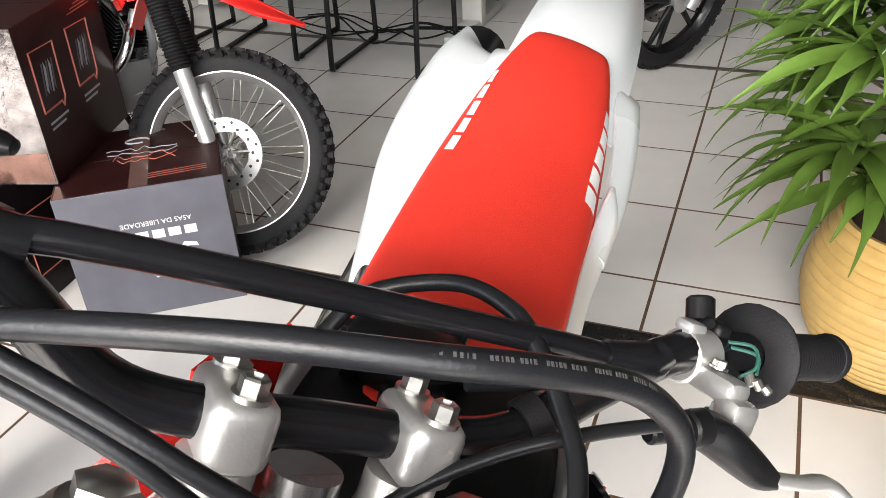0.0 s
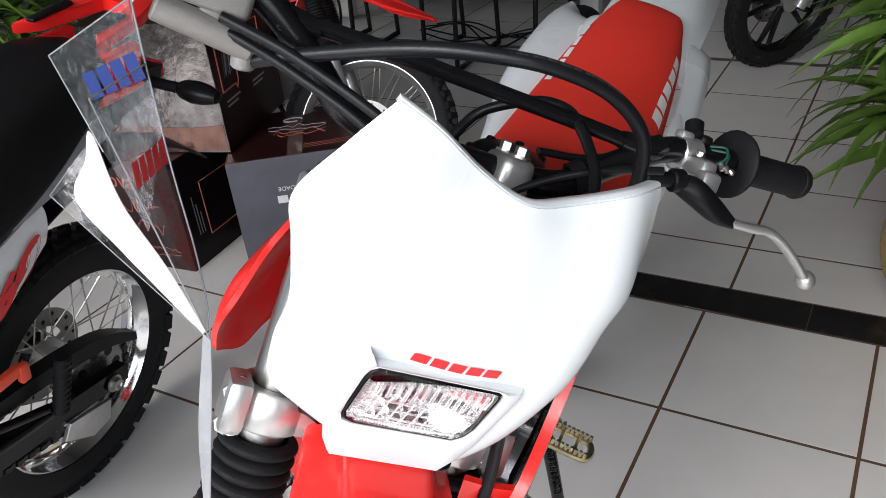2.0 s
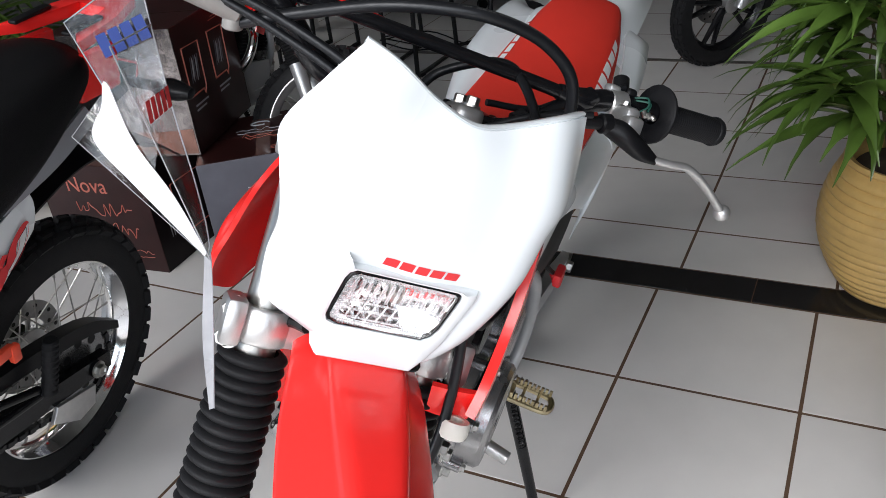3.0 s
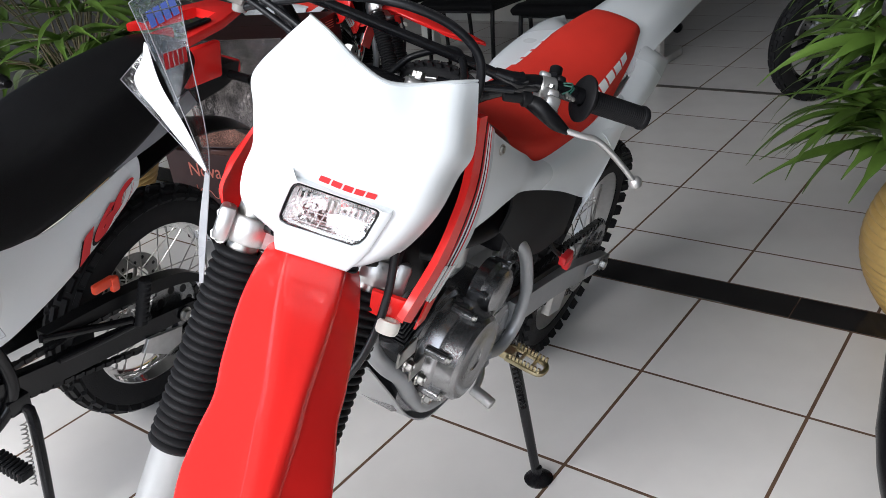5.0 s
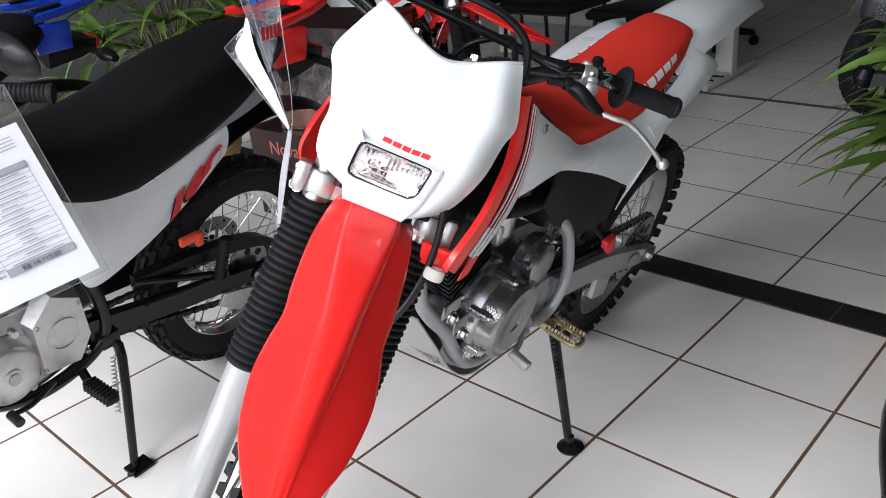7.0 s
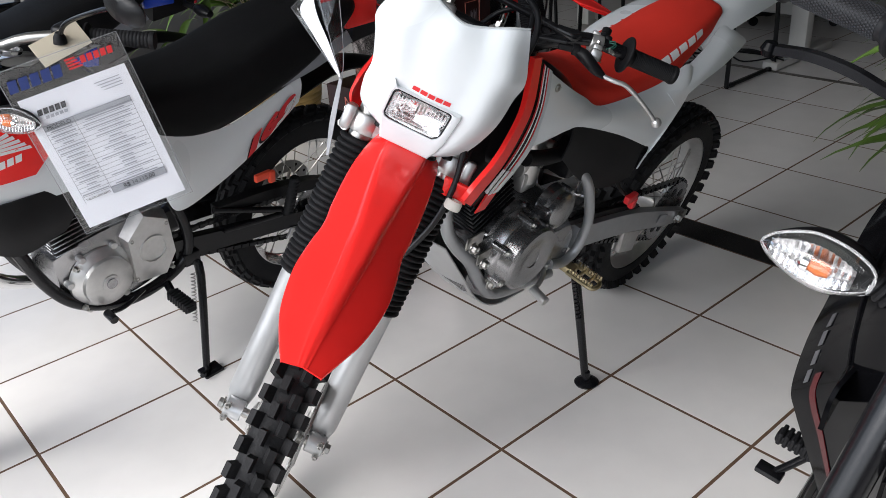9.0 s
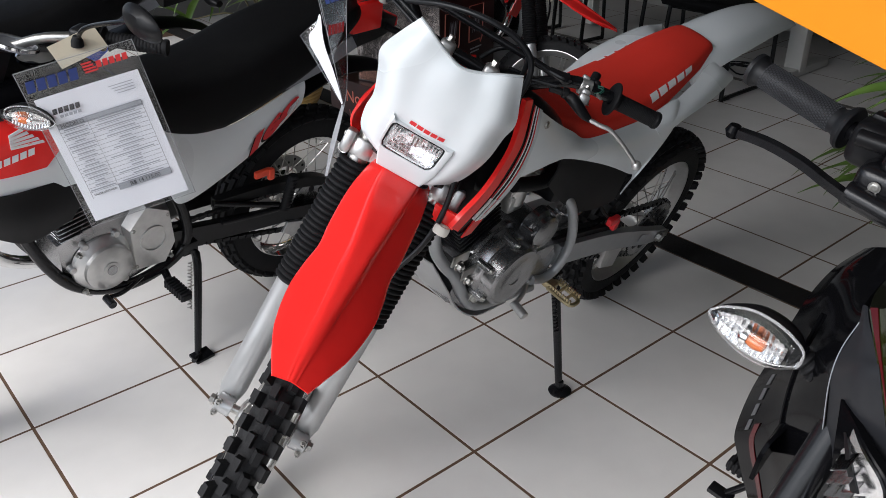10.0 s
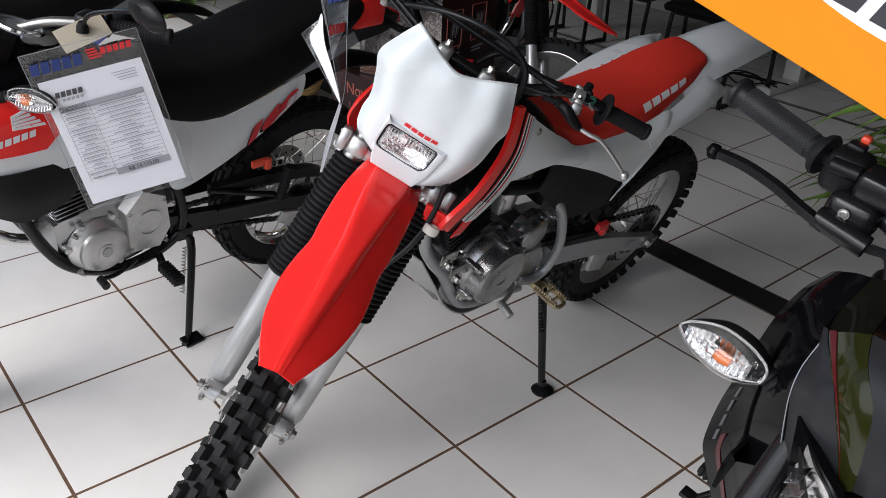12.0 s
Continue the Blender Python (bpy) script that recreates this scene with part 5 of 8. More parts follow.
# ---------------------------------------------------------------- clear turn signal on a rubber stalk
def clear_signal(b, s, df, dl, du, turn=0.0, size=1.0):
    mid = Vector((0.945, s * 0.20, 0.91))
    m = Matrix.Translation(mid + Vector((df, s * dl, du))) @ Matrix.Rotation(radians(turn), 4, "Z") @ Matrix.Scale(size, 4) @ Matrix.Translation(-mid)
    prof = ((0.264, 0.003, 0.004, 0.0), (0.252, 0.014, 0.016, 0.001), (0.225, 0.025, 0.030, 0.003), (0.198, 0.025, 0.034, 0.003), (0.178, 0.018, 0.028, 0.004), (0.166, 0.009, 0.018, 0.004))
    sig = part("turn_signal", loft([[(0.945 + a, s * l, 0.909 + dz + c) for a, c in ((0.0, -h), (-0.004, 0.0), (0.0, h), (-d * 0.6, h * 0.9), (-d, 0.0), (-d * 0.6, -h * 0.9))] for l, h, d, dz in prof], 4, 2), BLACK, b, "black turn signal with a clear lens", m, 60)
    rim = [(0.9465, s * l, 0.909 + dz + h) for l, h, d, dz in prof] + [(0.9465, s * l, 0.909 + dz - h) for l, h, d, dz in prof[::-1]]
    part("lens_rim", tube(rim + rim[:1], 0.0016, 8, 4), LENS_RIB, sig, "clear rim of the lens", m)
    part("lens", patch([[(0.947 + d * c, s * l, 0.909 + dz + h * a) for a, c in ((-1, 0.0), (-0.62, 0.55), (0, 0.72), (0.62, 0.55), (1, 0.0))] for l, h, d, dz in prof], 0.0012, 4, 4), LENS, sig, "clear ribbed signal lens", m)
    part("lens_teeth", bjoin(*[block(0.9505, s * (0.176 + 0.0027 * k), 0.9105 + 0.0225 * math.sin(math.pi * (0.17 + 0.70 * k / 29)), 0.003, 0.0010, 0.0055, 0, m=m) for k in range(30)]), LENS, sig, "fine ribs along the upper rim")
    bowl = []
    for k in range(27):
        f = k / 26
        l, h = 0.180 + 0.076 * f, 0.004 + 0.0165 * math.sin(math.pi * (0.14 + 0.80 * f))
        bowl.append([(0.9475 + (0.0022 if k % 2 else 0.0) + a * 0.004, s * l, 0.9115 + h * c) for a, c in ((1, -1), (0.4, -0.72), (0, -0.45), (0.3, -0.1), (0, 0.2), (0.4, 0.55), (1, 0.9))])
    part("reflector", patch(bowl, 0.0008, 1, 1), SIGNAL_IN, sig, "bright faceted reflector", m, angle=12)
    part("bulb", lathe([(0, -0.011), (0.0055, -0.009), (0.0076, 0.0), (0.0055, 0.009), (0, 0.011)], 16, m @ along((0.957, s * 0.208, 0.912), (0.957, s * 0.24, 0.912))), AMBER, sig, "amber bulb")
    part("bulb_cap", lathe([(0.0080, 0), (0.0084, 0.002), (0.0084, 0.006), (0.005, 0.009), (0, 0.009)], 16, m @ along((0.957, s * 0.217, 0.912), (0.957, s * 0.25, 0.912))), CHROME, sig)
    part("stalk", tube([(0.932, s * (0.172 - 0.0024 * k), 0.909 - 0.0009 * k) for k in range(24)], [0.0125, 0.0125, 0.0100] * 8, 16, 1), RUBBER, sig, "ribbed rubber stalk", m)


# ---------------------------------------------------------------- street motorcycles
def street_bike(m, label, paint, paint2, cast=False, tank=None, stand=None, naked=False, turn=0.0, mirror=None):
    b = thing("motorcycle", m, label, "motorcycle", "motorcycles on show")
    tank = tank or paint
    if cast:
        for x, z, R, W in ((-0.04, 0.30, 0.30, 0.11), (1.27, 0.30, 0.30, 0.09)):
            h = wheel(b, Matrix.Translation((x, 0, z)), R, W, 0.222, spokes=0, knob=0.004, rows=5, nk=36, rim_mat=BLACK_METAL, disc=0.12, disc_side=-1, hub_r=0.04)
            for k in range(5):
                t = 2 * math.pi * k / 5
                for d in (-0.16, 0.16):
                    part("cast_spoke", tube([(x + 0.035 * math.cos(t), 0, z + 0.035 * math.sin(t)), (x + 0.21 * math.cos(t + d), 0, z + 0.21 * math.sin(t + d))], [0.015, 0.010], 8, 1), BLACK_METAL, h)
    else:
        wheel(b, Matrix.Translation((-0.045, 0, 0.305)), 0.307, 0.112, 0.218, spokes=32, knob=0.008, rows=5, nk=38, rim_mat=CHROME, disc=0.105, disc_side=-1, sprocket=0.085, hub_r=0.045, hub_w=0.12, tread="road")
        wheel(b, Matrix.Translation((1.29, 0, 0.325)), 0.325, 0.09, 0.245, spokes=32, knob=0.008, rows=4, nk=40, rim_mat=CHROME, disc=0.11, disc_side=-1, hub_r=0.03, tread="road")
    for s in (1, -1):
        part("fork_leg", rod((1.28, s * 0.09, 0.30), (1.13, s * 0.09, 0.62), 0.026, 18), SILVER, b)
        part("fork_tube", rod((1.13, s * 0.09, 0.62), (0.96, s * 0.09, 0.98), 0.0185, 16), BLACK_METAL if naked else CHROME, b)
        part("swingarm", loft([[(0.46, s * 0.075 + dy, 0.385 + dz) for dy, dz in ((-.014, -.03), (.014, -.03), (.014, .03), (-.014, .03))], [(0.2, s * 0.09 + dy, 0.345 + dz) for dy, dz in ((-.013, -.026), (.013, -.026), (.013, .026), (-.013, .026))], [(-0.09, s * 0.10 + dy, 0.30 + dz) for dy, dz in ((-.012, -.02), (.012, -.02), (.012, .02), (-.012, .02))]], 4), BLACK_METAL, b, "black box-section swingarm")
        part("axle_nut", bolt((-0.045, s * 0.115, 0.305), (0, s, 0), 0.014, 0.014), STEEL, b)
        part("cradle_tube", tube([(0.94, s * 0.03, 0.80), (0.86, s * 0.055, 0.60), (0.80, s * 0.07, 0.44), (0.735, s * 0.085, 0.355), (0.62, s * 0.09, 0.305), (0.50, s * 0.09, 0.315), (0.425, s * 0.09, 0.37), (0.43, s * 0.085, 0.48), (0.49, s * 0.08, 0.62)], 0.0155, 14, 6), BLACK_METAL, b, "black frame cradle tube")
        part("rear_shock", bjoin(rod((0.06, s * 0.12, 0.36), (0.12, s * 0.12, 0.70), 0.012, 12), tube([(0.06 + 0.0012 * k + 0.022 * math.cos(k), s * 0.12 + 0.022 * math.sin(k), 0.40 + 0.0055 * k) for k in range(50)], 0.004, 6, 1)), BLACK_METAL, b) if cast else None
        # footpegs
        part("footpeg", bjoin(*[block(0.515, s * (0.145 + 0.011 * k), 0.302, 0.034, 0.0075, 0.026, 0.002, 1) for k in range(8)], block(0.515, s * 0.185, 0.300, 0.028, 0.09, 0.018, 0.004)), RUBBER, b, "ribbed black rubber footpeg")
        part("peg_arm", tube([(0.50, s * 0.09, 0.31), (0.51, s * 0.13, 0.30)], 0.011, 10, 1), BLACK_METAL, b)
        part("pillion_bracket", bjoin(tube([(0.34, s * 0.10, 0.47), (0.22, s * 0.12, 0.43), (0.13, s * 0.13, 0.40)], 0.009, 10), tube([(0.31, s * 0.10, 0.39), (0.22, s * 0.12, 0.39), (0.13, s * 0.13, 0.385)], 0.008, 10)), BLACK_METAL, b)
        part("pillion_peg", tube([(0.118 - 0.003 * (k // 3), s * 0.143, 0.390 + 0.0037 * k) for k in range(30)], [0.016, 0.016, 0.013] * 10, 10, 1), RUBBER, b, "folded ribbed pillion peg")
    part("headstock", rod((0.99, 0, 0.76), (0.93, 0, 0.92), 0.03, 18), BLACK_METAL, b)
    part("frame_spine", tube([(0.95, 0, 0.84), (0.75, 0, 0.76), (0.50, 0, 0.68), (0.12, 0, 0.72)], 0.03, 14, 4), BLACK_METAL, b)
    part("front_mudguard", patch([[(1.46, y * 0.05, 0.60 - abs(y) * 0.02) for y in (-1, 0, 1)], [(1.36, y * 0.06, 0.665 - abs(y) * 0.02) for y in (-1, 0, 1)], [(1.20, y * 0.06, 0.665 - abs(y) * 0.02) for y in (-1, 0, 1)], [(1.05, y * 0.05, 0.59 - abs(y) * 0.02) for y in (-1, 0, 1)]], 0.004, 5, 5), paint, b, "painted front mudguard")
    # engine
    YM = Matrix.Rotation(radians(-90), 4, "X")
    # crankcase in the darker grey than its covers: shade of the gaps as colour
    eng = part("engine", loft([[(0.46, y, z) for y, z in ((-.07, .34), (.07, .34), (.075, .42), (.06, .50), (-.06, .50), (-.075, .42))], [(0.58, y, z) for y, z in ((-.085, .32), (.085, .32), (.09, .42), (.08, .53), (-.08, .53), (-.09, .42))], [(0.69, y, z) for y, z in ((-.085, .325), (.085, .325), (.09, .42), (.08, .52), (-.08, .52), (-.09, .42))], [(0.765, y, z) for y, z in ((-.06, .37), (.06, .37), (.065, .42), (.055, .48), (-.055, .48), (-.065, .42))]], 3), ALU_DARK, b, "grey single-cylinder engine, darkened for the shade between its covers")
    part("generator_cover", lathe([(0.085, 0), (0.085, 0.012), (0.074, 0.024), (0.066, 0.030), (0.064, 0.040), (0.056, 0.044), (0.022, 0.045), (0.022, 0.048), (0.018, 0.049), (0, 0.049)], 40, Matrix.Translation((0.665, 0.078, 0.405)) @ YM), ALU, eng, "round cast generator cover")
    for t in (0.2, 1.0, 2.0, 3.1, 4.1, 5.3):
        part("cover_boss", rod((0.665 + 0.088 * math.cos(t), 0.075, 0.405 + 0.088 * math.sin(t)), (0.665 + 0.088 * math.cos(t), 0.098, 0.405 + 0.088 * math.sin(t)), 0.009, 12), ALU, eng)
    part("cover_cap", bjoin(lathe([(0, 0), (0.014, 0), (0.014, 0.003), (0, 0.003)], 18, Matrix.Translation((0.665, 0.127, 0.405)) @ YM)), ALU_DARK, eng)
    part("sprocket_cover", bjoin(loft([[(x, 0.078, z) for x, z in ((.60, .35), (.50, .34), (.46, .40), (.475, .52), (.55, .56), (.61, .50))], [(x, 0.112, z) for x, z in ((.59, .36), (.505, .35), (.472, .405), (.485, .51), (.55, .545), (.60, .49))]], 2), lathe([(0.040, 0), (0.040, 0.004), (0.034, 0.004), (0.034, 0)], 28, Matrix.Translation((0.535, 0.112, 0.44)) @ YM, close=True)), ALU, eng, "cast chain sprocket cover")
    for x, z in ((0.588, 0.37), (0.485, 0.36), (0.49, 0.50), (0.59, 0.485), (0.735, 0.47), (0.73, 0.35)):
        part("cover_bolt", bolt((x, 0.10, z), (0, 1, 0), 0.006, 0.014), STEEL, eng)
    d = Vector((0.14, 0, 0.99)).normalized()
    base = Vector((0.690, 0, 0.495))
    tilt = Matrix.Rotation(math.atan2(d.x, d.z), 4, "Y")
    part("cylinder", rod(base, base + d * 0.13, 0.055, 24), BLACK_METAL, eng, "finned cylinder")
    for k in range(10):
        part("cylinder_fin", block(0, 0, 0, 0.145, 0.155, 0.0030, 0.0012, 1, Matrix.Translation(base + d * (0.018 + 0.0125 * k)) @ tilt), ALU_DARK, eng)
    part("cylinder_head", bjoin(block(0, 0, 0, 0.13, 0.14, 0.07, 0.012, 2, Matrix.Translation(base + d * 0.165) @ tilt), rod(base + d * 0.17 + Vector((0, 0.05, 0)), base + d * 0.17 + Vector((0, 0.085, 0)), 0.03, 20)), ALU, eng)
    part("exhaust_header", tube([(0.79, -0.02, 0.64), (0.88, -0.04, 0.58), (0.86, -0.10, 0.40), (0.70, -0.13, 0.30), (0.40, -0.135, 0.30)], 0.018, 14, 6), CHROME, b)
    part("muffler", tube([(0.42, -0.135, 0.30), (0.25, -0.15, 0.34), (-0.20, -0.17, 0.46)], [0.025, 0.05, 0.05], 20, 4), BLACK_METAL, b, "black muffler")
    chain(b, (-0.045, 0.305), 0.085, (0.52, 0.40), 0.03, 0.072)
    part("chain_guard", loft([[(0.33, 0.075, 0.475), (0.33, 0.105, 0.475), (0.33, 0.105, 0.455), (0.33, 0.075, 0.44)], [(0.14, 0.075, 0.462), (0.14, 0.108, 0.462), (0.14, 0.108, 0.430), (0.14, 0.075, 0.425)], [(-0.04, 0.078, 0.428), (-0.04, 0.110, 0.428), (-0.04, 0.110, 0.395), (-0.04, 0.078, 0.39)], [(-0.14, 0.08, 0.365), (-0.14, 0.104, 0.365), (-0.14, 0.104, 0.345), (-0.14, 0.08, 0.345)]], 5), BLACK, b, "black plastic chain guard")
    part("shift_lever", bjoin(tube([(0.575, 0.11, 0.33), (0.64, 0.125, 0.318), (0.69, 0.13, 0.325)], 0.006, 8), rod((0.69, 0.125, 0.325), (0.692, 0.165, 0.325), 0.011, 14)), BLACK_METAL, b, "black gear lever")
    wf = m @ Vector((0.40, 0.26, 0.06)) if stand is None else Vector(stand)
    wf.z = 0.006
    fl = m.inverted() @ wf
    part("side_stand", bjoin(tube([(0.415, 0.095, 0.34), (0.41, 0.12, 0.30), tuple(fl)], [0.013, 0.012, 0.010], 12, 3), block(0.42, 0.092, 0.35, 0.05, 0.03, 0.04, 0.005), block(fl.x - 0.005, fl.y + 0.012, fl.z + 0.004, 0.06, 0.045, 0.010, 0.003, 2), tube([(fl.x, fl.y + 0.01, fl.z + 0.01), (fl.x + 0.035, fl.y + 0.03, fl.z + 0.02)], 0.007, 8, 1)), BLACK_METAL, b, "black steel side stand")
    part("stand_spring", coil(Vector((0.43, 0.115, 0.315)), Vector((0.43, 0.12, 0.30)) * 0.55 + fl * 0.45 + Vector((0.016, 0, 0)), 0.006, 14, 0.0016), STEEL, b)
    # seat
    def sec(x, z, w, drop, crown=0.02):
        return [(x, -w, z - drop), (x, -w * 1.02, z - drop * 0.4), (x, -w * 0.84, z - crown * 0.7), (x, -w * 0.45, z - crown * 0.12), (x, 0, z), (x, w * 0.45, z - crown * 0.12), (x, w * 0.84, z - crown * 0.7), (x, w * 1.02, z - drop * 0.4), (x, w, z - drop), (x, 0, z - drop * 0.95)]
    part("seat", loft([sec(-0.20, 0.955, 0.07, 0.04), sec(-0.14, 0.965, 0.10, 0.08), sec(0.0, 0.945, 0.122, 0.13), sec(0.14, 0.915, 0.128, 0.15), sec(0.28, 0.875, 0.128, 0.15), sec(0.40, 0.862, 0.124, 0.15), sec(0.52, 0.872, 0.112, 0.13), sec(0.62, 0.895, 0.09, 0.10), sec(0.66, 0.90, 0.07, 0.05)], 5, 3), SEAT_BLACK, b, "long black vinyl seat", angle=60)
    for s in (1, -1):
        c = patch([[(0.52, s * 0.120, 0.775), (0.52, s * 0.138, 0.72), (0.515, s * 0.140, 0.66), (0.50, s * 0.132, 0.60)], [(0.40, s * 0.126, 0.732), (0.42, s * 0.142, 0.66), (0.44, s * 0.142, 0.59), (0.46, s * 0.132, 0.535)], [(0.30, s * 0.128, 0.718), (0.30, s * 0.139, 0.67), (0.31, s * 0.139, 0.62), (0.33, s * 0.130, 0.568)], [(0.18, s * 0.126, 0.748), (0.18, s * 0.134, 0.715), (0.185, s * 0.134, 0.675), (0.19, s * 0.127, 0.632)], [(0.05, s * 0.120, 0.785), (0.05, s * 0.126, 0.768), (0.052, s * 0.126, 0.742), (0.055, s * 0.119, 0.712)]], 0.004, 6, 5)
        part("side_cover", c, paint, b, "painted plastic side cover")
        part("tail_trim", patch([[(0.14, s * 0.126, 0.800), (0.12, s * 0.128, 0.775)], [(0.0, s * 0.122, 0.835), (-0.02, s * 0.124, 0.80)], [(-0.14, s * 0.10, 0.865), (-0.16, s * 0.104, 0.83)]], 0.006, 5, 3), GREY_PLASTIC, b, "grey plastic tail trim")
        part("tank_side", patch([[(0.55, s * 0.116, 0.800), (0.56, s * 0.124, 0.770), (0.56, s * 0.126, 0.72)], [(0.68, s * 0.128, 0.835), (0.69, s * 0.136, 0.785), (0.68, s * 0.132, 0.70)], [(0.82, s * 0.138, 0.825), (0.84, s * 0.146, 0.785), (0.86, s * 0.142, 0.71)], [(0.93, s * 0.134, 0.80), (0.97, s * 0.142, 0.775), (0.98, s * 0.138, 0.73)]], 0.005, 5, 5), paint, b, "painted tank side panel")
        if naked:
            continue
        part("tank_wing", patch([[(0.70, s * 0.128, 0.895), (0.72, s * 0.143, 0.85), (0.80, s * 0.150, 0.775)], [(0.82, s * 0.132, 0.915), (0.85, s * 0.154, 0.86), (0.88, s * 0.154, 0.78)], [(0.95, s * 0.128, 0.885), (0.98, s * 0.150, 0.84), (0.99, s * 0.147, 0.79)]], 0.005, 5, 5), paint2, b, "red tank wing")
        part("lower_panel", patch([[(0.70, s * 0.125, 0.72), (0.72, s * 0.13, 0.65), (0.75, s * 0.125, 0.60)], [(0.86, s * 0.15, 0.73), (0.86, s * 0.155, 0.66), (0.86, s * 0.14, 0.59)], [(0.96, s * 0.14, 0.74), (0.95, s * 0.14, 0.68), (0.93, s * 0.12, 0.62)]], 0.005, 5, 4), BLACK, b, "black plastic lower tank panel")
        clear_signal(b, s, -0.097 if mirror else -0.135, -0.01, 0.018 if mirror else 0.012, 39.6 if mirror else 0.0)
    part("fuel_tank", loft([sec(0.55, 0.885, 0.09, 0.12), sec(0.64, 0.935, 0.115, 0.18), sec(0.76, 0.955, 0.125, 0.20), sec(0.88, 0.935, 0.115, 0.18), sec(0.96, 0.89, 0.07, 0.10)], 4, 3), tank, b, "painted fuel tank", angle=60)
    part("tank_cap", bjoin(lathe([(0, 0), (0.04, 0), (0.042, 0.006), (0.036, 0.010), (0, 0.012)], 28, Matrix.Translation((0.72, 0, 0.953)))), CHROME, b, "round chrome tank cap")
    part("tail_rack", bjoin(plate([(-0.16, -0.09), (-0.30, -0.075), (-0.40, -0.045), (-0.40, 0.045), (-0.30, 0.075), (-0.16, 0.09), (-0.20, 0.055), (-0.33, 0.035), (-0.33, -0.035), (-0.20, -0.055)], 0.024, 0.005, Matrix.Translation((0, 0, 0.955)) @ Matrix.Rotation(radians(4), 4, "Y")), *[block(-0.22, s * 0.072, 0.90, 0.12, 0.022, 0.09, 0.008) for s in (1, -1)]), paint2, b, "red plastic grab rail")
    for s in (1, -1):
        part("rack_pad", block(-0.28, s * 0.058, 0.990, 0.10, 0.018, 0.008, 0.003, 2, Matrix.Rotation(radians(3.5), 4, "Y") @ Matrix.Translation((0, 0, -0.017))), BLACK, b)
    part("rear_mudguard", patch([[(0.02, y * 0.06, 0.68) for y in (-1, 0, 1)], [(-0.16, y * 0.065, 0.74 - abs(y) * 0.015) for y in (-1, 0, 1)], [(-0.36, y * 0.06, 0.70 - abs(y) * 0.015) for y in (-1, 0, 1)], [(-0.50, y * 0.05, 0.60 - abs(y) * 0.01) for y in (-1, 0, 1)]], 0.005, 5, 4), BLACK, b, "black plastic rear mudguard")
    part("tail_housing", loft([[(-0.20, y, z) for y, z in ((-.06, .80), (.06, .80), (.07, .88), (-.07, .88))], [(-0.32, y, z) for y, z in ((-.05, .81), (.05, .81), (.058, .87), (-.058, .87))], [(-0.385, y, z) for y, z in ((-.035, .82), (.035, .82), (.042, .855), (-.042, .855))]], 4), BLACK, b, "black plastic tail housing")
    part("tail_lamp", block(-0.390, 0, 0.838, 0.022, 0.072, 0.036, 0.008, 3), INK_RED, b, "red tail lamp")
    for s in (1, -1):
        sg = part("rear_signal", lathe([(0, -0.052), (0.014, -0.046), (0.024, -0.022), (0.027, 0.004), (0.022, 0.030), (0.010, 0.046), (0, 0.050)], 20, Matrix.Translation((-0.345, s * 0.150, 0.835)) @ Matrix.Rotation(radians(90), 4, "X") @ Matrix.Diagonal((1.0, 0.82, 1.0, 1.0))), BLACK, b, "small black turn signal")
        part("signal_stalk", rod((-0.335, s * 0.05, 0.838), (-0.342, s * 0.112, 0.836), 0.011, 12), RUBBER, sg)
    if naked:
        return b
    # bars and front
    TM = Matrix.Translation((0.88, 0, 0)) @ Matrix.Rotation(radians(turn), 4, "Z") @ Matrix.Translation((-0.88, 0, 0))
    hb = part("handlebar", tube([(0.70, -0.37, 1.045), (0.735, -0.25, 1.045), (0.78, -0.14, 1.035), (0.81, -0.05, 1.0), (0.81, 0.05, 1.0), (0.78, 0.14, 1.035), (0.735, 0.25, 1.045), (0.70, 0.37, 1.045)], 0.011, 14, 5), BLACK_METAL if cast else STEEL, b, "bent tubular handlebar", m=TM)
    for s in (1, -1):
        g0, g1 = Vector((0.737, s * 0.245, 1.045)), Vector((0.698, s * 0.375, 1.045))
        h = (g1 - g0).length
        prof = [(0.0112, 0), (0.026, 0), (0.026, 0.004), (0.017, 0.008)]
        for k in range(16):
            z = 0.010 + (h - 0.02) * k / 16
            prof += [(0.0158, z), (0.0168, z + 0.002), (0.0168, z + 0.005), (0.0158, z + 0.0065)]
        prof += [(0.018, h - 0.006), (0.0175, h), (0, h)]
        part("grip", lathe(prof, 22, along(g0, g1)), RUBBER, hb, "black rubber grip", angle=50, m=TM)
        part("switch_box", bjoin(block(0.755, s * 0.215, 1.045, 0.05, 0.05, 0.05, 0.012, 3), rod((0.79, s * 0.20, 1.04), (0.79, s * 0.23, 1.04), 0.012, 14)), BLACK, hb, "black switch housing", m=TM)
        if mirror and s > 0:
            mx, my, mz = mirror
            part("mirror_stalk", tube([(0.712, 0.180, 1.060), (0.710, 0.200, 1.090), (0.706, 0.240, 1.115), (mx + 0.004, my - 0.09, mz - 0.032), (mx, my - 0.04, mz - 0.012)], 0.0048, 10, 5), BLACK_METAL, hb, "thin black mirror stalk")
            part("mirror_boot", lathe([(0, 0), (0.013, 0), (0.012, 0.012), (0.007, 0.022), (0, 0.022)], 16, Matrix.Translation((0.712, 0.180, 1.050))), RUBBER, hb)
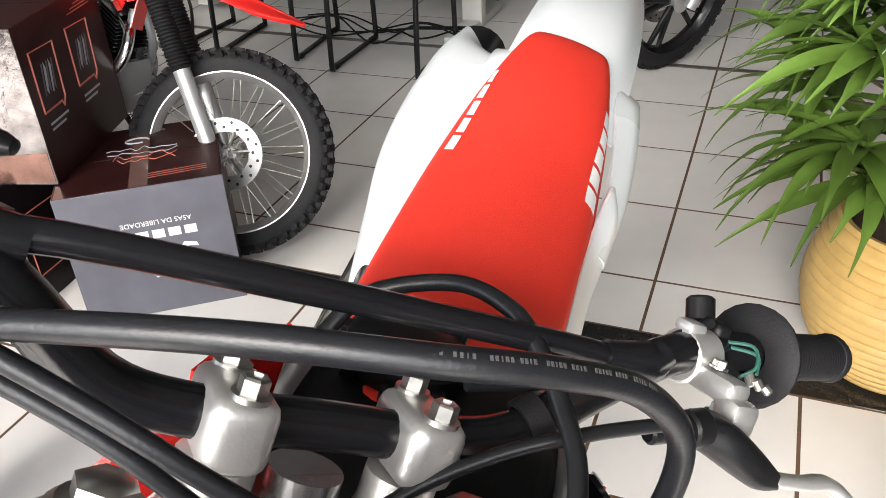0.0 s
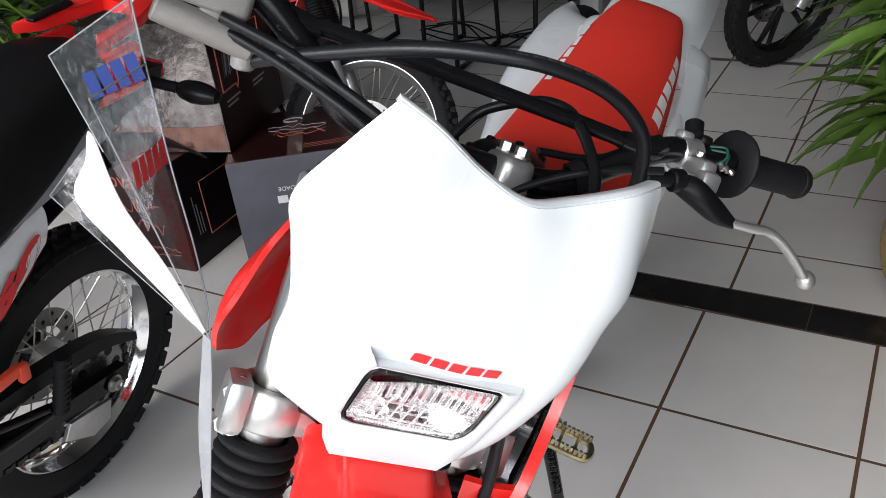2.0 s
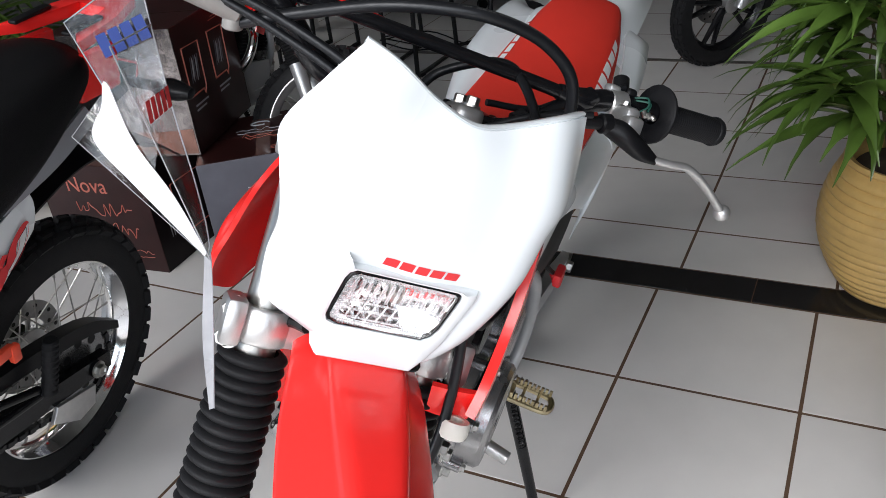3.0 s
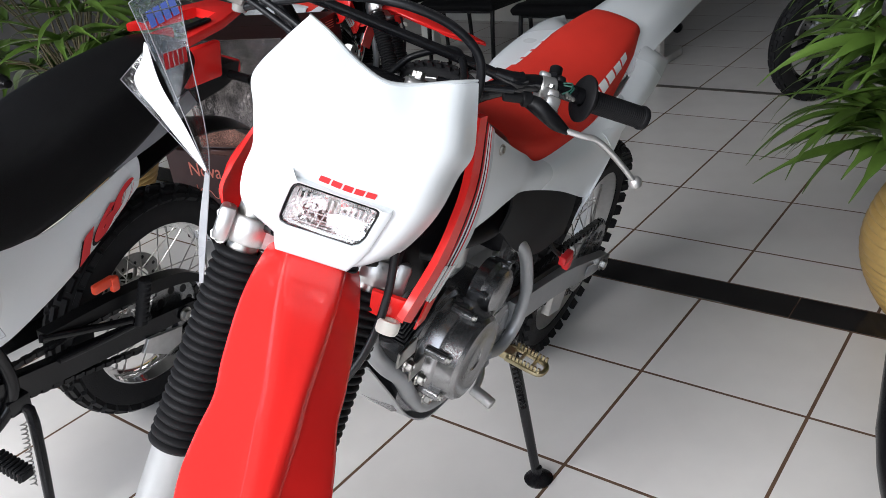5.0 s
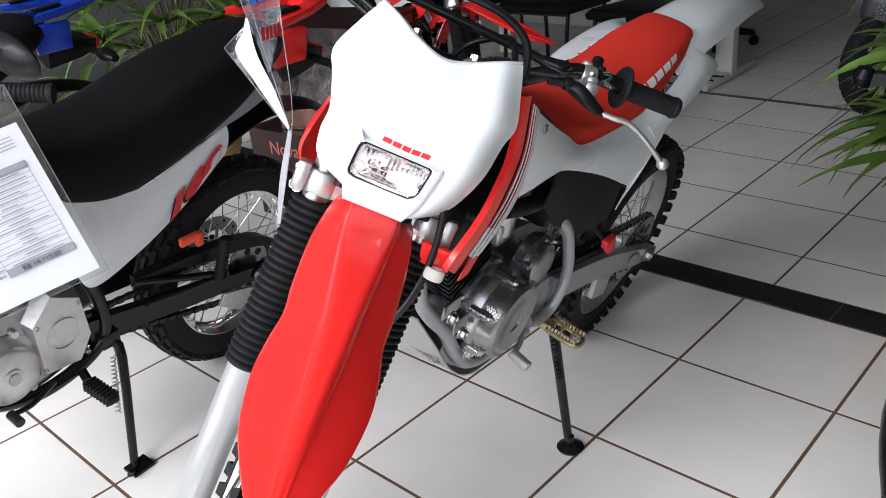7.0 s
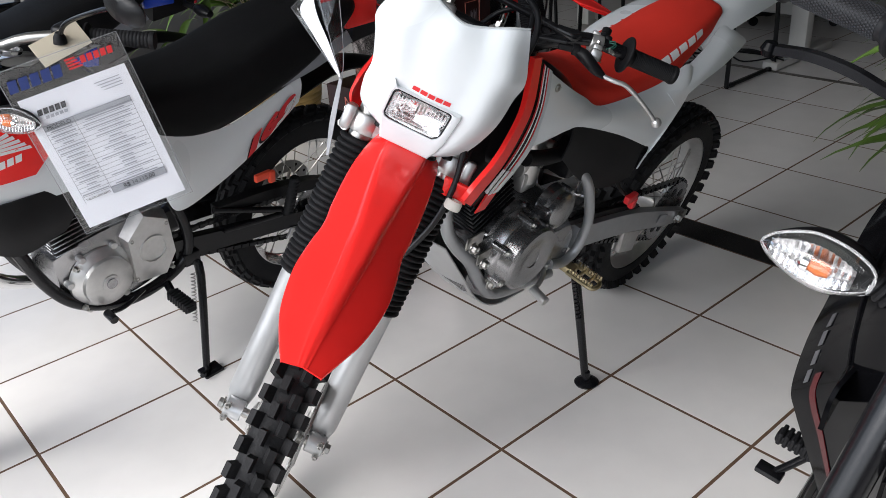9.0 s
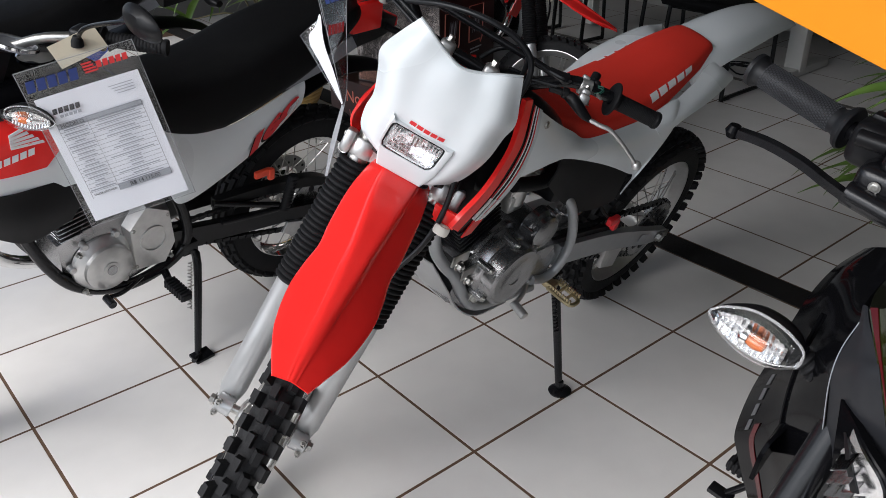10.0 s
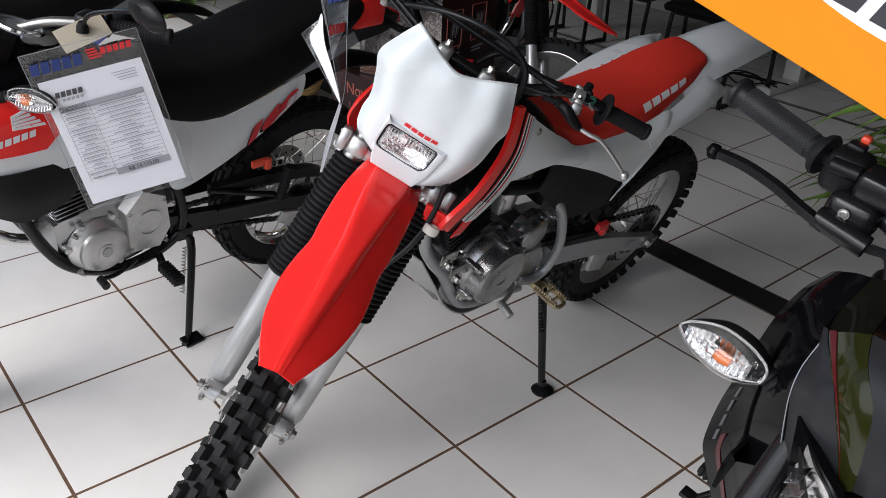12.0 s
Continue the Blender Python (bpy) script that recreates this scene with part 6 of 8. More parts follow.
            part("mirror", lathe([(0, -0.020), (0.026, -0.017), (0.038, -0.006), (0.040, 0.0), (0.037, 0.004), (0.0, 0.0045)], 28, Matrix.Translation(mirror) @ Matrix.Rotation(radians(-80), 4, "Y") @ Matrix.Diagonal((0.85, 1.5, 1.0, 1.0))), BLACK, hb, "oval black mirror housing")
            continue
        part("lever", loft([[(x + dx, y, z + dz) for dx, dz in ((-.006, -.0045), (.006, -.0045), (.006, .0045), (-.006, .0045))] for x, y, z in ((0.785, s * 0.205, 1.035), (0.795, s * 0.25, 1.030), (0.780, s * 0.31, 1.015), (0.755, s * 0.375, 1.0))], 5), BLACK_METAL, hb, "control lever", m=TM)
        part("lever_ball", lathe([(0, -0.010), (0.007, -0.007), (0.010, 0), (0.007, 0.007), (0, 0.010)], 14, Matrix.Translation((0.753, s * 0.380, 0.998))), BLACK_METAL, hb, m=TM)
        part("mirror_stalk", tube([(0.755, s * 0.20, 1.06), (0.755, s * 0.205, 1.10), (0.74, s * 0.212, 1.112), (0.69, s * 0.235, 1.122), (0.64, s * 0.26, 1.125)], 0.0048, 10, 5), BLACK_METAL, hb, "thin black mirror stalk", m=TM)
        part("mirror_boot", lathe([(0, 0), (0.013, 0), (0.012, 0.012), (0.007, 0.022), (0, 0.022)], 16, Matrix.Translation((0.755, s * 0.20, 1.062))), RUBBER, hb, m=TM)
        part("mirror", lathe([(0, -0.016), (0.03, -0.014), (0.042, -0.004), (0.044, 0.0), (0.040, 0.004), (0.0, 0.0045)], 28, Matrix.Translation((0.61, s * 0.285, 1.122)) @ Matrix.Rotation(radians(-80), 4, "Y") @ Matrix.Diagonal((0.75, 1.45, 1.0, 1.0))), BLACK, hb, "black oval mirror", m=TM)
    part("instrument", bjoin(loft([[(0.85 + a, y, 0.99 + c) for a, y, c in ((-.05, -.07, .02), (-.05, .07, .02), (.04, .06, .045), (.04, -.06, .045))], [(0.87 + a, y, 0.93 + c) for a, y, c in ((-.04, -.06, .0), (-.04, .06, .0), (.05, .05, .01), (.05, -.05, .01))]], 3)), BLACK, b, "black instrument cluster")
    part("dial", bjoin(lathe([(0.05, 0), (0.052, 0.004), (0.046, 0.008), (0.044, 0.004), (0, 0.004)], 32, Matrix.Translation((0.785, 0.045, 1.012)) @ Matrix.Rotation(radians(-20), 4, "Y"))), GREY_PLASTIC, b)
    part("dial_rim", lathe([(0.046, 0.004), (0.052, 0.004), (0.052, 0.010), (0.046, 0.010)], 32, Matrix.Translation((0.785, 0.045, 1.012)) @ Matrix.Rotation(radians(-20), 4, "Y"), close=True), CHROME, b)
    part("headlight_cowl", loft([[(0.93, y, z) for y, z in ((-.05, .80), (.05, .80), (.10, .88), (.07, .97), (-.07, .97), (-.10, .88))], [(1.00, y, z) for y, z in ((-.05, .79), (.05, .79), (.09, .87), (.06, .94), (-.06, .94), (-.09, .87))], [(1.06, y, z) for y, z in ((-.03, .80), (.03, .80), (.06, .86), (.04, .90), (-.04, .90), (-.06, .86))]], 4, 2), paint, b, "painted headlight cowl")
    part("headlight", loft([[(1.045, y, z) for y, z in ((-.035, .80), (.035, .80), (.07, .86), (.045, .90), (-.045, .90), (-.07, .86))], [(1.075, y, z) for y, z in ((-.02, .815), (.02, .815), (.045, .86), (.03, .885), (-.03, .885), (-.045, .86))]], 3), LAMP_IN, b, "clear headlight")
    return b


# the black motorcycle's own front: fairing, clear lamp, signals and bars
def black_front(b):
    DEEP_RED = mat("dark_red_print", (0.070, 0.005, 0.007), 0.18, spec=0.2)
    PALE_PRINT = mat("pale_grey_print", (0.07, 0.07, 0.075), 0.4)
    GREY_SATIN = mat("dark_grey_satin_plastic", (0.016, 0.0165, 0.019), 0.42, var=0.15, spec=0.2)
    for s in (1, -1):
        Q = lambda rows: [[(f, -s * l, u) for f, l, u in r] for r in rows]
        skin = [[(0.80, -0.078, 0.430), (0.84, -0.070, 0.487), (0.90, -0.062, 0.569), (0.95, -0.058, 0.640)],
                [(0.82, -0.149, 0.557), (0.87, -0.119, 0.628), (0.94, -0.090, 0.715), (1.00, -0.075, 0.792)],
                [(0.82, -0.183, 0.608), (0.88, -0.146, 0.688), (0.95, -0.111, 0.770), (1.01, -0.083, 0.832)],
                [(0.825, -0.198, 0.644), (0.89, -0.158, 0.736), (0.96, -0.127, 0.824), (1.02, -0.099, 0.891)],
                [(0.83, -0.203, 0.719), (0.90, -0.167, 0.804), (0.97, -0.137, 0.880), (1.02, -0.114, 0.939)],
                [(0.84, -0.199, 0.791), (0.90, -0.172, 0.857), (0.97, -0.142, 0.926), (1.01, -0.120, 0.969)],
                [(0.85, -0.195, 0.863), (0.90, -0.171, 0.912), (0.96, -0.143, 0.962), (1.00, -0.120, 0.998)],
                [(0.85, -0.191, 0.912), (0.90, -0.170, 0.954), (0.94, -0.147, 0.986), (0.97, -0.126, 1.006)],
                [(0.85, -0.181, 0.956), (0.89, -0.165, 0.987), (0.92, -0.144, 1.010), (0.94, -0.124, 1.023)],
                [(0.84, -0.165, 0.987), (0.87, -0.154, 1.009), (0.89, -0.136, 1.028), (0.91, -0.120, 1.043)]]
        part("fairing", patch(Q(skin), 0.005, 5, 5), BLACK_GLOSS, b, "black gloss fairing side")

        def on_skin(r, c, out=0.004):
            r0, c0 = min(int(r), 8), min(int(c), 2)
            p = [mixv(Vector(skin[r0 + k][c0]), Vector(skin[r0 + k][c0 + 1]), c - c0) for k in (0, 1)]
            return tuple(mixv(p[0], p[1], r - r0) + Vector((0.55, -0.75, 0.35)).normalized() * out)

        part("fairing_stripe", patch(Q([[on_skin(r, 0.55 + 0.16 * w - 0.02 * r + (0.14 if r > 3 else 0)) for w in (0, 1)] for r in (0.7, 1.4, 2.0, 2.6, 3.1)]), 0.0008, 4, 2), DEEP_RED, b, "dark red printed stripe")
        for k in range(4):
            part("fairing_print", patch(Q([[on_skin(2.95 + 0.40 * k + 0.30 * e, 0.34 + 0.12 * w + 0.07 * k + 0.05 * e) for w in (0, 1)] for e in (0, 1)]), 0.0008, 3, 2), PALE_PRINT, b, "grey printed bar")
        part("fairing_crease", tube(Q([[on_skin(r, 1.62 - 0.03 * r, 0.0045) for r in (2.6, 3.2, 4.2, 5.2, 6.2)]])[0], 0.0022, 8, 4), BLACK_GLOSS, b, "raised edge along the fairing")
        part("fairing_liner", patch(Q([[(0.66, -0.060, 0.42), (0.88, -0.030, 0.50)], [(0.68, -0.130, 0.60), (0.95, -0.050, 0.68)], [(0.74, -0.160, 0.82), (0.97, -0.08, 0.86)]]), 0.004, 4, 3), BLACK, b, "black inner fairing")
        part("cowl_side", patch(Q([[(1.005, -0.068, 0.800), (1.045, -0.045, 0.850), (1.07, -0.028, 0.900)],
                                   [(1.010, -0.083, 0.832), (1.050, -0.058, 0.887), (1.070, -0.037, 0.931)],
                                   [(1.020, -0.114, 0.939), (1.050, -0.094, 0.973), (1.060, -0.075, 0.990)],
                                   [(1.010, -0.120, 0.969), (1.030, -0.105, 0.991), (1.040, -0.092, 1.004)],
                                   [(1.000, -0.120, 0.998), (1.008, -0.117, 1.007), (1.010, -0.113, 1.011)],
                                   [(0.990, -0.126, 1.013), (0.992, -0.124, 1.014), (0.995, -0.121, 1.015)]]), 0.005, 5, 5), GREY_SATIN, b, "dark grey satin headlight cowl side")
        part("cowl_edge", tube(Q([[(1.013, -0.086, 0.833), (1.023, -0.102, 0.891), (1.023, -0.117, 0.940), (1.013, -0.123, 0.971), (1.002, -0.122, 1.001)]])[0], 0.0006, 6, 5), GREY_PLASTIC, b, "pale edge line of the cowl")
        D = [(1.070, -0.030, 0.915), (1.070, -0.050, 0.955), (1.060, -0.075, 0.990), (1.035, -0.098, 1.008), (1.000, -0.119, 1.017), (0.965, -0.124, 1.019), (0.910, -0.120, 1.043)]
        E = [(1.080, -0.022, 0.935), (1.085, -0.032, 0.978), (1.075, -0.047, 1.018), (1.050, -0.072, 1.039), (1.020, -0.085, 1.051), (0.975, -0.086, 1.053), (0.920, -0.080, 1.062)]
        part("red_wedge", patch(Q([[tuple(Vector(d) + Vector((0.003, -0.001, 0.004))), tuple(mixv(Vector(d), Vector(e), w) + Vector((0.003, -0.001, 0.004)))] for d, e, w in zip(D[:5], E[:5], (0.02, 0.03, 0.04, 0.11, 0.17))]), 0.001, 4, 2), DEEP_RED, b, "thin red trim wedge")
        mids = [[d, tuple((Vector(d) + Vector(e)) / 2 + Vector((0.003, 0, 0.003))), e] for d, e in zip(D, E)]
        part("tinted_screen", patch(Q(mids[:5]), 0.004, 5, 4), OLIVE, b, "screen panel with an olive reflection in its colour")
        part("smoked_screen", patch(Q(mids[4:]), 0.004, 5, 4), SMOKED, b, "dark smoked screen top")
        part("cowl_middle", patch(Q([[e, (e[0] + 0.010, e[1] * 0.5, e[2] + 0.010), (e[0] + 0.013, 0.0, e[2] + 0.014)] for e in E[:5]]), 0.004, 5, 4), GREY_SATIN, b, "dark grey satin meter cowl")
        part("meter_hood", patch(Q([[e, (e[0] + 0.004, e[1] * 0.5, e[2] + 0.006), (e[0] + 0.006, 0.0, e[2] + 0.008)] for e in E[4:]]), 0.004, 5, 4), BLACK_GLOSS, b, "black meter hood")
        part("lamp_frame", patch(Q([[(1.040, -0.0960, 0.942), (1.042, -0.0945, 0.944)], [(1.058, -0.080, 0.905), (1.081, -0.054, 0.940)], [(1.060, -0.064, 0.852), (1.097, -0.020, 0.925)], [(1.050, -0.066, 0.770), (1.098, -0.006, 0.860)]]), 0.008, 4, 3), BLACK_GLOSS, b, "black lamp surround")
        lamp = part("headlight", patch(Q([[(1.051, -0.0850, 0.938), (1.0515, -0.0845, 0.9385)], [(1.063, -0.076, 0.903), (1.083, -0.061, 0.936)], [(1.066, -0.064, 0.862), (1.098, -0.030, 0.922)], [(1.060, -0.060, 0.800), (1.102, -0.012, 0.880)]]), 0.003, 4, 3), SIGNAL_IN, b, "clear triangular headlight with a mirror reflector")
        for k in range(6):
            lo, hi = Vector((1.068 - 0.002 * k, -0.074 + 0.003 * k, 0.905 - 0.018 * k)), Vector((1.086 + 0.002 * k, -0.060 + 0.008 * k, 0.934 - 0.011 * k))
            down = Vector((0.010, -0.001, -0.016))
            part("reflector_facet", patch(Q([[tuple(mixv(lo, hi, w)) for w in (0.06, 0.5, 0.94)], [tuple(mixv(lo, hi, w) + down) for w in (0.10, 0.5, 0.90)]]), 0.001, 1, 1), SIGNAL_IN if k % 2 else LAMP_IN, lamp, "", None, 5)
        part("headlight_blade", patch(Q([[(1.058, -0.083, 0.926), (1.060, -0.081, 0.928)], [(1.080, -0.068, 0.915), (1.084, -0.064, 0.920)], [(1.092, -0.050, 0.895), (1.098, -0.044, 0.902)]]), 0.002, 3, 1), BLACK, lamp, "dark divider in the lamp")
        clear_signal(b, s, 0.040, -0.011, 0.003, 0.0, 1.06)
    hb = part("handlebar", tube([(0.715, -0.40, 1.081), (0.745, -0.27, 1.072), (0.79, -0.16, 1.055), (0.83, -0.05, 1.03), (0.83, 0.05, 1.03), (0.79, 0.16, 1.055), (0.745, 0.27, 1.072), (0.715, 0.40, 1.081)], 0.011, 14, 5), BLACK_METAL, b, "bent black handlebar")
    KNURL = mat("dark_grey_rubber", (0.008, 0.0085, 0.010), 0.5, var=0.2, spec=0.35)
    # dots in a lighter grey than the grip, so the knurl pattern shows
    KNURL_DOT = mat("lighter_grey_rubber", (0.040, 0.041, 0.045), 0.6, var=0.2, spec=0.2)
    for s in (1, -1):
        g0, g1 = Vector((0.751, s * 0.252, 1.071)), Vector((0.718, s * 0.396, 1.081))
        h = (g1 - g0).length
        g = part("grip", lathe([(0.0112, 0), (0.026, 0), (0.028, 0.003), (0.026, 0.008), (0.019, 0.013), (0.0165, 0.018), (0.0165, h - 0.014), (0.0185, h - 0.010), (0.0215, h - 0.007), (0.0215, h - 0.001), (0.018, h), (0, h)], 28, along(g0, g1)), KNURL, hb, "dark grey knurled rubber grip")
        mm, dots = along(g0, g1), []
        for i in range(32):
            for j in range(26):
                a = 2 * math.pi * (j + 0.5 * (i % 2)) / 26
                dots.append(block(0, 0, 0, 0.0012, 0.0021, 0.0022, 0, m=mm @ Matrix.Rotation(a, 4, "Z") @ Matrix.Translation((0.0168, 0, 0.024 + (h - 0.042) * i / 32))))
        tagged(part("grip_knurl", bjoin(*dots), KNURL_DOT, g), kind="stuff")
        part("switch_box", bjoin(block(0.765, s * 0.220, 1.072, 0.050, 0.050, 0.055, 0.014, 3), rod((0.79, s * 0.20, 1.085), (0.79, s * 0.236, 1.082), 0.010, 14), block(0.755, s * 0.225, 1.100, 0.020, 0.022, 0.010, 0.004)), BLACK, hb, "black switch housing")
        part("start_button", block(0.742, s * 0.222, 1.108, 0.014, 0.012, 0.010, 0.004), ORANGE_TAG, hb, "red switch button")
        part("master_cylinder", bjoin(block(0.80, s * 0.186, 1.045, 0.050, 0.060, 0.050, 0.014, 3), rod((0.83, s * 0.215, 1.035), (0.83, s * 0.15, 1.03), 0.014, 16), block(0.795, s * 0.17, 1.085, 0.05, 0.055, 0.035, 0.008, 3)), BLACK_METAL, hb, "black brake master cylinder")
        part("housing_screw", bolt((0.828, s * 0.19, 1.052), (1, 0, 0), 0.005, 0.003), STEEL, hb)
        part("lever", loft([[(x + dx, s * y, z + dz) for dx, dz in ((-.007, -.005), (.007, -.005), (.007, .005), (-.007, .005))] for x, y, z in ((0.835, 0.200, 1.030), (0.840, 0.235, 1.040), (0.835, 0.27, 1.046), (0.822, 0.315, 1.044), (0.804, 0.358, 1.033))], 6), BLACK_METAL, hb, "long black brake lever")
        part("lever_ball", lathe([(0, -0.0105), (0.007, -0.008), (0.0105, 0), (0.007, 0.008), (0, 0.0105)], 18, Matrix.Translation((0.800, s * 0.366, 1.030))), BLACK_GLOSS, hb)
        part("brake_hose", tube([(0.83, s * 0.15, 1.03), (0.87, s * 0.12, 1.05), (0.90, s * 0.10, 1.01), (0.92, s * 0.08, 0.93)], 0.0055, 8, 5), RUBBER, hb)
    part("instrument", loft([[(0.86, y, z) for y, z in ((-.07, .99), (.07, .99), (.07, 1.05), (-.07, 1.05))], [(0.92, y, z) for y, z in ((-.075, .97), (.075, .97), (.06, 1.04), (-.06, 1.04))], [(0.99, y, z) for y, z in ((-.06, .94), (.06, .94), (.05, 1.0), (-.05, 1.0))]], 3), BLACK, b, "black instrument cluster")
    part("brake_pedal", bjoin(tube([(0.35, -0.13, 0.25), (0.42, -0.19, 0.18), (0.45, -0.215, 0.155)], 0.008, 10, 4), block(0.455, -0.222, 0.155, 0.03, 0.05, 0.012, 0.003)), BLACK_METAL, b, "black rear brake pedal")


HEAD = -81.95
B2 = Matrix.Translation((-0.70, 0.10, 0)) @ pose(0, 0, 0, 0, 0, HEAD) @ pose(0, 0, 0, -12)
bike2 = street_bike(B2, "white and red trail motorcycle with a black seat on its stand", WHITE, RED, tank=BLACK_GLOSS, stand=(-0.42, -0.342, 0), turn=25, mirror=(0.705, 0.425, 1.190))
for mt, dx, dy, dz in ((BLACK, 0.006, -0.0011, -0.007), (INK_RED, 0, 0, 0)):
    lettering("model_figure" if mt is INK_RED else "figure_shadow", "160", 0.052, frame_of((0.185 + dx, 0.1415 + dy, 0.672 + dz), (-0.87, -0.05, 0.48), (0.25, 0.02, 1.0)) @ Matrix.Diagonal((2.5, 0.9, 1, 1)), mt, bike2, label="red italic model figure" if mt is INK_RED else "", shear=0.45, bold=0.0035)
part("start_tag", bjoin(block(0.205, 0.145, 0.545, 0.055, 0.014, 0.022, 0.004, 2, Matrix.Rotation(0.0, 4, "Y")), block(0.178, 0.148, 0.535, 0.02, 0.014, 0.036, 0.004)), ORANGE_TAG, bike2, "orange plastic transport clip")
part("chain_tensioner", plate([(0.02, 0.0), (0.13, 0.03), (0.15, 0.0), (0.08, -0.05), (0.03, -0.045)], 0.01, 0.002, Matrix.Translation((-0.05, 0.112, 0.275)) @ Matrix.Rotation(radians(90), 4, "X")), ALU, bike2, "bright chain adjuster plate")
part("wing_mark", bjoin(*[patch([[(0.80 + 0.010 * k, 0.1535, 0.845 + 0.010 * k), (0.797 + 0.010 * k, 0.154, 0.838 + 0.010 * k)], [(0.87, 0.1585, 0.850 + 0.007 * k), (0.87, 0.1585, 0.844 + 0.007 * k)]], 0.002, 3, 2) for k in range(5)]), INK_WHITE, bike2, "white wing-like bars of a badge")
part("word_mark", bars(5, 0.014, 0.016, 0.004), INK_WHITE, bike2, "white bars of a word mark", frame_of((0.865, 0.1595, 0.822), (-1, -0.05, 0.1), (0.1, 0.0, 1)))

# black naked motorcycle beside the camera
B3 = Matrix.Translation((1.095, 0.62, 0)) @ pose(0, 0, 0, 0, 0, HEAD) @ pose(0, 0, 0, -12) @ Matrix.Scale(0.988, 4)
bike3 = street_bike(B3, "black street motorcycle with clear turn signals and cast wheels", BLACK_GLOSS, BLACK_GLOSS, cast=True, naked=True)
black_front(bike3)

# red motorcycle in the back, parked across
B4 = Matrix.Translation((-1.89, 1.73, 0)) @ pose(0, 0, 0, 0, 0, -18) @ pose(0, 0, 0, -8) @ Matrix.Scale(0.85, 4)
dirt_bike(B4, steering(26.7, 40, 1.146, 0, 0.866), "smaller white and red off-road motorcycle parked across behind the cartons", disc_side=-1)

B5 = Matrix.Translation((-1.60, -0.10, 0)) @ pose(0, 0, 0, 0, 0, HEAD - 2) @ pose(0, 0, 0, -11)
street_bike(B5, "blue trail motorcycle with a dark seat in the next row", BLUE, BLUE, tank=BLACK)
B6 = Matrix.Translation((0.95, 4.20, 0)) @ pose(0, 0, 0, 0, 0, -126) @ pose(0, 0, 0, -10)
street_bike(B6, "black and red street motorcycle standing behind the border strip", RED, RED, cast=True, tank=BLACK_GLOSS)


# ---------------------------------------------------------------- price sheets
def price_sheet(name, m, rows_n, label, w=0.205, h=0.30):
    """x to the right, y up, the printed face towards z."""
    t = thing(name, m, label, "price sheet")
    part("film_back", patch([[(-w / 2 - 0.012, h / 2 + 0.062, -0.002), (0, h / 2 + 0.066, -0.004), (w / 2 + 0.012, h / 2 + 0.062, -0.002)], [(-w / 2 - 0.012, 0, -0.003), (0, 0, -0.007), (w / 2 + 0.012, 0, -0.003)], [(-w / 2 - 0.012, -h / 2 - 0.010, -0.002), (0, -h / 2 - 0.010, -0.003), (w / 2 + 0.012, -h / 2 - 0.010, -0.002)]], 0.0006, 4, 4), FILM, t)
    part("paper", patch([[(-w / 2, h / 2, 0), (0, h / 2, -0.001), (w / 2, h / 2, 0)], [(-w / 2, 0, -0.001), (0, 0, -0.004), (w / 2, 0, -0.001)], [(-w / 2, -h / 2, 0), (0, -h / 2, -0.001), (w / 2, -h / 2, 0)]], 0.0006, 4, 4), PAPER, t, "white printed paper")

    def ink(x0, x1, y0, y1, mt, z=0.0016):
        b = bmesh.new()
        b.faces.new([b.verts.new((x, y, z)) for x, y in ((x0, y0), (x1, y0), (x1, y1), (x0, y1))])
        return part("print", b, mt, t)

    L, R, top = -w / 2 + 0.018, w / 2 - 0.018, h / 2 - 0.062
    step = 0.0098
    bot = top - step * rows_n
    mid = L + (R - L) * 0.34
    ink(L, R, top - step * 1.3, top, INK_GREY, 0.0012)
    ink(mid, R, bot - step * 1.6, bot, INK_GREY, 0.0012)
    y = top
    for k in range(rows_n + 1):
        ink(L, R, y - 0.0003, y + 0.0003, INK)
        y = top - step * (k + 1)
    for x in (L, mid, R):
        ink(x - 0.0003, x + 0.0003, bot - step * 1.6, top, INK)
    rnd = random.Random(5)
    for k in range(1, rows_n):
        y = top - step * (k + 0.62)
        a, c = rnd.uniform(0.010, 0.028), rnd.uniform(0.008, 0.05)
        ink((L + mid) / 2 - a, (L + mid) / 2 + a, y - 0.0014, y + 0.0014, INK_GREY)
        ink((mid + R) / 2 - c, (mid + R) / 2 + c, y - 0.0012, y + 0.0012, INK_GREY)
    for k in range(4):
        ink(R - 0.05 + 0.004 * k, R, h / 2 - 0.018 - 0.006 * k, h / 2 - 0.0165 - 0.006 * k, INK_GREY)
    lettering("title", "MODELO", 0.0115, Matrix.Translation(((L + mid) / 2, top - step * 0.66, 0.0018)), INK, t)
    lettering("price", "R$ 14.115,00", 0.0125, Matrix.Translation(((mid + R) / 2, bot - step * 0.85, 0.0018)), INK, t)
    lettering("price_note", "VALOR UNITARIO", 0.0062, Matrix.Translation(((L + mid) / 2, bot - step * 0.8, 0.0018)), INK, t)
    part("dealer_mark", bars(5, 0.009, 0.012, 0.0025, 0.2), INK, t, "black bars of a dealer mark", Matrix.Translation((L + 0.032, h / 2 - 0.034, 0.0018)))
    part("dealer_mark", bars(5, 0.007, 0.006, 0.002, 0.2), INK_GREY, t, "", Matrix.Translation((L + 0.036, h / 2 - 0.047, 0.0018)))
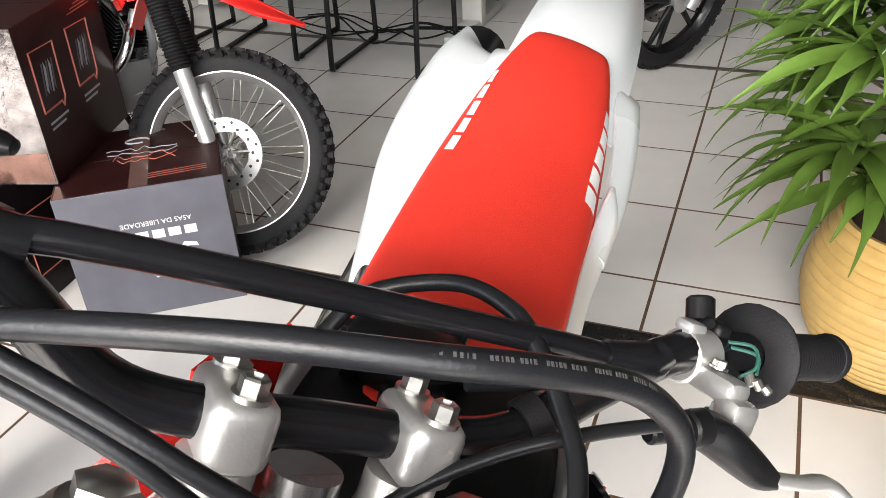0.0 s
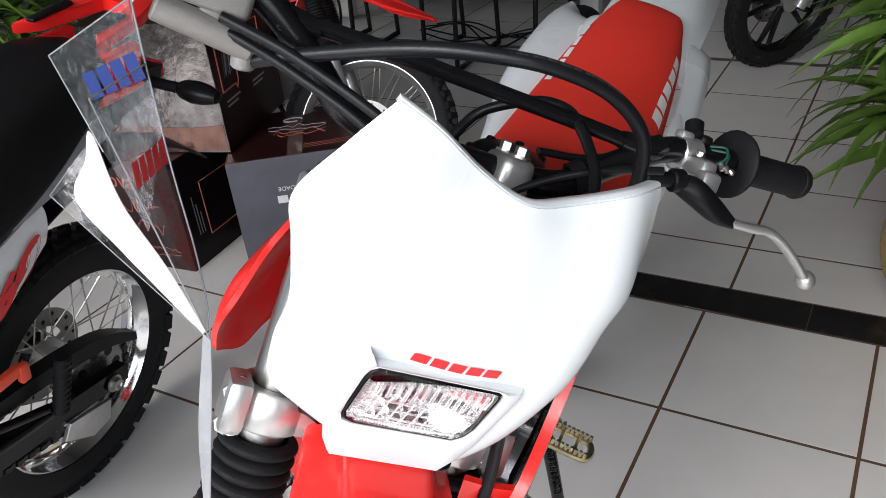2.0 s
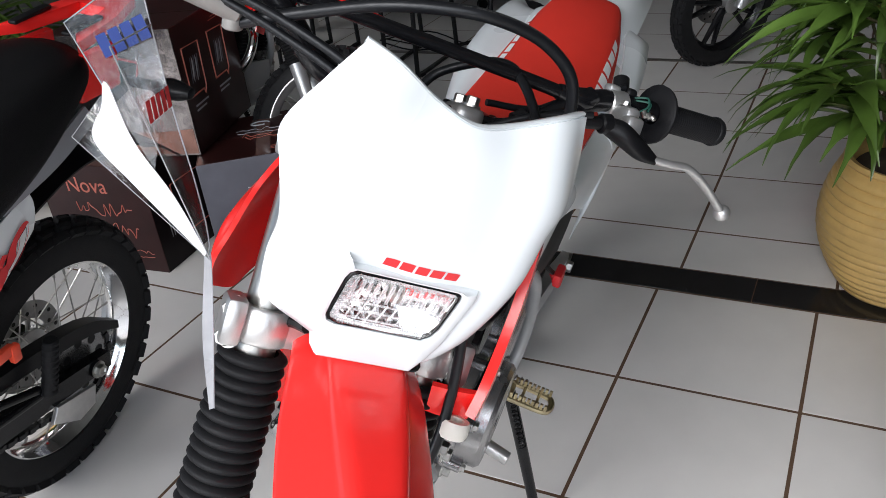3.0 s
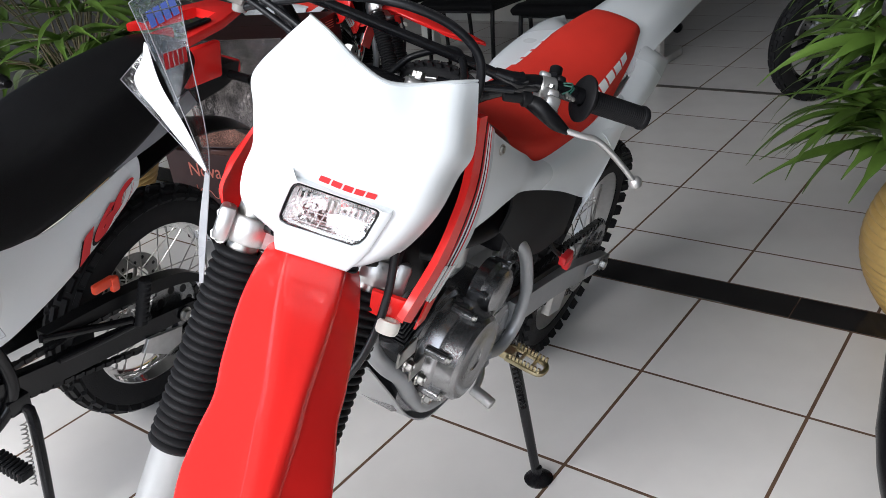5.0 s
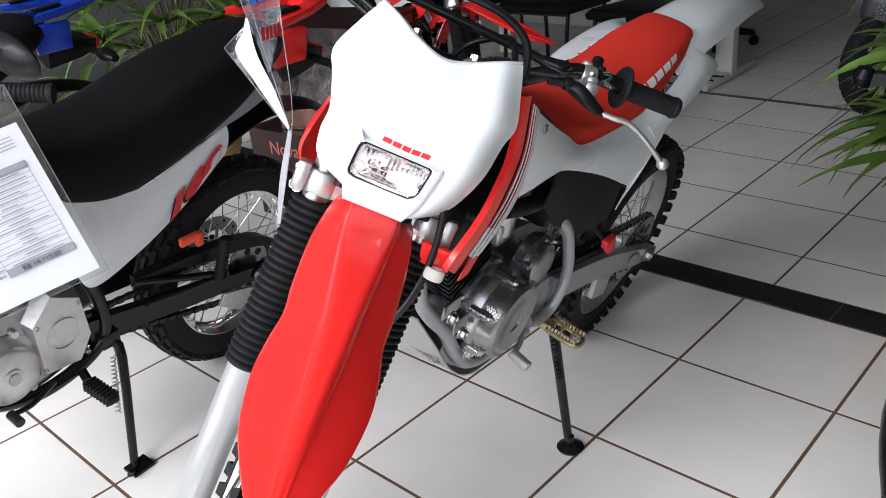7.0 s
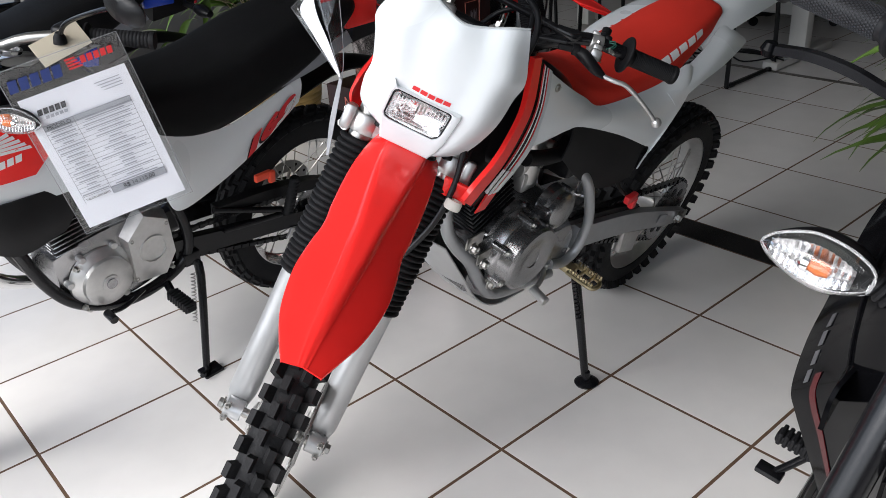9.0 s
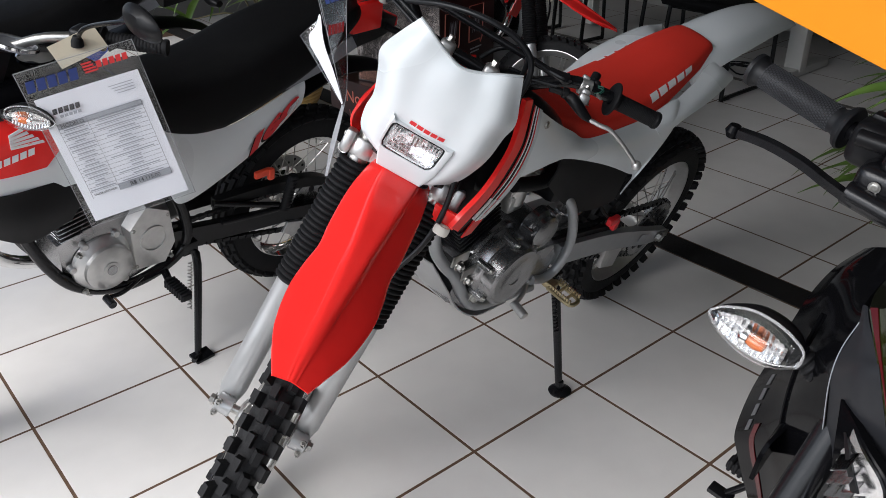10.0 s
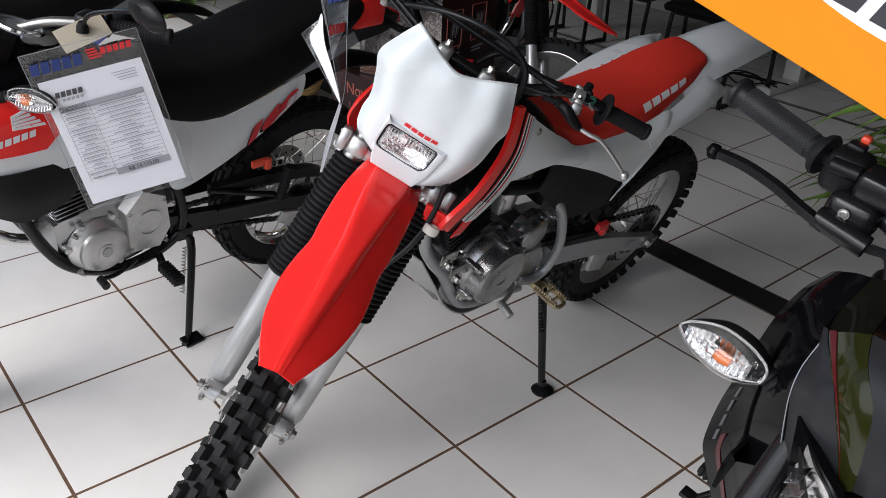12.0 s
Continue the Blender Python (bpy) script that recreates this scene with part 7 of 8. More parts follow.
    part("film_front", patch([[(-w / 2 - 0.012, h / 2 + 0.062, 0.004), (0, h / 2 + 0.066, 0.006), (w / 2 + 0.012, h / 2 + 0.062, 0.004)], [(-w / 2 - 0.012, 0, 0.004), (0, 0, 0.005), (w / 2 + 0.012, 0, 0.004)], [(-w / 2 - 0.012, -h / 2 - 0.010, 0.003), (0, -h / 2 - 0.010, 0.004), (w / 2 + 0.012, -h / 2 - 0.010, 0.003)]], 0.0006, 4, 4), FILM, t, "clear plastic sleeve")
    part("film_edge", tube([(-w / 2 - 0.012, h / 2 + 0.062, 0.001), (w / 2 + 0.012, h / 2 + 0.062, 0.001), (w / 2 + 0.012, -h / 2 - 0.010, 0.001), (-w / 2 - 0.012, -h / 2 - 0.010, 0.001), (-w / 2 - 0.012, h / 2 + 0.062, 0.001)], 0.0007, 6, 1), FILM_EDGE, t)
    part("film_mark", bars(5, 0.017, 0.024, 0.004, 0.2), INK_BLUE, t, "blue bars of a dealer mark", Matrix.Translation((-0.055, h / 2 + 0.030, 0.0075)))
    part("film_mark", bars(5, 0.010, 0.014, 0.003, 0.15), INK_RED, t, "red bars of a word mark", Matrix.Translation((0.066, h / 2 + 0.036, 0.0075)))
    part("film_badge", bjoin(*[block(0.022 - 0.0015 * k, h / 2 + 0.026 + 0.006 * k, 0.0075, 0.026 - 0.002 * k, 0.0035, 0.0004, 0) for k in range(4)]), INK_RED, t, "red wing-like bars of a badge")
    return t


price_sheet("price_sheet", frame_of((-0.1517, -0.5346, 0.7801), (0.3347, 0.9202, 0.2028), (0.0017, -0.2158, 0.9764)), 17, "white price sheet in a clear sleeve hanging on the handlebar", 0.21, 0.297)
tag = thing("card_tag", B2, "cream card tag tied round the mirror stalk", "tag")
part("card", plate([(-0.052, -0.026), (0.052, -0.026), (0.052, 0.026), (-0.052, 0.026)], 0.0012, 0.0, frame_of((0.712, 0.180, 1.048), (-1, 0.05, 0.30), (0.1, -0.75, 0.65))), mat("cream_card", (0.62, 0.55, 0.42), 0.7), tag)

# folded sleeve hanging at the right fork of the white motorcycle
hang = thing("sheet_sleeve", Matrix.Identity(4), "folded clear sleeve with a white sheet hanging from the handlebar", "price sheet")
ridge = [Vector(v) for v in ((0.318, -0.232, 1.175), (0.324, -0.240, 1.132), (0.337, -0.254, 1.060), (0.356, -0.270, 1.000), (0.372, -0.292, 0.948), (0.384, -0.345, 0.835))]
top_c, pocket_c, fold_c, roll_c = Vector((0.232, -0.246, 1.134)), Vector((0.356, -0.314, 1.137)), Vector((0.289, -0.3185, 1.0645)), Vector((0.300, -0.289, 1.088))
knot = ridge[4]
part("film_back", patch([[top_c, ridge[0]], [mixv(top_c, knot, 0.22), mixv(ridge[0], ridge[1], 0.5)], [mixv(top_c, knot, 0.42), ridge[1]], [mixv(top_c, knot, 0.62), mixv(ridge[1], ridge[2], 0.6)]], 0.0006, 4, 4), FILM_CREASED, hang, "clear plastic sleeve")
part("film_front", patch([[mixv(pocket_c, knot, t), mixv(mixv(pocket_c, knot, t), r, 0.5) + Vector((0.010, -0.008, 0)) * (1 - t), r] for t, r in zip((0.0, 0.38, 0.70, 0.985), ridge[1:5])], 0.0006, 5, 5), FILM_CREASED, hang, "clear plastic pocket")
part("film_fold", patch([[fold_c, mixv(fold_c, roll_c, 0.5) + Vector((-0.004, 0.004, 0)), roll_c], [mixv(fold_c, knot, 0.36), mixv(fold_c, knot, 0.30) + Vector((0.008, 0.006, 0.012)), mixv(roll_c, knot, 0.36)], [mixv(fold_c, knot, 0.70), mixv(fold_c, knot, 0.68) + Vector((0.004, 0.003, 0.006)), mixv(roll_c, knot, 0.70)], [mixv(fold_c, knot, 0.985), mixv(fold_c, knot, 0.983), mixv(roll_c, knot, 0.985)]], 0.0006, 5, 5), FILM_CREASED, hang)
part("film_strip", patch([[mixv(fold_c, knot, 0.95), knot], [mixv(knot, ridge[5], 0.5) + Vector((-0.006, -0.006, 0)), mixv(knot, ridge[5], 0.5)], [ridge[5] + Vector((-0.003, -0.003, 0)), ridge[5]]], 0.0006, 5, 3), FILM_WHITE, hang, "milky folded end of the sleeve")
part("paper", patch([[mixv(roll_c, fold_c, 0.12) + Vector((0.004, 0.0, -0.004)), mixv(roll_c, pocket_c, 0.14) + Vector((-0.003, 0.006, 0.004)), mixv(roll_c, pocket_c, 0.34) + Vector((-0.008, 0.010, -0.008))],
                     [mixv(mixv(roll_c, fold_c, 0.72), knot, 0.10), mixv(mixv(roll_c, fold_c, 0.60), knot, 0.20) + Vector((0.012, 0.004, 0.004)), mixv(mixv(fold_c, roll_c, 0.4), mixv(pocket_c, knot, 0.46), 0.62) + Vector((-0.006, 0.008, -0.004))],
                     [mixv(mixv(roll_c, fold_c, 0.80), knot, 0.42), mixv(mixv(roll_c, fold_c, 0.5), knot, 0.48) + Vector((0.008, 0.0, 0.004)), mixv(mixv(fold_c, knot, 0.45), mixv(pocket_c, knot, 0.66), 0.85)],
                     [mixv(fold_c, knot, 0.93), mixv(fold_c, knot, 0.95), mixv(pocket_c, knot, 0.95)]], 0.0008, 6, 6), PAPER, hang, "curled white sheet")
for edge, er in (([top_c, ridge[0]], 0.0006), ([top_c, mixv(top_c, knot, 0.34)], 0.0006), ([pocket_c, ridge[1]], 0.0007), ([pocket_c, mixv(pocket_c, knot, 0.5), knot], 0.0006), ([fold_c, roll_c], 0.0003), ([fold_c, mixv(fold_c, knot, 0.5), knot], 0.0004), (ridge, 0.0007)):
    part("film_edge", tube(edge, er, 6, 4), FILM_EDGE, hang)
part("film_mark", bars(4, 0.0115, 0.0190, 0.0025, 0.1), INK_BLUE, hang, "blue bars of a dealer mark", frame_of(mixv(mixv(top_c, ridge[0], 0.60), knot, 0.16) + Vector((0.003, -0.004, 0)), ridge[0] - top_c + Vector((0, 0, -0.012)), (0, 0, 1)))
part("film_mark", bars(5, 0.0080, 0.0165, 0.0020, 0.1), INK_RED, hang, "red bars of a word mark", frame_of(mixv(mixv(pocket_c, ridge[1], 0.60), knot, 0.26) + Vector((0.017, -0.015, 0)), ridge[1] - pocket_c, (0, 0, 1)))
part("hanging_tie", tube([(0.318, -0.232, 1.172), (0.330, -0.222, 1.182), (0.352, -0.205, 1.158)], 0.0012, 6, 5), INK_WHITE, hang)


# ---------------------------------------------------------------- cartons
def carton(corner, ex, w, d, h, z0, front, side, top, label):
    """corner: the lower right front corner; ex: along the front from left to right."""
    m = frame_of((corner[0], corner[1], z0), (ex[0], ex[1], 0), (-ex[1], ex[0], 0))
    t = thing("carton", m, label, "carton", "cartons")
    for nm, bm, mt in (("front", block(-w / 2, 0.0015, h / 2, w, 0.003, h, 0.001, 1), front), ("back", block(-w / 2, d - 0.0015, h / 2, w, 0.003, h, 0.001, 1), side),
                       ("side", block(-0.0015, d / 2, h / 2, 0.003, d - 0.006, h, 0.001, 1), side), ("side", block(-w + 0.0015, d / 2, h / 2, 0.003, d - 0.006, h, 0.001, 1), side),
                       ("flap", block(-w / 2, d * 0.255, h - 0.0015, w - 0.007, d * 0.49, 0.003, 0.001, 1), top), ("flap", block(-w / 2, d * 0.748, h - 0.0015, w - 0.007, d * 0.49, 0.003, 0.001, 1), top),
                       ("base", block(-w / 2, d / 2, 0.003, w - 0.007, d - 0.007, 0.003, 0, 1), side)):
        part(nm, bm, mt, t)
    return t


def face_print(t, m, items):
    """items: (material, outline of (x, y)) on the plane m."""
    for mt, o in items:
        b = bmesh.new()
        b.faces.new([b.verts.new((x, y, 0)) for x, y in o])
        part("print", b, mt, t, "", m)


def outline_frame(t, m, pts, r=0.0022, mt=LINE_RED):
    part("print_line", tube([m @ Vector((x, y, 0)) for x, y in pts + pts[:1]], r, 4, 1), mt, t, "glowing salmon outline print")


def scribble(t, m, x0, x1, y, amp, n, seed, mt=LINE_RED, r=0.0016):
    rnd = random.Random(seed)
    pts = [(x0 + (x1 - x0) * k / n + rnd.uniform(-0.004, 0.004), y + amp * rnd.uniform(-1, 1)) for k in range(n + 1)]
    part("script_stroke", tube([m @ Vector((a, b, 0)) for a, b in pts], r, 4, 3), mt, t, "salmon handwriting strokes")


gx = (0.804, 0.594)
c1 = carton((-0.576, 1.18), gx, 0.40, 0.38, 0.365, 0.0, CARD_GREY, CARD_DARK, CARD_DARK, "slate-grey and dark red carton with a white wing print")
fm = frame_of((-0.20, -0.0008, 0.18), (-1, 0, 0), (0, 0, -1))
for k in range(5):
    face_print(c1, fm, [(INK_WHITE, [(-0.085 + 0.010 * k, 0.072 - 0.016 * k), (-0.010 + 0.004 * k, 0.052 - 0.014 * k), (0.010 - 0.002 * k, 0.058 - 0.014 * k), (-0.060 + 0.010 * k, 0.082 - 0.016 * k)])])
face_print(c1, fm, [(INK_WHITE, [(0.016, 0.064), (-0.012, 0.058), (-0.075, -0.018), (-0.105, -0.012), (-0.108, 0.0), (-0.085, -0.004), (-0.020, 0.070), (0.010, 0.074)])])
part("word_mark", bars(5, 0.030, 0.024, 0.009, 0.0), INK_WHITE, c1, "white bars of a word mark", fm @ Matrix.Translation((-0.020, -0.052, 0)))
lettering("slogan", "ASAS DA LIBERDADE", 0.0185, fm @ Matrix.Translation((-0.020, -0.086, 0.0003)), INK_WHITE, c1)
tm = frame_of((-0.20, 0.20, 0.3658), (1, 0, 0), (0, 1, 0))
for k in range(4):
    scribble(c1, tm, -0.09 + 0.01 * k, 0.09, 0.03 - 0.022 * k, 0.014, 9, 20 + k, INK_GREY if k < 2 else LINE_RED, 0.0012)
for k in range(3):
    face_print(c1, tm, [(LINE_RED, [(-0.02, -0.135 - 0.012 * k), (0.165, -0.125 - 0.012 * k), (0.165, -0.121 - 0.012 * k), (-0.02, -0.131 - 0.012 * k)])])
part("top_badge", tube([tm @ Vector((-0.01 + 0.03 * math.cos(a), 0.085 + 0.016 * math.sin(a), 0)) for a in [k * 0.52 for k in range(11)]], 0.003, 6, 2), INK_GREY, c1)
part("tape", block(-0.20, 0.19, 0.3656, 0.045, 0.37, 0.0006, 0), mat("clear_tape", (0.12, 0.07, 0.06), 0.12), c1, "glossy packing tape")

ux = (0.960, 0.280)
c2 = carton((-1.075, 0.885), (0.995, 0.09), 0.42, 0.42, 0.365, 0.0, CARD_DARK, CARD_BLACK, CARD_DARK, "dark red carton with salmon handwriting print")
fm = frame_of((-0.21, -0.0008, 0.18), (1, 0, 0), (0, 0, 1))
lettering("script", "Nova", 0.075, fm @ Matrix.Translation((-0.02, 0.115, 0)), LINE_RED, c2)
for k, (y, n) in enumerate(((0.035, 11), (-0.04, 13))):
    scribble(c2, fm, -0.08, 0.14, y, 0.028, n * 2, 40 + k)
for k in range(2):
    scribble(c2, fm, 0.02, 0.17, -0.11 - 0.022 * k, 0.007, 16, 50 + k, LINE_RED, 0.0011)
sm = frame_of((0.0008, 0.21, 0.18), (0, 1, 0), (0, 0, 1))
outline_frame(c2, sm, [(-0.10, -0.10), (0.05, -0.10), (0.05, -0.12), (0.075, -0.09), (0.075, 0.08), (-0.10, 0.08)])
for k in range(3):
    face_print(c2, sm, [(INK_GREY, [(-0.15 + 0.012 * k, -0.08), (-0.146 + 0.012 * k, -0.08), (-0.146 + 0.012 * k, 0.05 - 0.03 * k), (-0.15 + 0.012 * k, 0.05 - 0.03 * k)])])

c3 = carton((-0.935, 1.015), ux, 0.42, 0.42, 0.385, 0.368, FOIL, CARD_DARK, CARD_DARK, "dark red carton with crumpled silver front, on another carton")
face_print(c3, frame_of((-0.21, -0.0008, 0), (1, 0, 0), (0, 0, 1)), [(COPPER_CARD, [(-0.205, 0.006), (0.205, 0.006), (0.205, 0.085), (0.10, 0.078), (-0.205, 0.09)])])
sm = frame_of((0.0008, 0.21, 0.19), (0, 1, 0), (0, 0, 1))
for x in (-0.12, 0.06):
    outline_frame(c3, sm, [(x - 0.055, -0.02), (x + 0.03, -0.02), (x + 0.035, -0.035), (x + 0.05, -0.015), (x + 0.06, 0.12), (x - 0.05, 0.125)], 0.0028)
    for k in range(5):
        face_print(c3, sm, [(INK_GREY if k % 2 else CARD_GREY, [(x - 0.03 + 0.012 * k, 0.015 + 0.01 * (k % 3)), (x - 0.024 + 0.012 * k, 0.012), (x - 0.008 + 0.012 * k, 0.085 - 0.012 * (k % 2)), (x - 0.014 + 0.012 * k, 0.09)])])
    for k in range(2):
        face_print(c3, sm, [(INK_GREY, [(x - 0.045, -0.055 - 0.014 * k), (x + 0.045 - 0.02 * k, -0.055 - 0.014 * k), (x + 0.045 - 0.02 * k, -0.049 - 0.014 * k), (x - 0.045, -0.049 - 0.014 * k)])])
for k in range(4):
    face_print(c3, sm, [(LINE_RED, [(0.04 + 0.02 * k, 0.150 + 0.008 * k), (0.16, 0.150 + 0.008 * k), (0.16, 0.153 + 0.008 * k), (0.04 + 0.02 * k, 0.153 + 0.008 * k)])])


# ---------------------------------------------------------------- plants
def blade(length, width, droop, seed):
    rnd = random.Random(seed)
    bm = bmesh.new()
    n, rows = 9, []
    z, x, a = 0.0, 0.0, rnd.uniform(0.15, 0.5)
    for i in range(n + 1):
        t = i / n
        w = width * (0.30 + 0.70 * math.sin(math.pi * min(1, t * 1.15 + 0.10)) ** 0.7) * (1 - t ** 6 * 0.85)
        rows.append([bm.verts.new((x, s * w / 2, z + abs(s) * w * 0.16)) for s in (-1, -0.5, 0, 0.5, 1)])
        x += length / n * math.cos(a)
        z += length / n * math.sin(a)
        a -= droop / n * (0.5 + t)
    for p, q in zip(rows, rows[1:]):
        for j in range(4):
            bm.faces.new((p[j], p[j + 1], q[j + 1], q[j]))
    return bm




def palm(name, m, n, seed, spread, top, label, reach=0.42, aim=None):
    rnd = random.Random(seed)
    t = thing(name, m, label, "potted plant", "potted palms")
    prof = [(0, 0.0), (0.115, 0.0), (0.122, 0.006)]
    for k in range(15):
        u = (k + 0.5) / 15
        r = 0.122 + 0.090 * math.sin(math.pi * min(1, u * 0.80 + 0.04)) ** 0.8
        z = 0.008 + 0.335 * u
        prof += [(r - 0.003, z - 0.009), (r + 0.002, z), (r - 0.003, z + 0.009)]
    prof += [(0.160, 0.352), (0.168, 0.362), (0.162, 0.372), (0.148, 0.368), (0.142, 0.33), (0, 0.325)]
    pot = part("pot", lathe(prof, 48), POT, t, "round ribbed yellow clay pot", angle=60)
    part("soil", lathe([(0, 0.332), (0.08, 0.338), (0.141, 0.331)], 32), SOIL, t)
    for k in range(n):
        az = rnd.uniform(0, 2 * math.pi) if aim is None or rnd.random() < 0.45 else rnd.gauss(aim, 0.7)
        hz = 0.45 + (top - 0.45) * (k + rnd.random()) / n
        rad = spread * (1.1 - 0.55 * (hz - 0.45) / max(0.1, top - 0.45)) * rnd.uniform(0.55, 1.1)
        hub = Vector((rad * math.cos(az), rad * math.sin(az), hz))
        b0 = Vector((rnd.uniform(-0.06, 0.06), rnd.uniform(-0.06, 0.06), 0.33))
        part("stalk", tube([b0, b0 + (hub - b0) * 0.5 + Vector((0, 0, 0.10)), hub], [0.006, 0.004, 0.003], 6, 4), STALK, t)
        bms = []
        nb = rnd.randint(6, 9)
        for j in range(nb):
            ang = (j - (nb - 1) / 2) / nb * 3.6
            L = reach * rnd.uniform(0.55, 0.85) * (1 - 0.16 * abs(ang))
            bl = blade(L, rnd.uniform(0.034, 0.050), rnd.uniform(0.8, 1.7), rnd.random())
            bmesh.ops.transform(bl, matrix=Matrix.Translation(hub) @ Matrix.Rotation(az + ang, 4, "Z") @ Matrix.Rotation(rnd.uniform(-0.25, 0.35), 4, "Y") @ Matrix.Rotation(rnd.uniform(-0.5, 0.5), 4, "X"), verts=bl.verts)
            bms.append(bl)
        part("leaf", bjoin(*bms), LEAF, t, "", angle=70)
    return t


palm("potted_palm", Matrix.Translation((0.985, 1.405, 0)), 30, 11, 0.25, 1.0, "green fan palm in a ribbed yellow clay pot", 0.45, aim=math.pi * 1.1)
palm("potted_palm", Matrix.Translation((-2.15, 0.98, 0)), 48, 5, 0.42, 1.22, "dark green fan palm in a clay pot behind the motorcycles", 0.55)


# ---------------------------------------------------------------- chairs, desk
def sled_chair(m):
    t = thing("visitor_chair", m, "black visitor chair on a tubular sled frame", "chair", "visitor chairs")
    for s in (-1, 1):
        x = s * 0.205
        part("sled_leg", tube([(x, 0.02, 0.44), (x, 0.0, 0.30), (x, -0.02, 0.03), (x, -0.01, 0.013), (x, 0.02, 0.012), (x, 0.40, 0.012), (x, 0.43, 0.013), (x, 0.44, 0.03), (x, 0.43, 0.30), (x, 0.42, 0.46), (x, 0.50, 0.85)], 0.012, 12, 4), BLACK_METAL, t, "black tubular sled leg")
        for y in (0.02, 0.40):
            part("foot_cap", block(x, y, 0.012, 0.03, 0.045, 0.02, 0.006), RUBBER, t)
    part("cross_tube", tube([(-0.205, 0.02, 0.43), (0.205, 0.02, 0.43)], 0.010, 10, 1), BLACK_METAL, t)
    part("seat", loft([[(x, y, z) for x, y, z in ((-.23, -.02, .44), (.23, -.02, .44), (.23, .44, .43), (-.23, .44, .43))], [(x, y, z) for x, y, z in ((-.235, -.03, .47), (.235, -.03, .47), (.235, .45, .46), (-.235, .45, .46))], [(x, y, z) for x, y, z in ((-.21, .0, .495), (.21, .0, .495), (.21, .42, .48), (-.21, .42, .48))]], 3), SEAT_BLACK, t, "black upholstered seat")
    part("backrest", block(0, 0.50, 0.78, 0.44, 0.05, 0.30, 0.022, 3, Matrix.Translation((0, 0.5, 0.78)) @ Matrix.Rotation(radians(-10), 4, "X") @ Matrix.Translation((0, -0.5, -0.78))), SEAT_BLACK, t, "black upholstered backrest")
    return t


chair = sled_chair(Matrix.Translation((-0.945, 2.80, 0)))
copy_thing(chair, Matrix.Translation((-1.58, 2.87, 0)) @ pose(0, 0, 0, 0, 0, 3))
copy_thing(chair, Matrix.Translation((-2.25, 2.90, 0)) @ pose(0, 0, 0, 0, 0, -4))

desk = thing("desk", Matrix.Translation((-0.74, 3.35, 0)), "light grey laminate office desk", "desk")
part("leg_panel", block(0, 0.16, 0.38, 0.10, 0.07, 0.70, 0.004), DESK, desk)
part("leg_foot", block(0, 0.16, 0.025, 0.09, 0.62, 0.045, 0.010), DESK, desk)
part("modesty_panel", block(-0.80, 0.22, 0.45, 1.5, 0.02, 0.45, 0.003), DESK, desk)
part("leg_panel", block(-1.55, 0.16, 0.38, 0.10, 0.07, 0.70, 0.004), DESK, desk)
part("desktop", block(-0.77, 0.20, 0.745, 1.75, 0.75, 0.03, 0.006), DESK, desk, "light grey desktop")
oc = thing("office_chair", Matrix.Translation((-1.20, 4.30, 0)), "black swivel office chair on castors", "chair")
for k in range(5):
    a = 2 * math.pi * k / 5 + 0.2
    c, s_ = math.cos(a), math.sin(a)
    part("base_arm", tube([(0, 0, 0.10), (0.26 * c, 0.26 * s_, 0.075)], [0.03, 0.02], 10, 2), BLACK, oc)
    part("castor", bjoin(rod((0.26 * c - 0.02 * s_, 0.26 * s_ + 0.02 * c, 0.03), (0.26 * c + 0.02 * s_, 0.26 * s_ - 0.02 * c, 0.03), 0.03, 18), rod((0.26 * c, 0.26 * s_, 0.03), (0.26 * c, 0.26 * s_, 0.08), 0.008)), BLACK, oc)
part("gas_column", rod((0, 0, 0.09), (0, 0, 0.42), 0.025), BLACK_METAL, oc)
part("seat", block(0, 0, 0.47, 0.48, 0.46, 0.09, 0.03, 3), SEAT_BLACK, oc)
part("backrest", block(0.0, 0.24, 0.80, 0.44, 0.06, 0.48, 0.026, 3), SEAT_BLACK, oc)
wires = thing("cable_tangle", Matrix.Identity(4), "tangle of black cables under the desk", "cable")
rnd = random.Random(3)
for k in range(5):
    part("cable", tube([(-1.6 + 0.22 * j + rnd.uniform(-0.05, 0.05), 3.25 + rnd.uniform(-0.12, 0.12), 0.006 + (0.05 if j in (0, 4) else 0) + 0.10 * rnd.random() * (j % 2)) for j in range(5)], 0.0045, 6, 5), RUBBER, wires)

# ---------------------------------------------------------------- orange sign on the black motorcycle
sg = thing("price_board", B3, "orange price board with a white oval on the black motorcycle", "sign")
SB = frame_of((0.80, -0.435, 1.187), (0.03, 0.207, -0.014), (-0.25, 0.05, 1.0))
part("board", block(0.20, 0.17, -0.002, 0.56, 0.34, 0.004, 0.0012, 2, SB), SIGN, sg, "orange printed board")
ov = bmesh.new()
ov.faces.new([ov.verts.new((0.185 + 0.255 * math.cos(a), 0.174 + 0.110 * math.sin(a), 0.0004)) for a in [2 * math.pi * k / 64 for k in range(64)]])
part("oval", ov, INK_WHITE, sg, "white printed oval", SB)
part("letters", bars(6, 0.040, 0.075, 0.016, 0.15), INK, sg, "black bars of a large word", SB @ Matrix.Translation((0.27, 0.112, 0.0009)))
part("small_mark", bars(5, 0.010, 0.014, 0.004, 0.0), INK_WHITE, sg, "white bars of a word mark", SB @ Matrix.Translation((0.275, 0.040, 0.0006)))
part("small_mark", bars(14, 0.003, 0.004, 0.0015, 0.0), INK_WHITE, sg, "", SB @ Matrix.Translation((0.277, 0.027, 0.0006)))
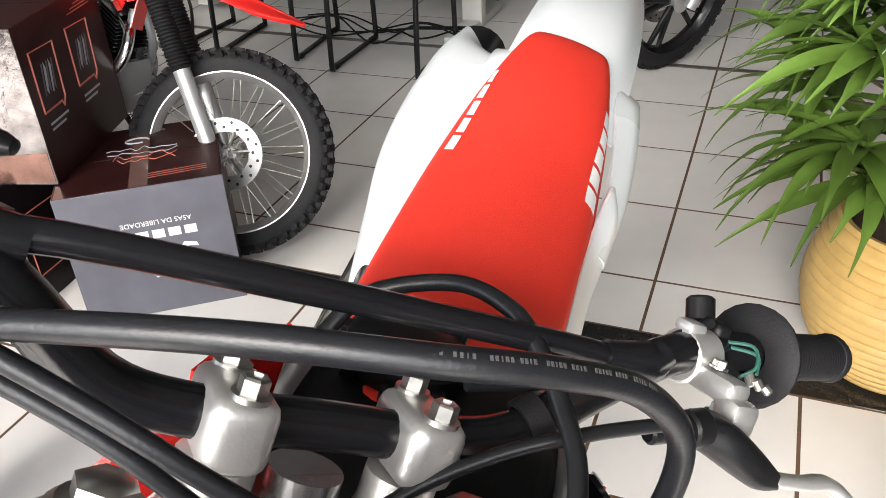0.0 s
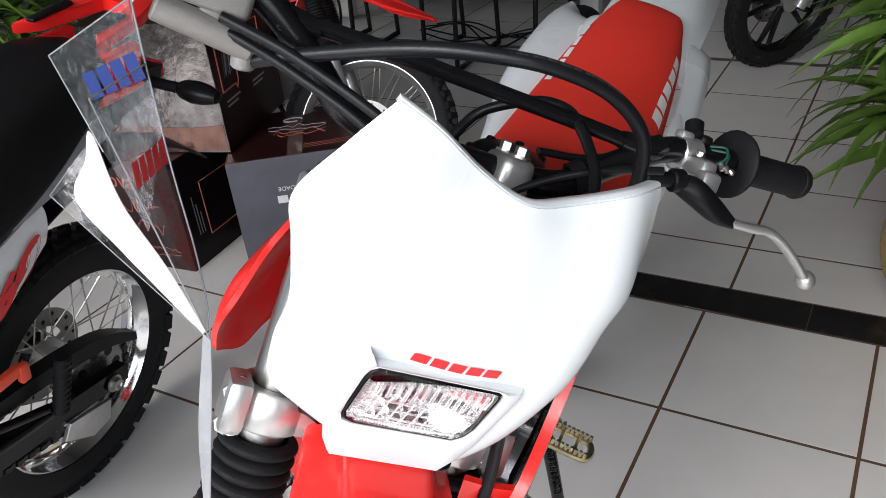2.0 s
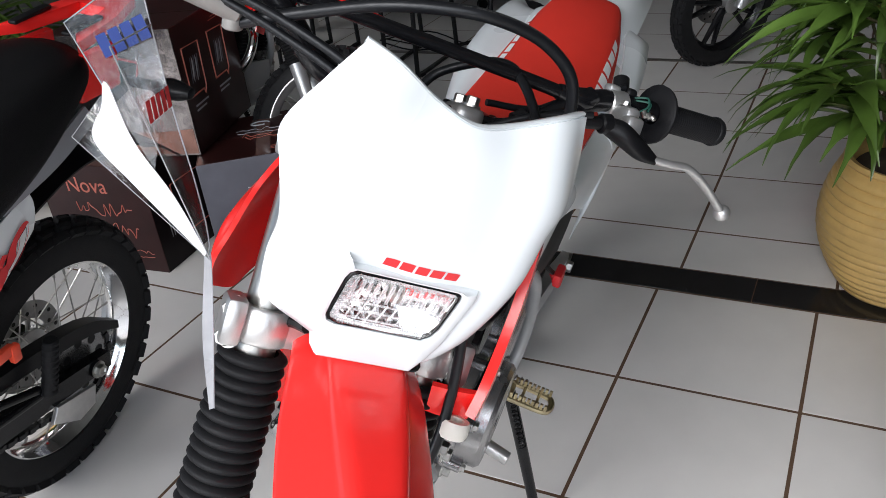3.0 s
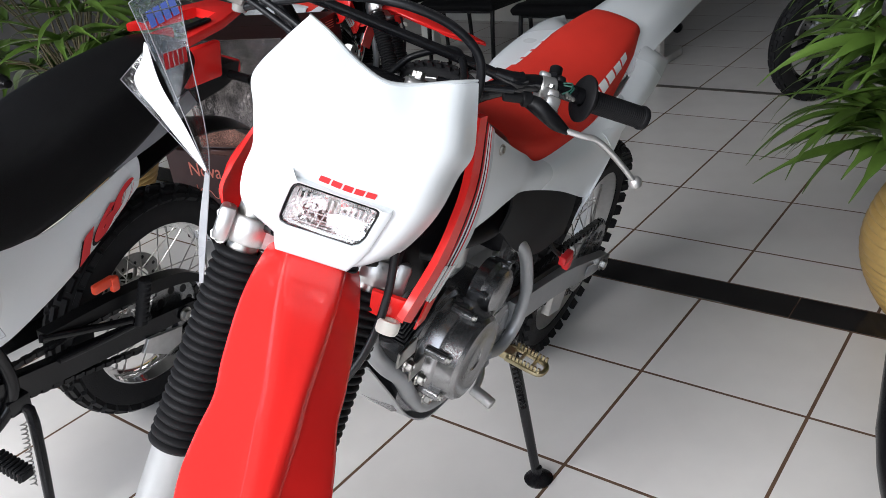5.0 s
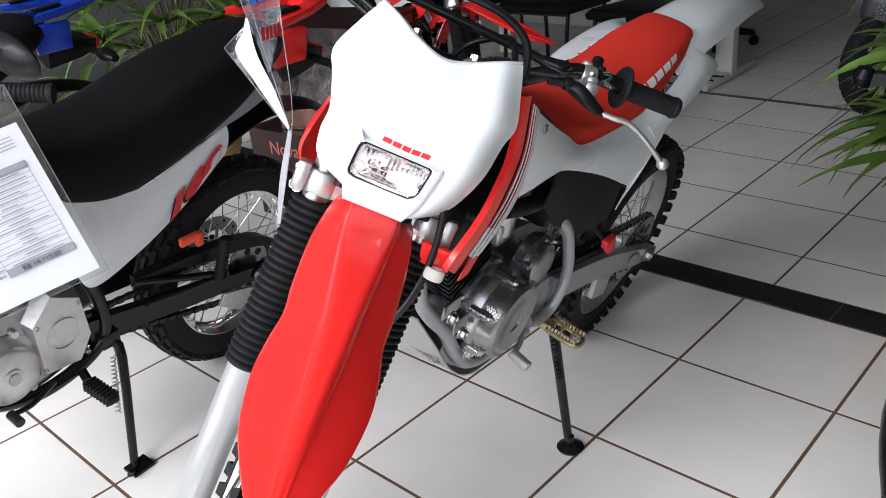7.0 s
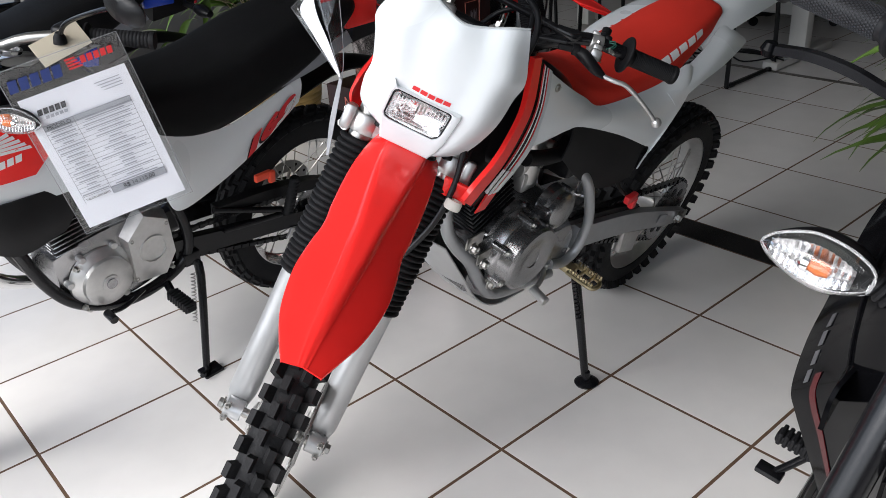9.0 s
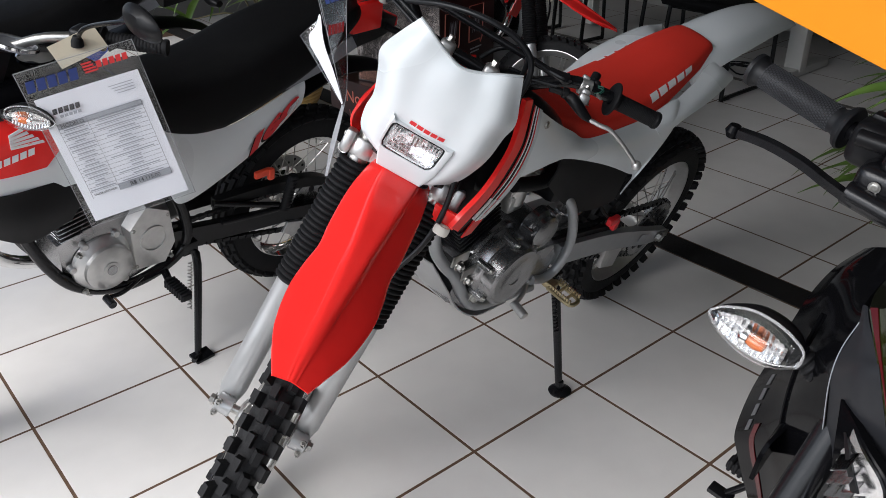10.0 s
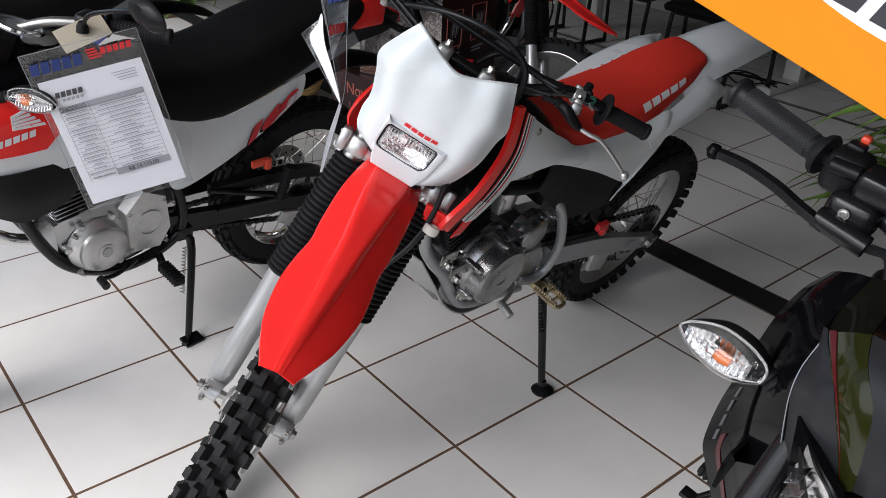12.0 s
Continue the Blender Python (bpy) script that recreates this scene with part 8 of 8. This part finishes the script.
part("hook", tube([SB @ Vector((0.30, 0.30, -0.006)), SB @ Vector((0.30, 0.20, -0.05)), (0.78, -0.16, 1.085)], 0.004, 8, 4), BLACK_METAL, sg)


# ---------------------------------------------------------------- floor pieces
P = 0.405
G = 0.0078


def tile_mesh(w, d):
    bm = block(0, 0, 0, w - G, d - G, 0.010, 0.0006, 1)
    finish(bm, 30)
    me = bpy.data.meshes.new("tile")
    bm.to_mesh(me)
    bm.free()
    me.materials.append(TILE)
    return me


def lay(me, x, y, name="tile"):
    o = new(name, me)
    o.parent = floor
    o.location = (x, y, -0.005)
    return o


near = tile_mesh(P, P)
for i in range(-7, 10):
    for j in range(-5, 3):
        lay(near, (i + 0.5) * P, (j + 0.5) * P)
FAR_X, FAR_Y = 0.443, 1.566
half = tile_mesh(P, FAR_Y - 1.337)
for i in range(-7, 8):
    lay(half, FAR_X + (i + 0.5) * P, (FAR_Y + 1.337) / 2)
    for j in range(0, 4):
        lay(near, FAR_X + (i + 0.5) * P, FAR_Y + (j + 0.5) * P)
STRIP_Y = FAR_Y + 4 * P
rest = []
for i in range(-12, 12):
    for j in range(0, 11):
        rest.append(block(FAR_X + (i + 0.5) * P, STRIP_Y + 0.035 + (j + 0.5) * P, -0.005, P - G, P - G, 0.010, 0))
for i in range(-10, 12):
    for j in range(-7, -5):
        rest.append(block((i + 0.5) * P, (j + 0.5) * P, -0.005, P - G, P - G, 0.010, 0))
for i in list(range(-10, -7)) + list(range(10, 12)):
    for j in range(-5, 3):
        rest.append(block((i + 0.5) * P, (j + 0.5) * P, -0.005, P - G, P - G, 0.010, 0))
for i in list(range(-12, -7)) + list(range(8, 12)):
    for j in range(0, 4):
        rest.append(block(FAR_X + (i + 0.5) * P, FAR_Y + (j + 0.5) * P, -0.005, P - G, P - G, 0.010, 0))
for i in list(range(-12, -7)) + list(range(8, 12)):
    rest.append(block(FAR_X + (i + 0.5) * P, (FAR_Y + 1.337) / 2, -0.005, P - G, FAR_Y - 1.337 - G, 0.010, 0))
far_tiles = part("outer_tiles", bjoin(*rest), TILE, floor)
tagged(far_tiles, kind="stuff")
for k in range(-5, 6):
    part("granite_strip", block(k * 0.9 + 0.2, 1.276, -0.0045, 0.898, 0.117, 0.011, 0.0012, 1), GRANITE, floor, "polished black granite border")
for k in range(-4, 5):
    part("metal_strip", block(k * 1.2, STRIP_Y + 0.016, -0.003, 1.198, 0.032, 0.010, 0.001, 1), METALSTRIP, floor, "worn aluminium threshold strip")

# clear film and lenses let daylight through to what lies behind them
for ob in bpy.data.objects:
    if ob.type == "MESH" and ob.data.materials and ob.data.materials[0] in (FILM, FILM_CREASED, LENS, LENS_RIB):
        ob.visible_shadow = False
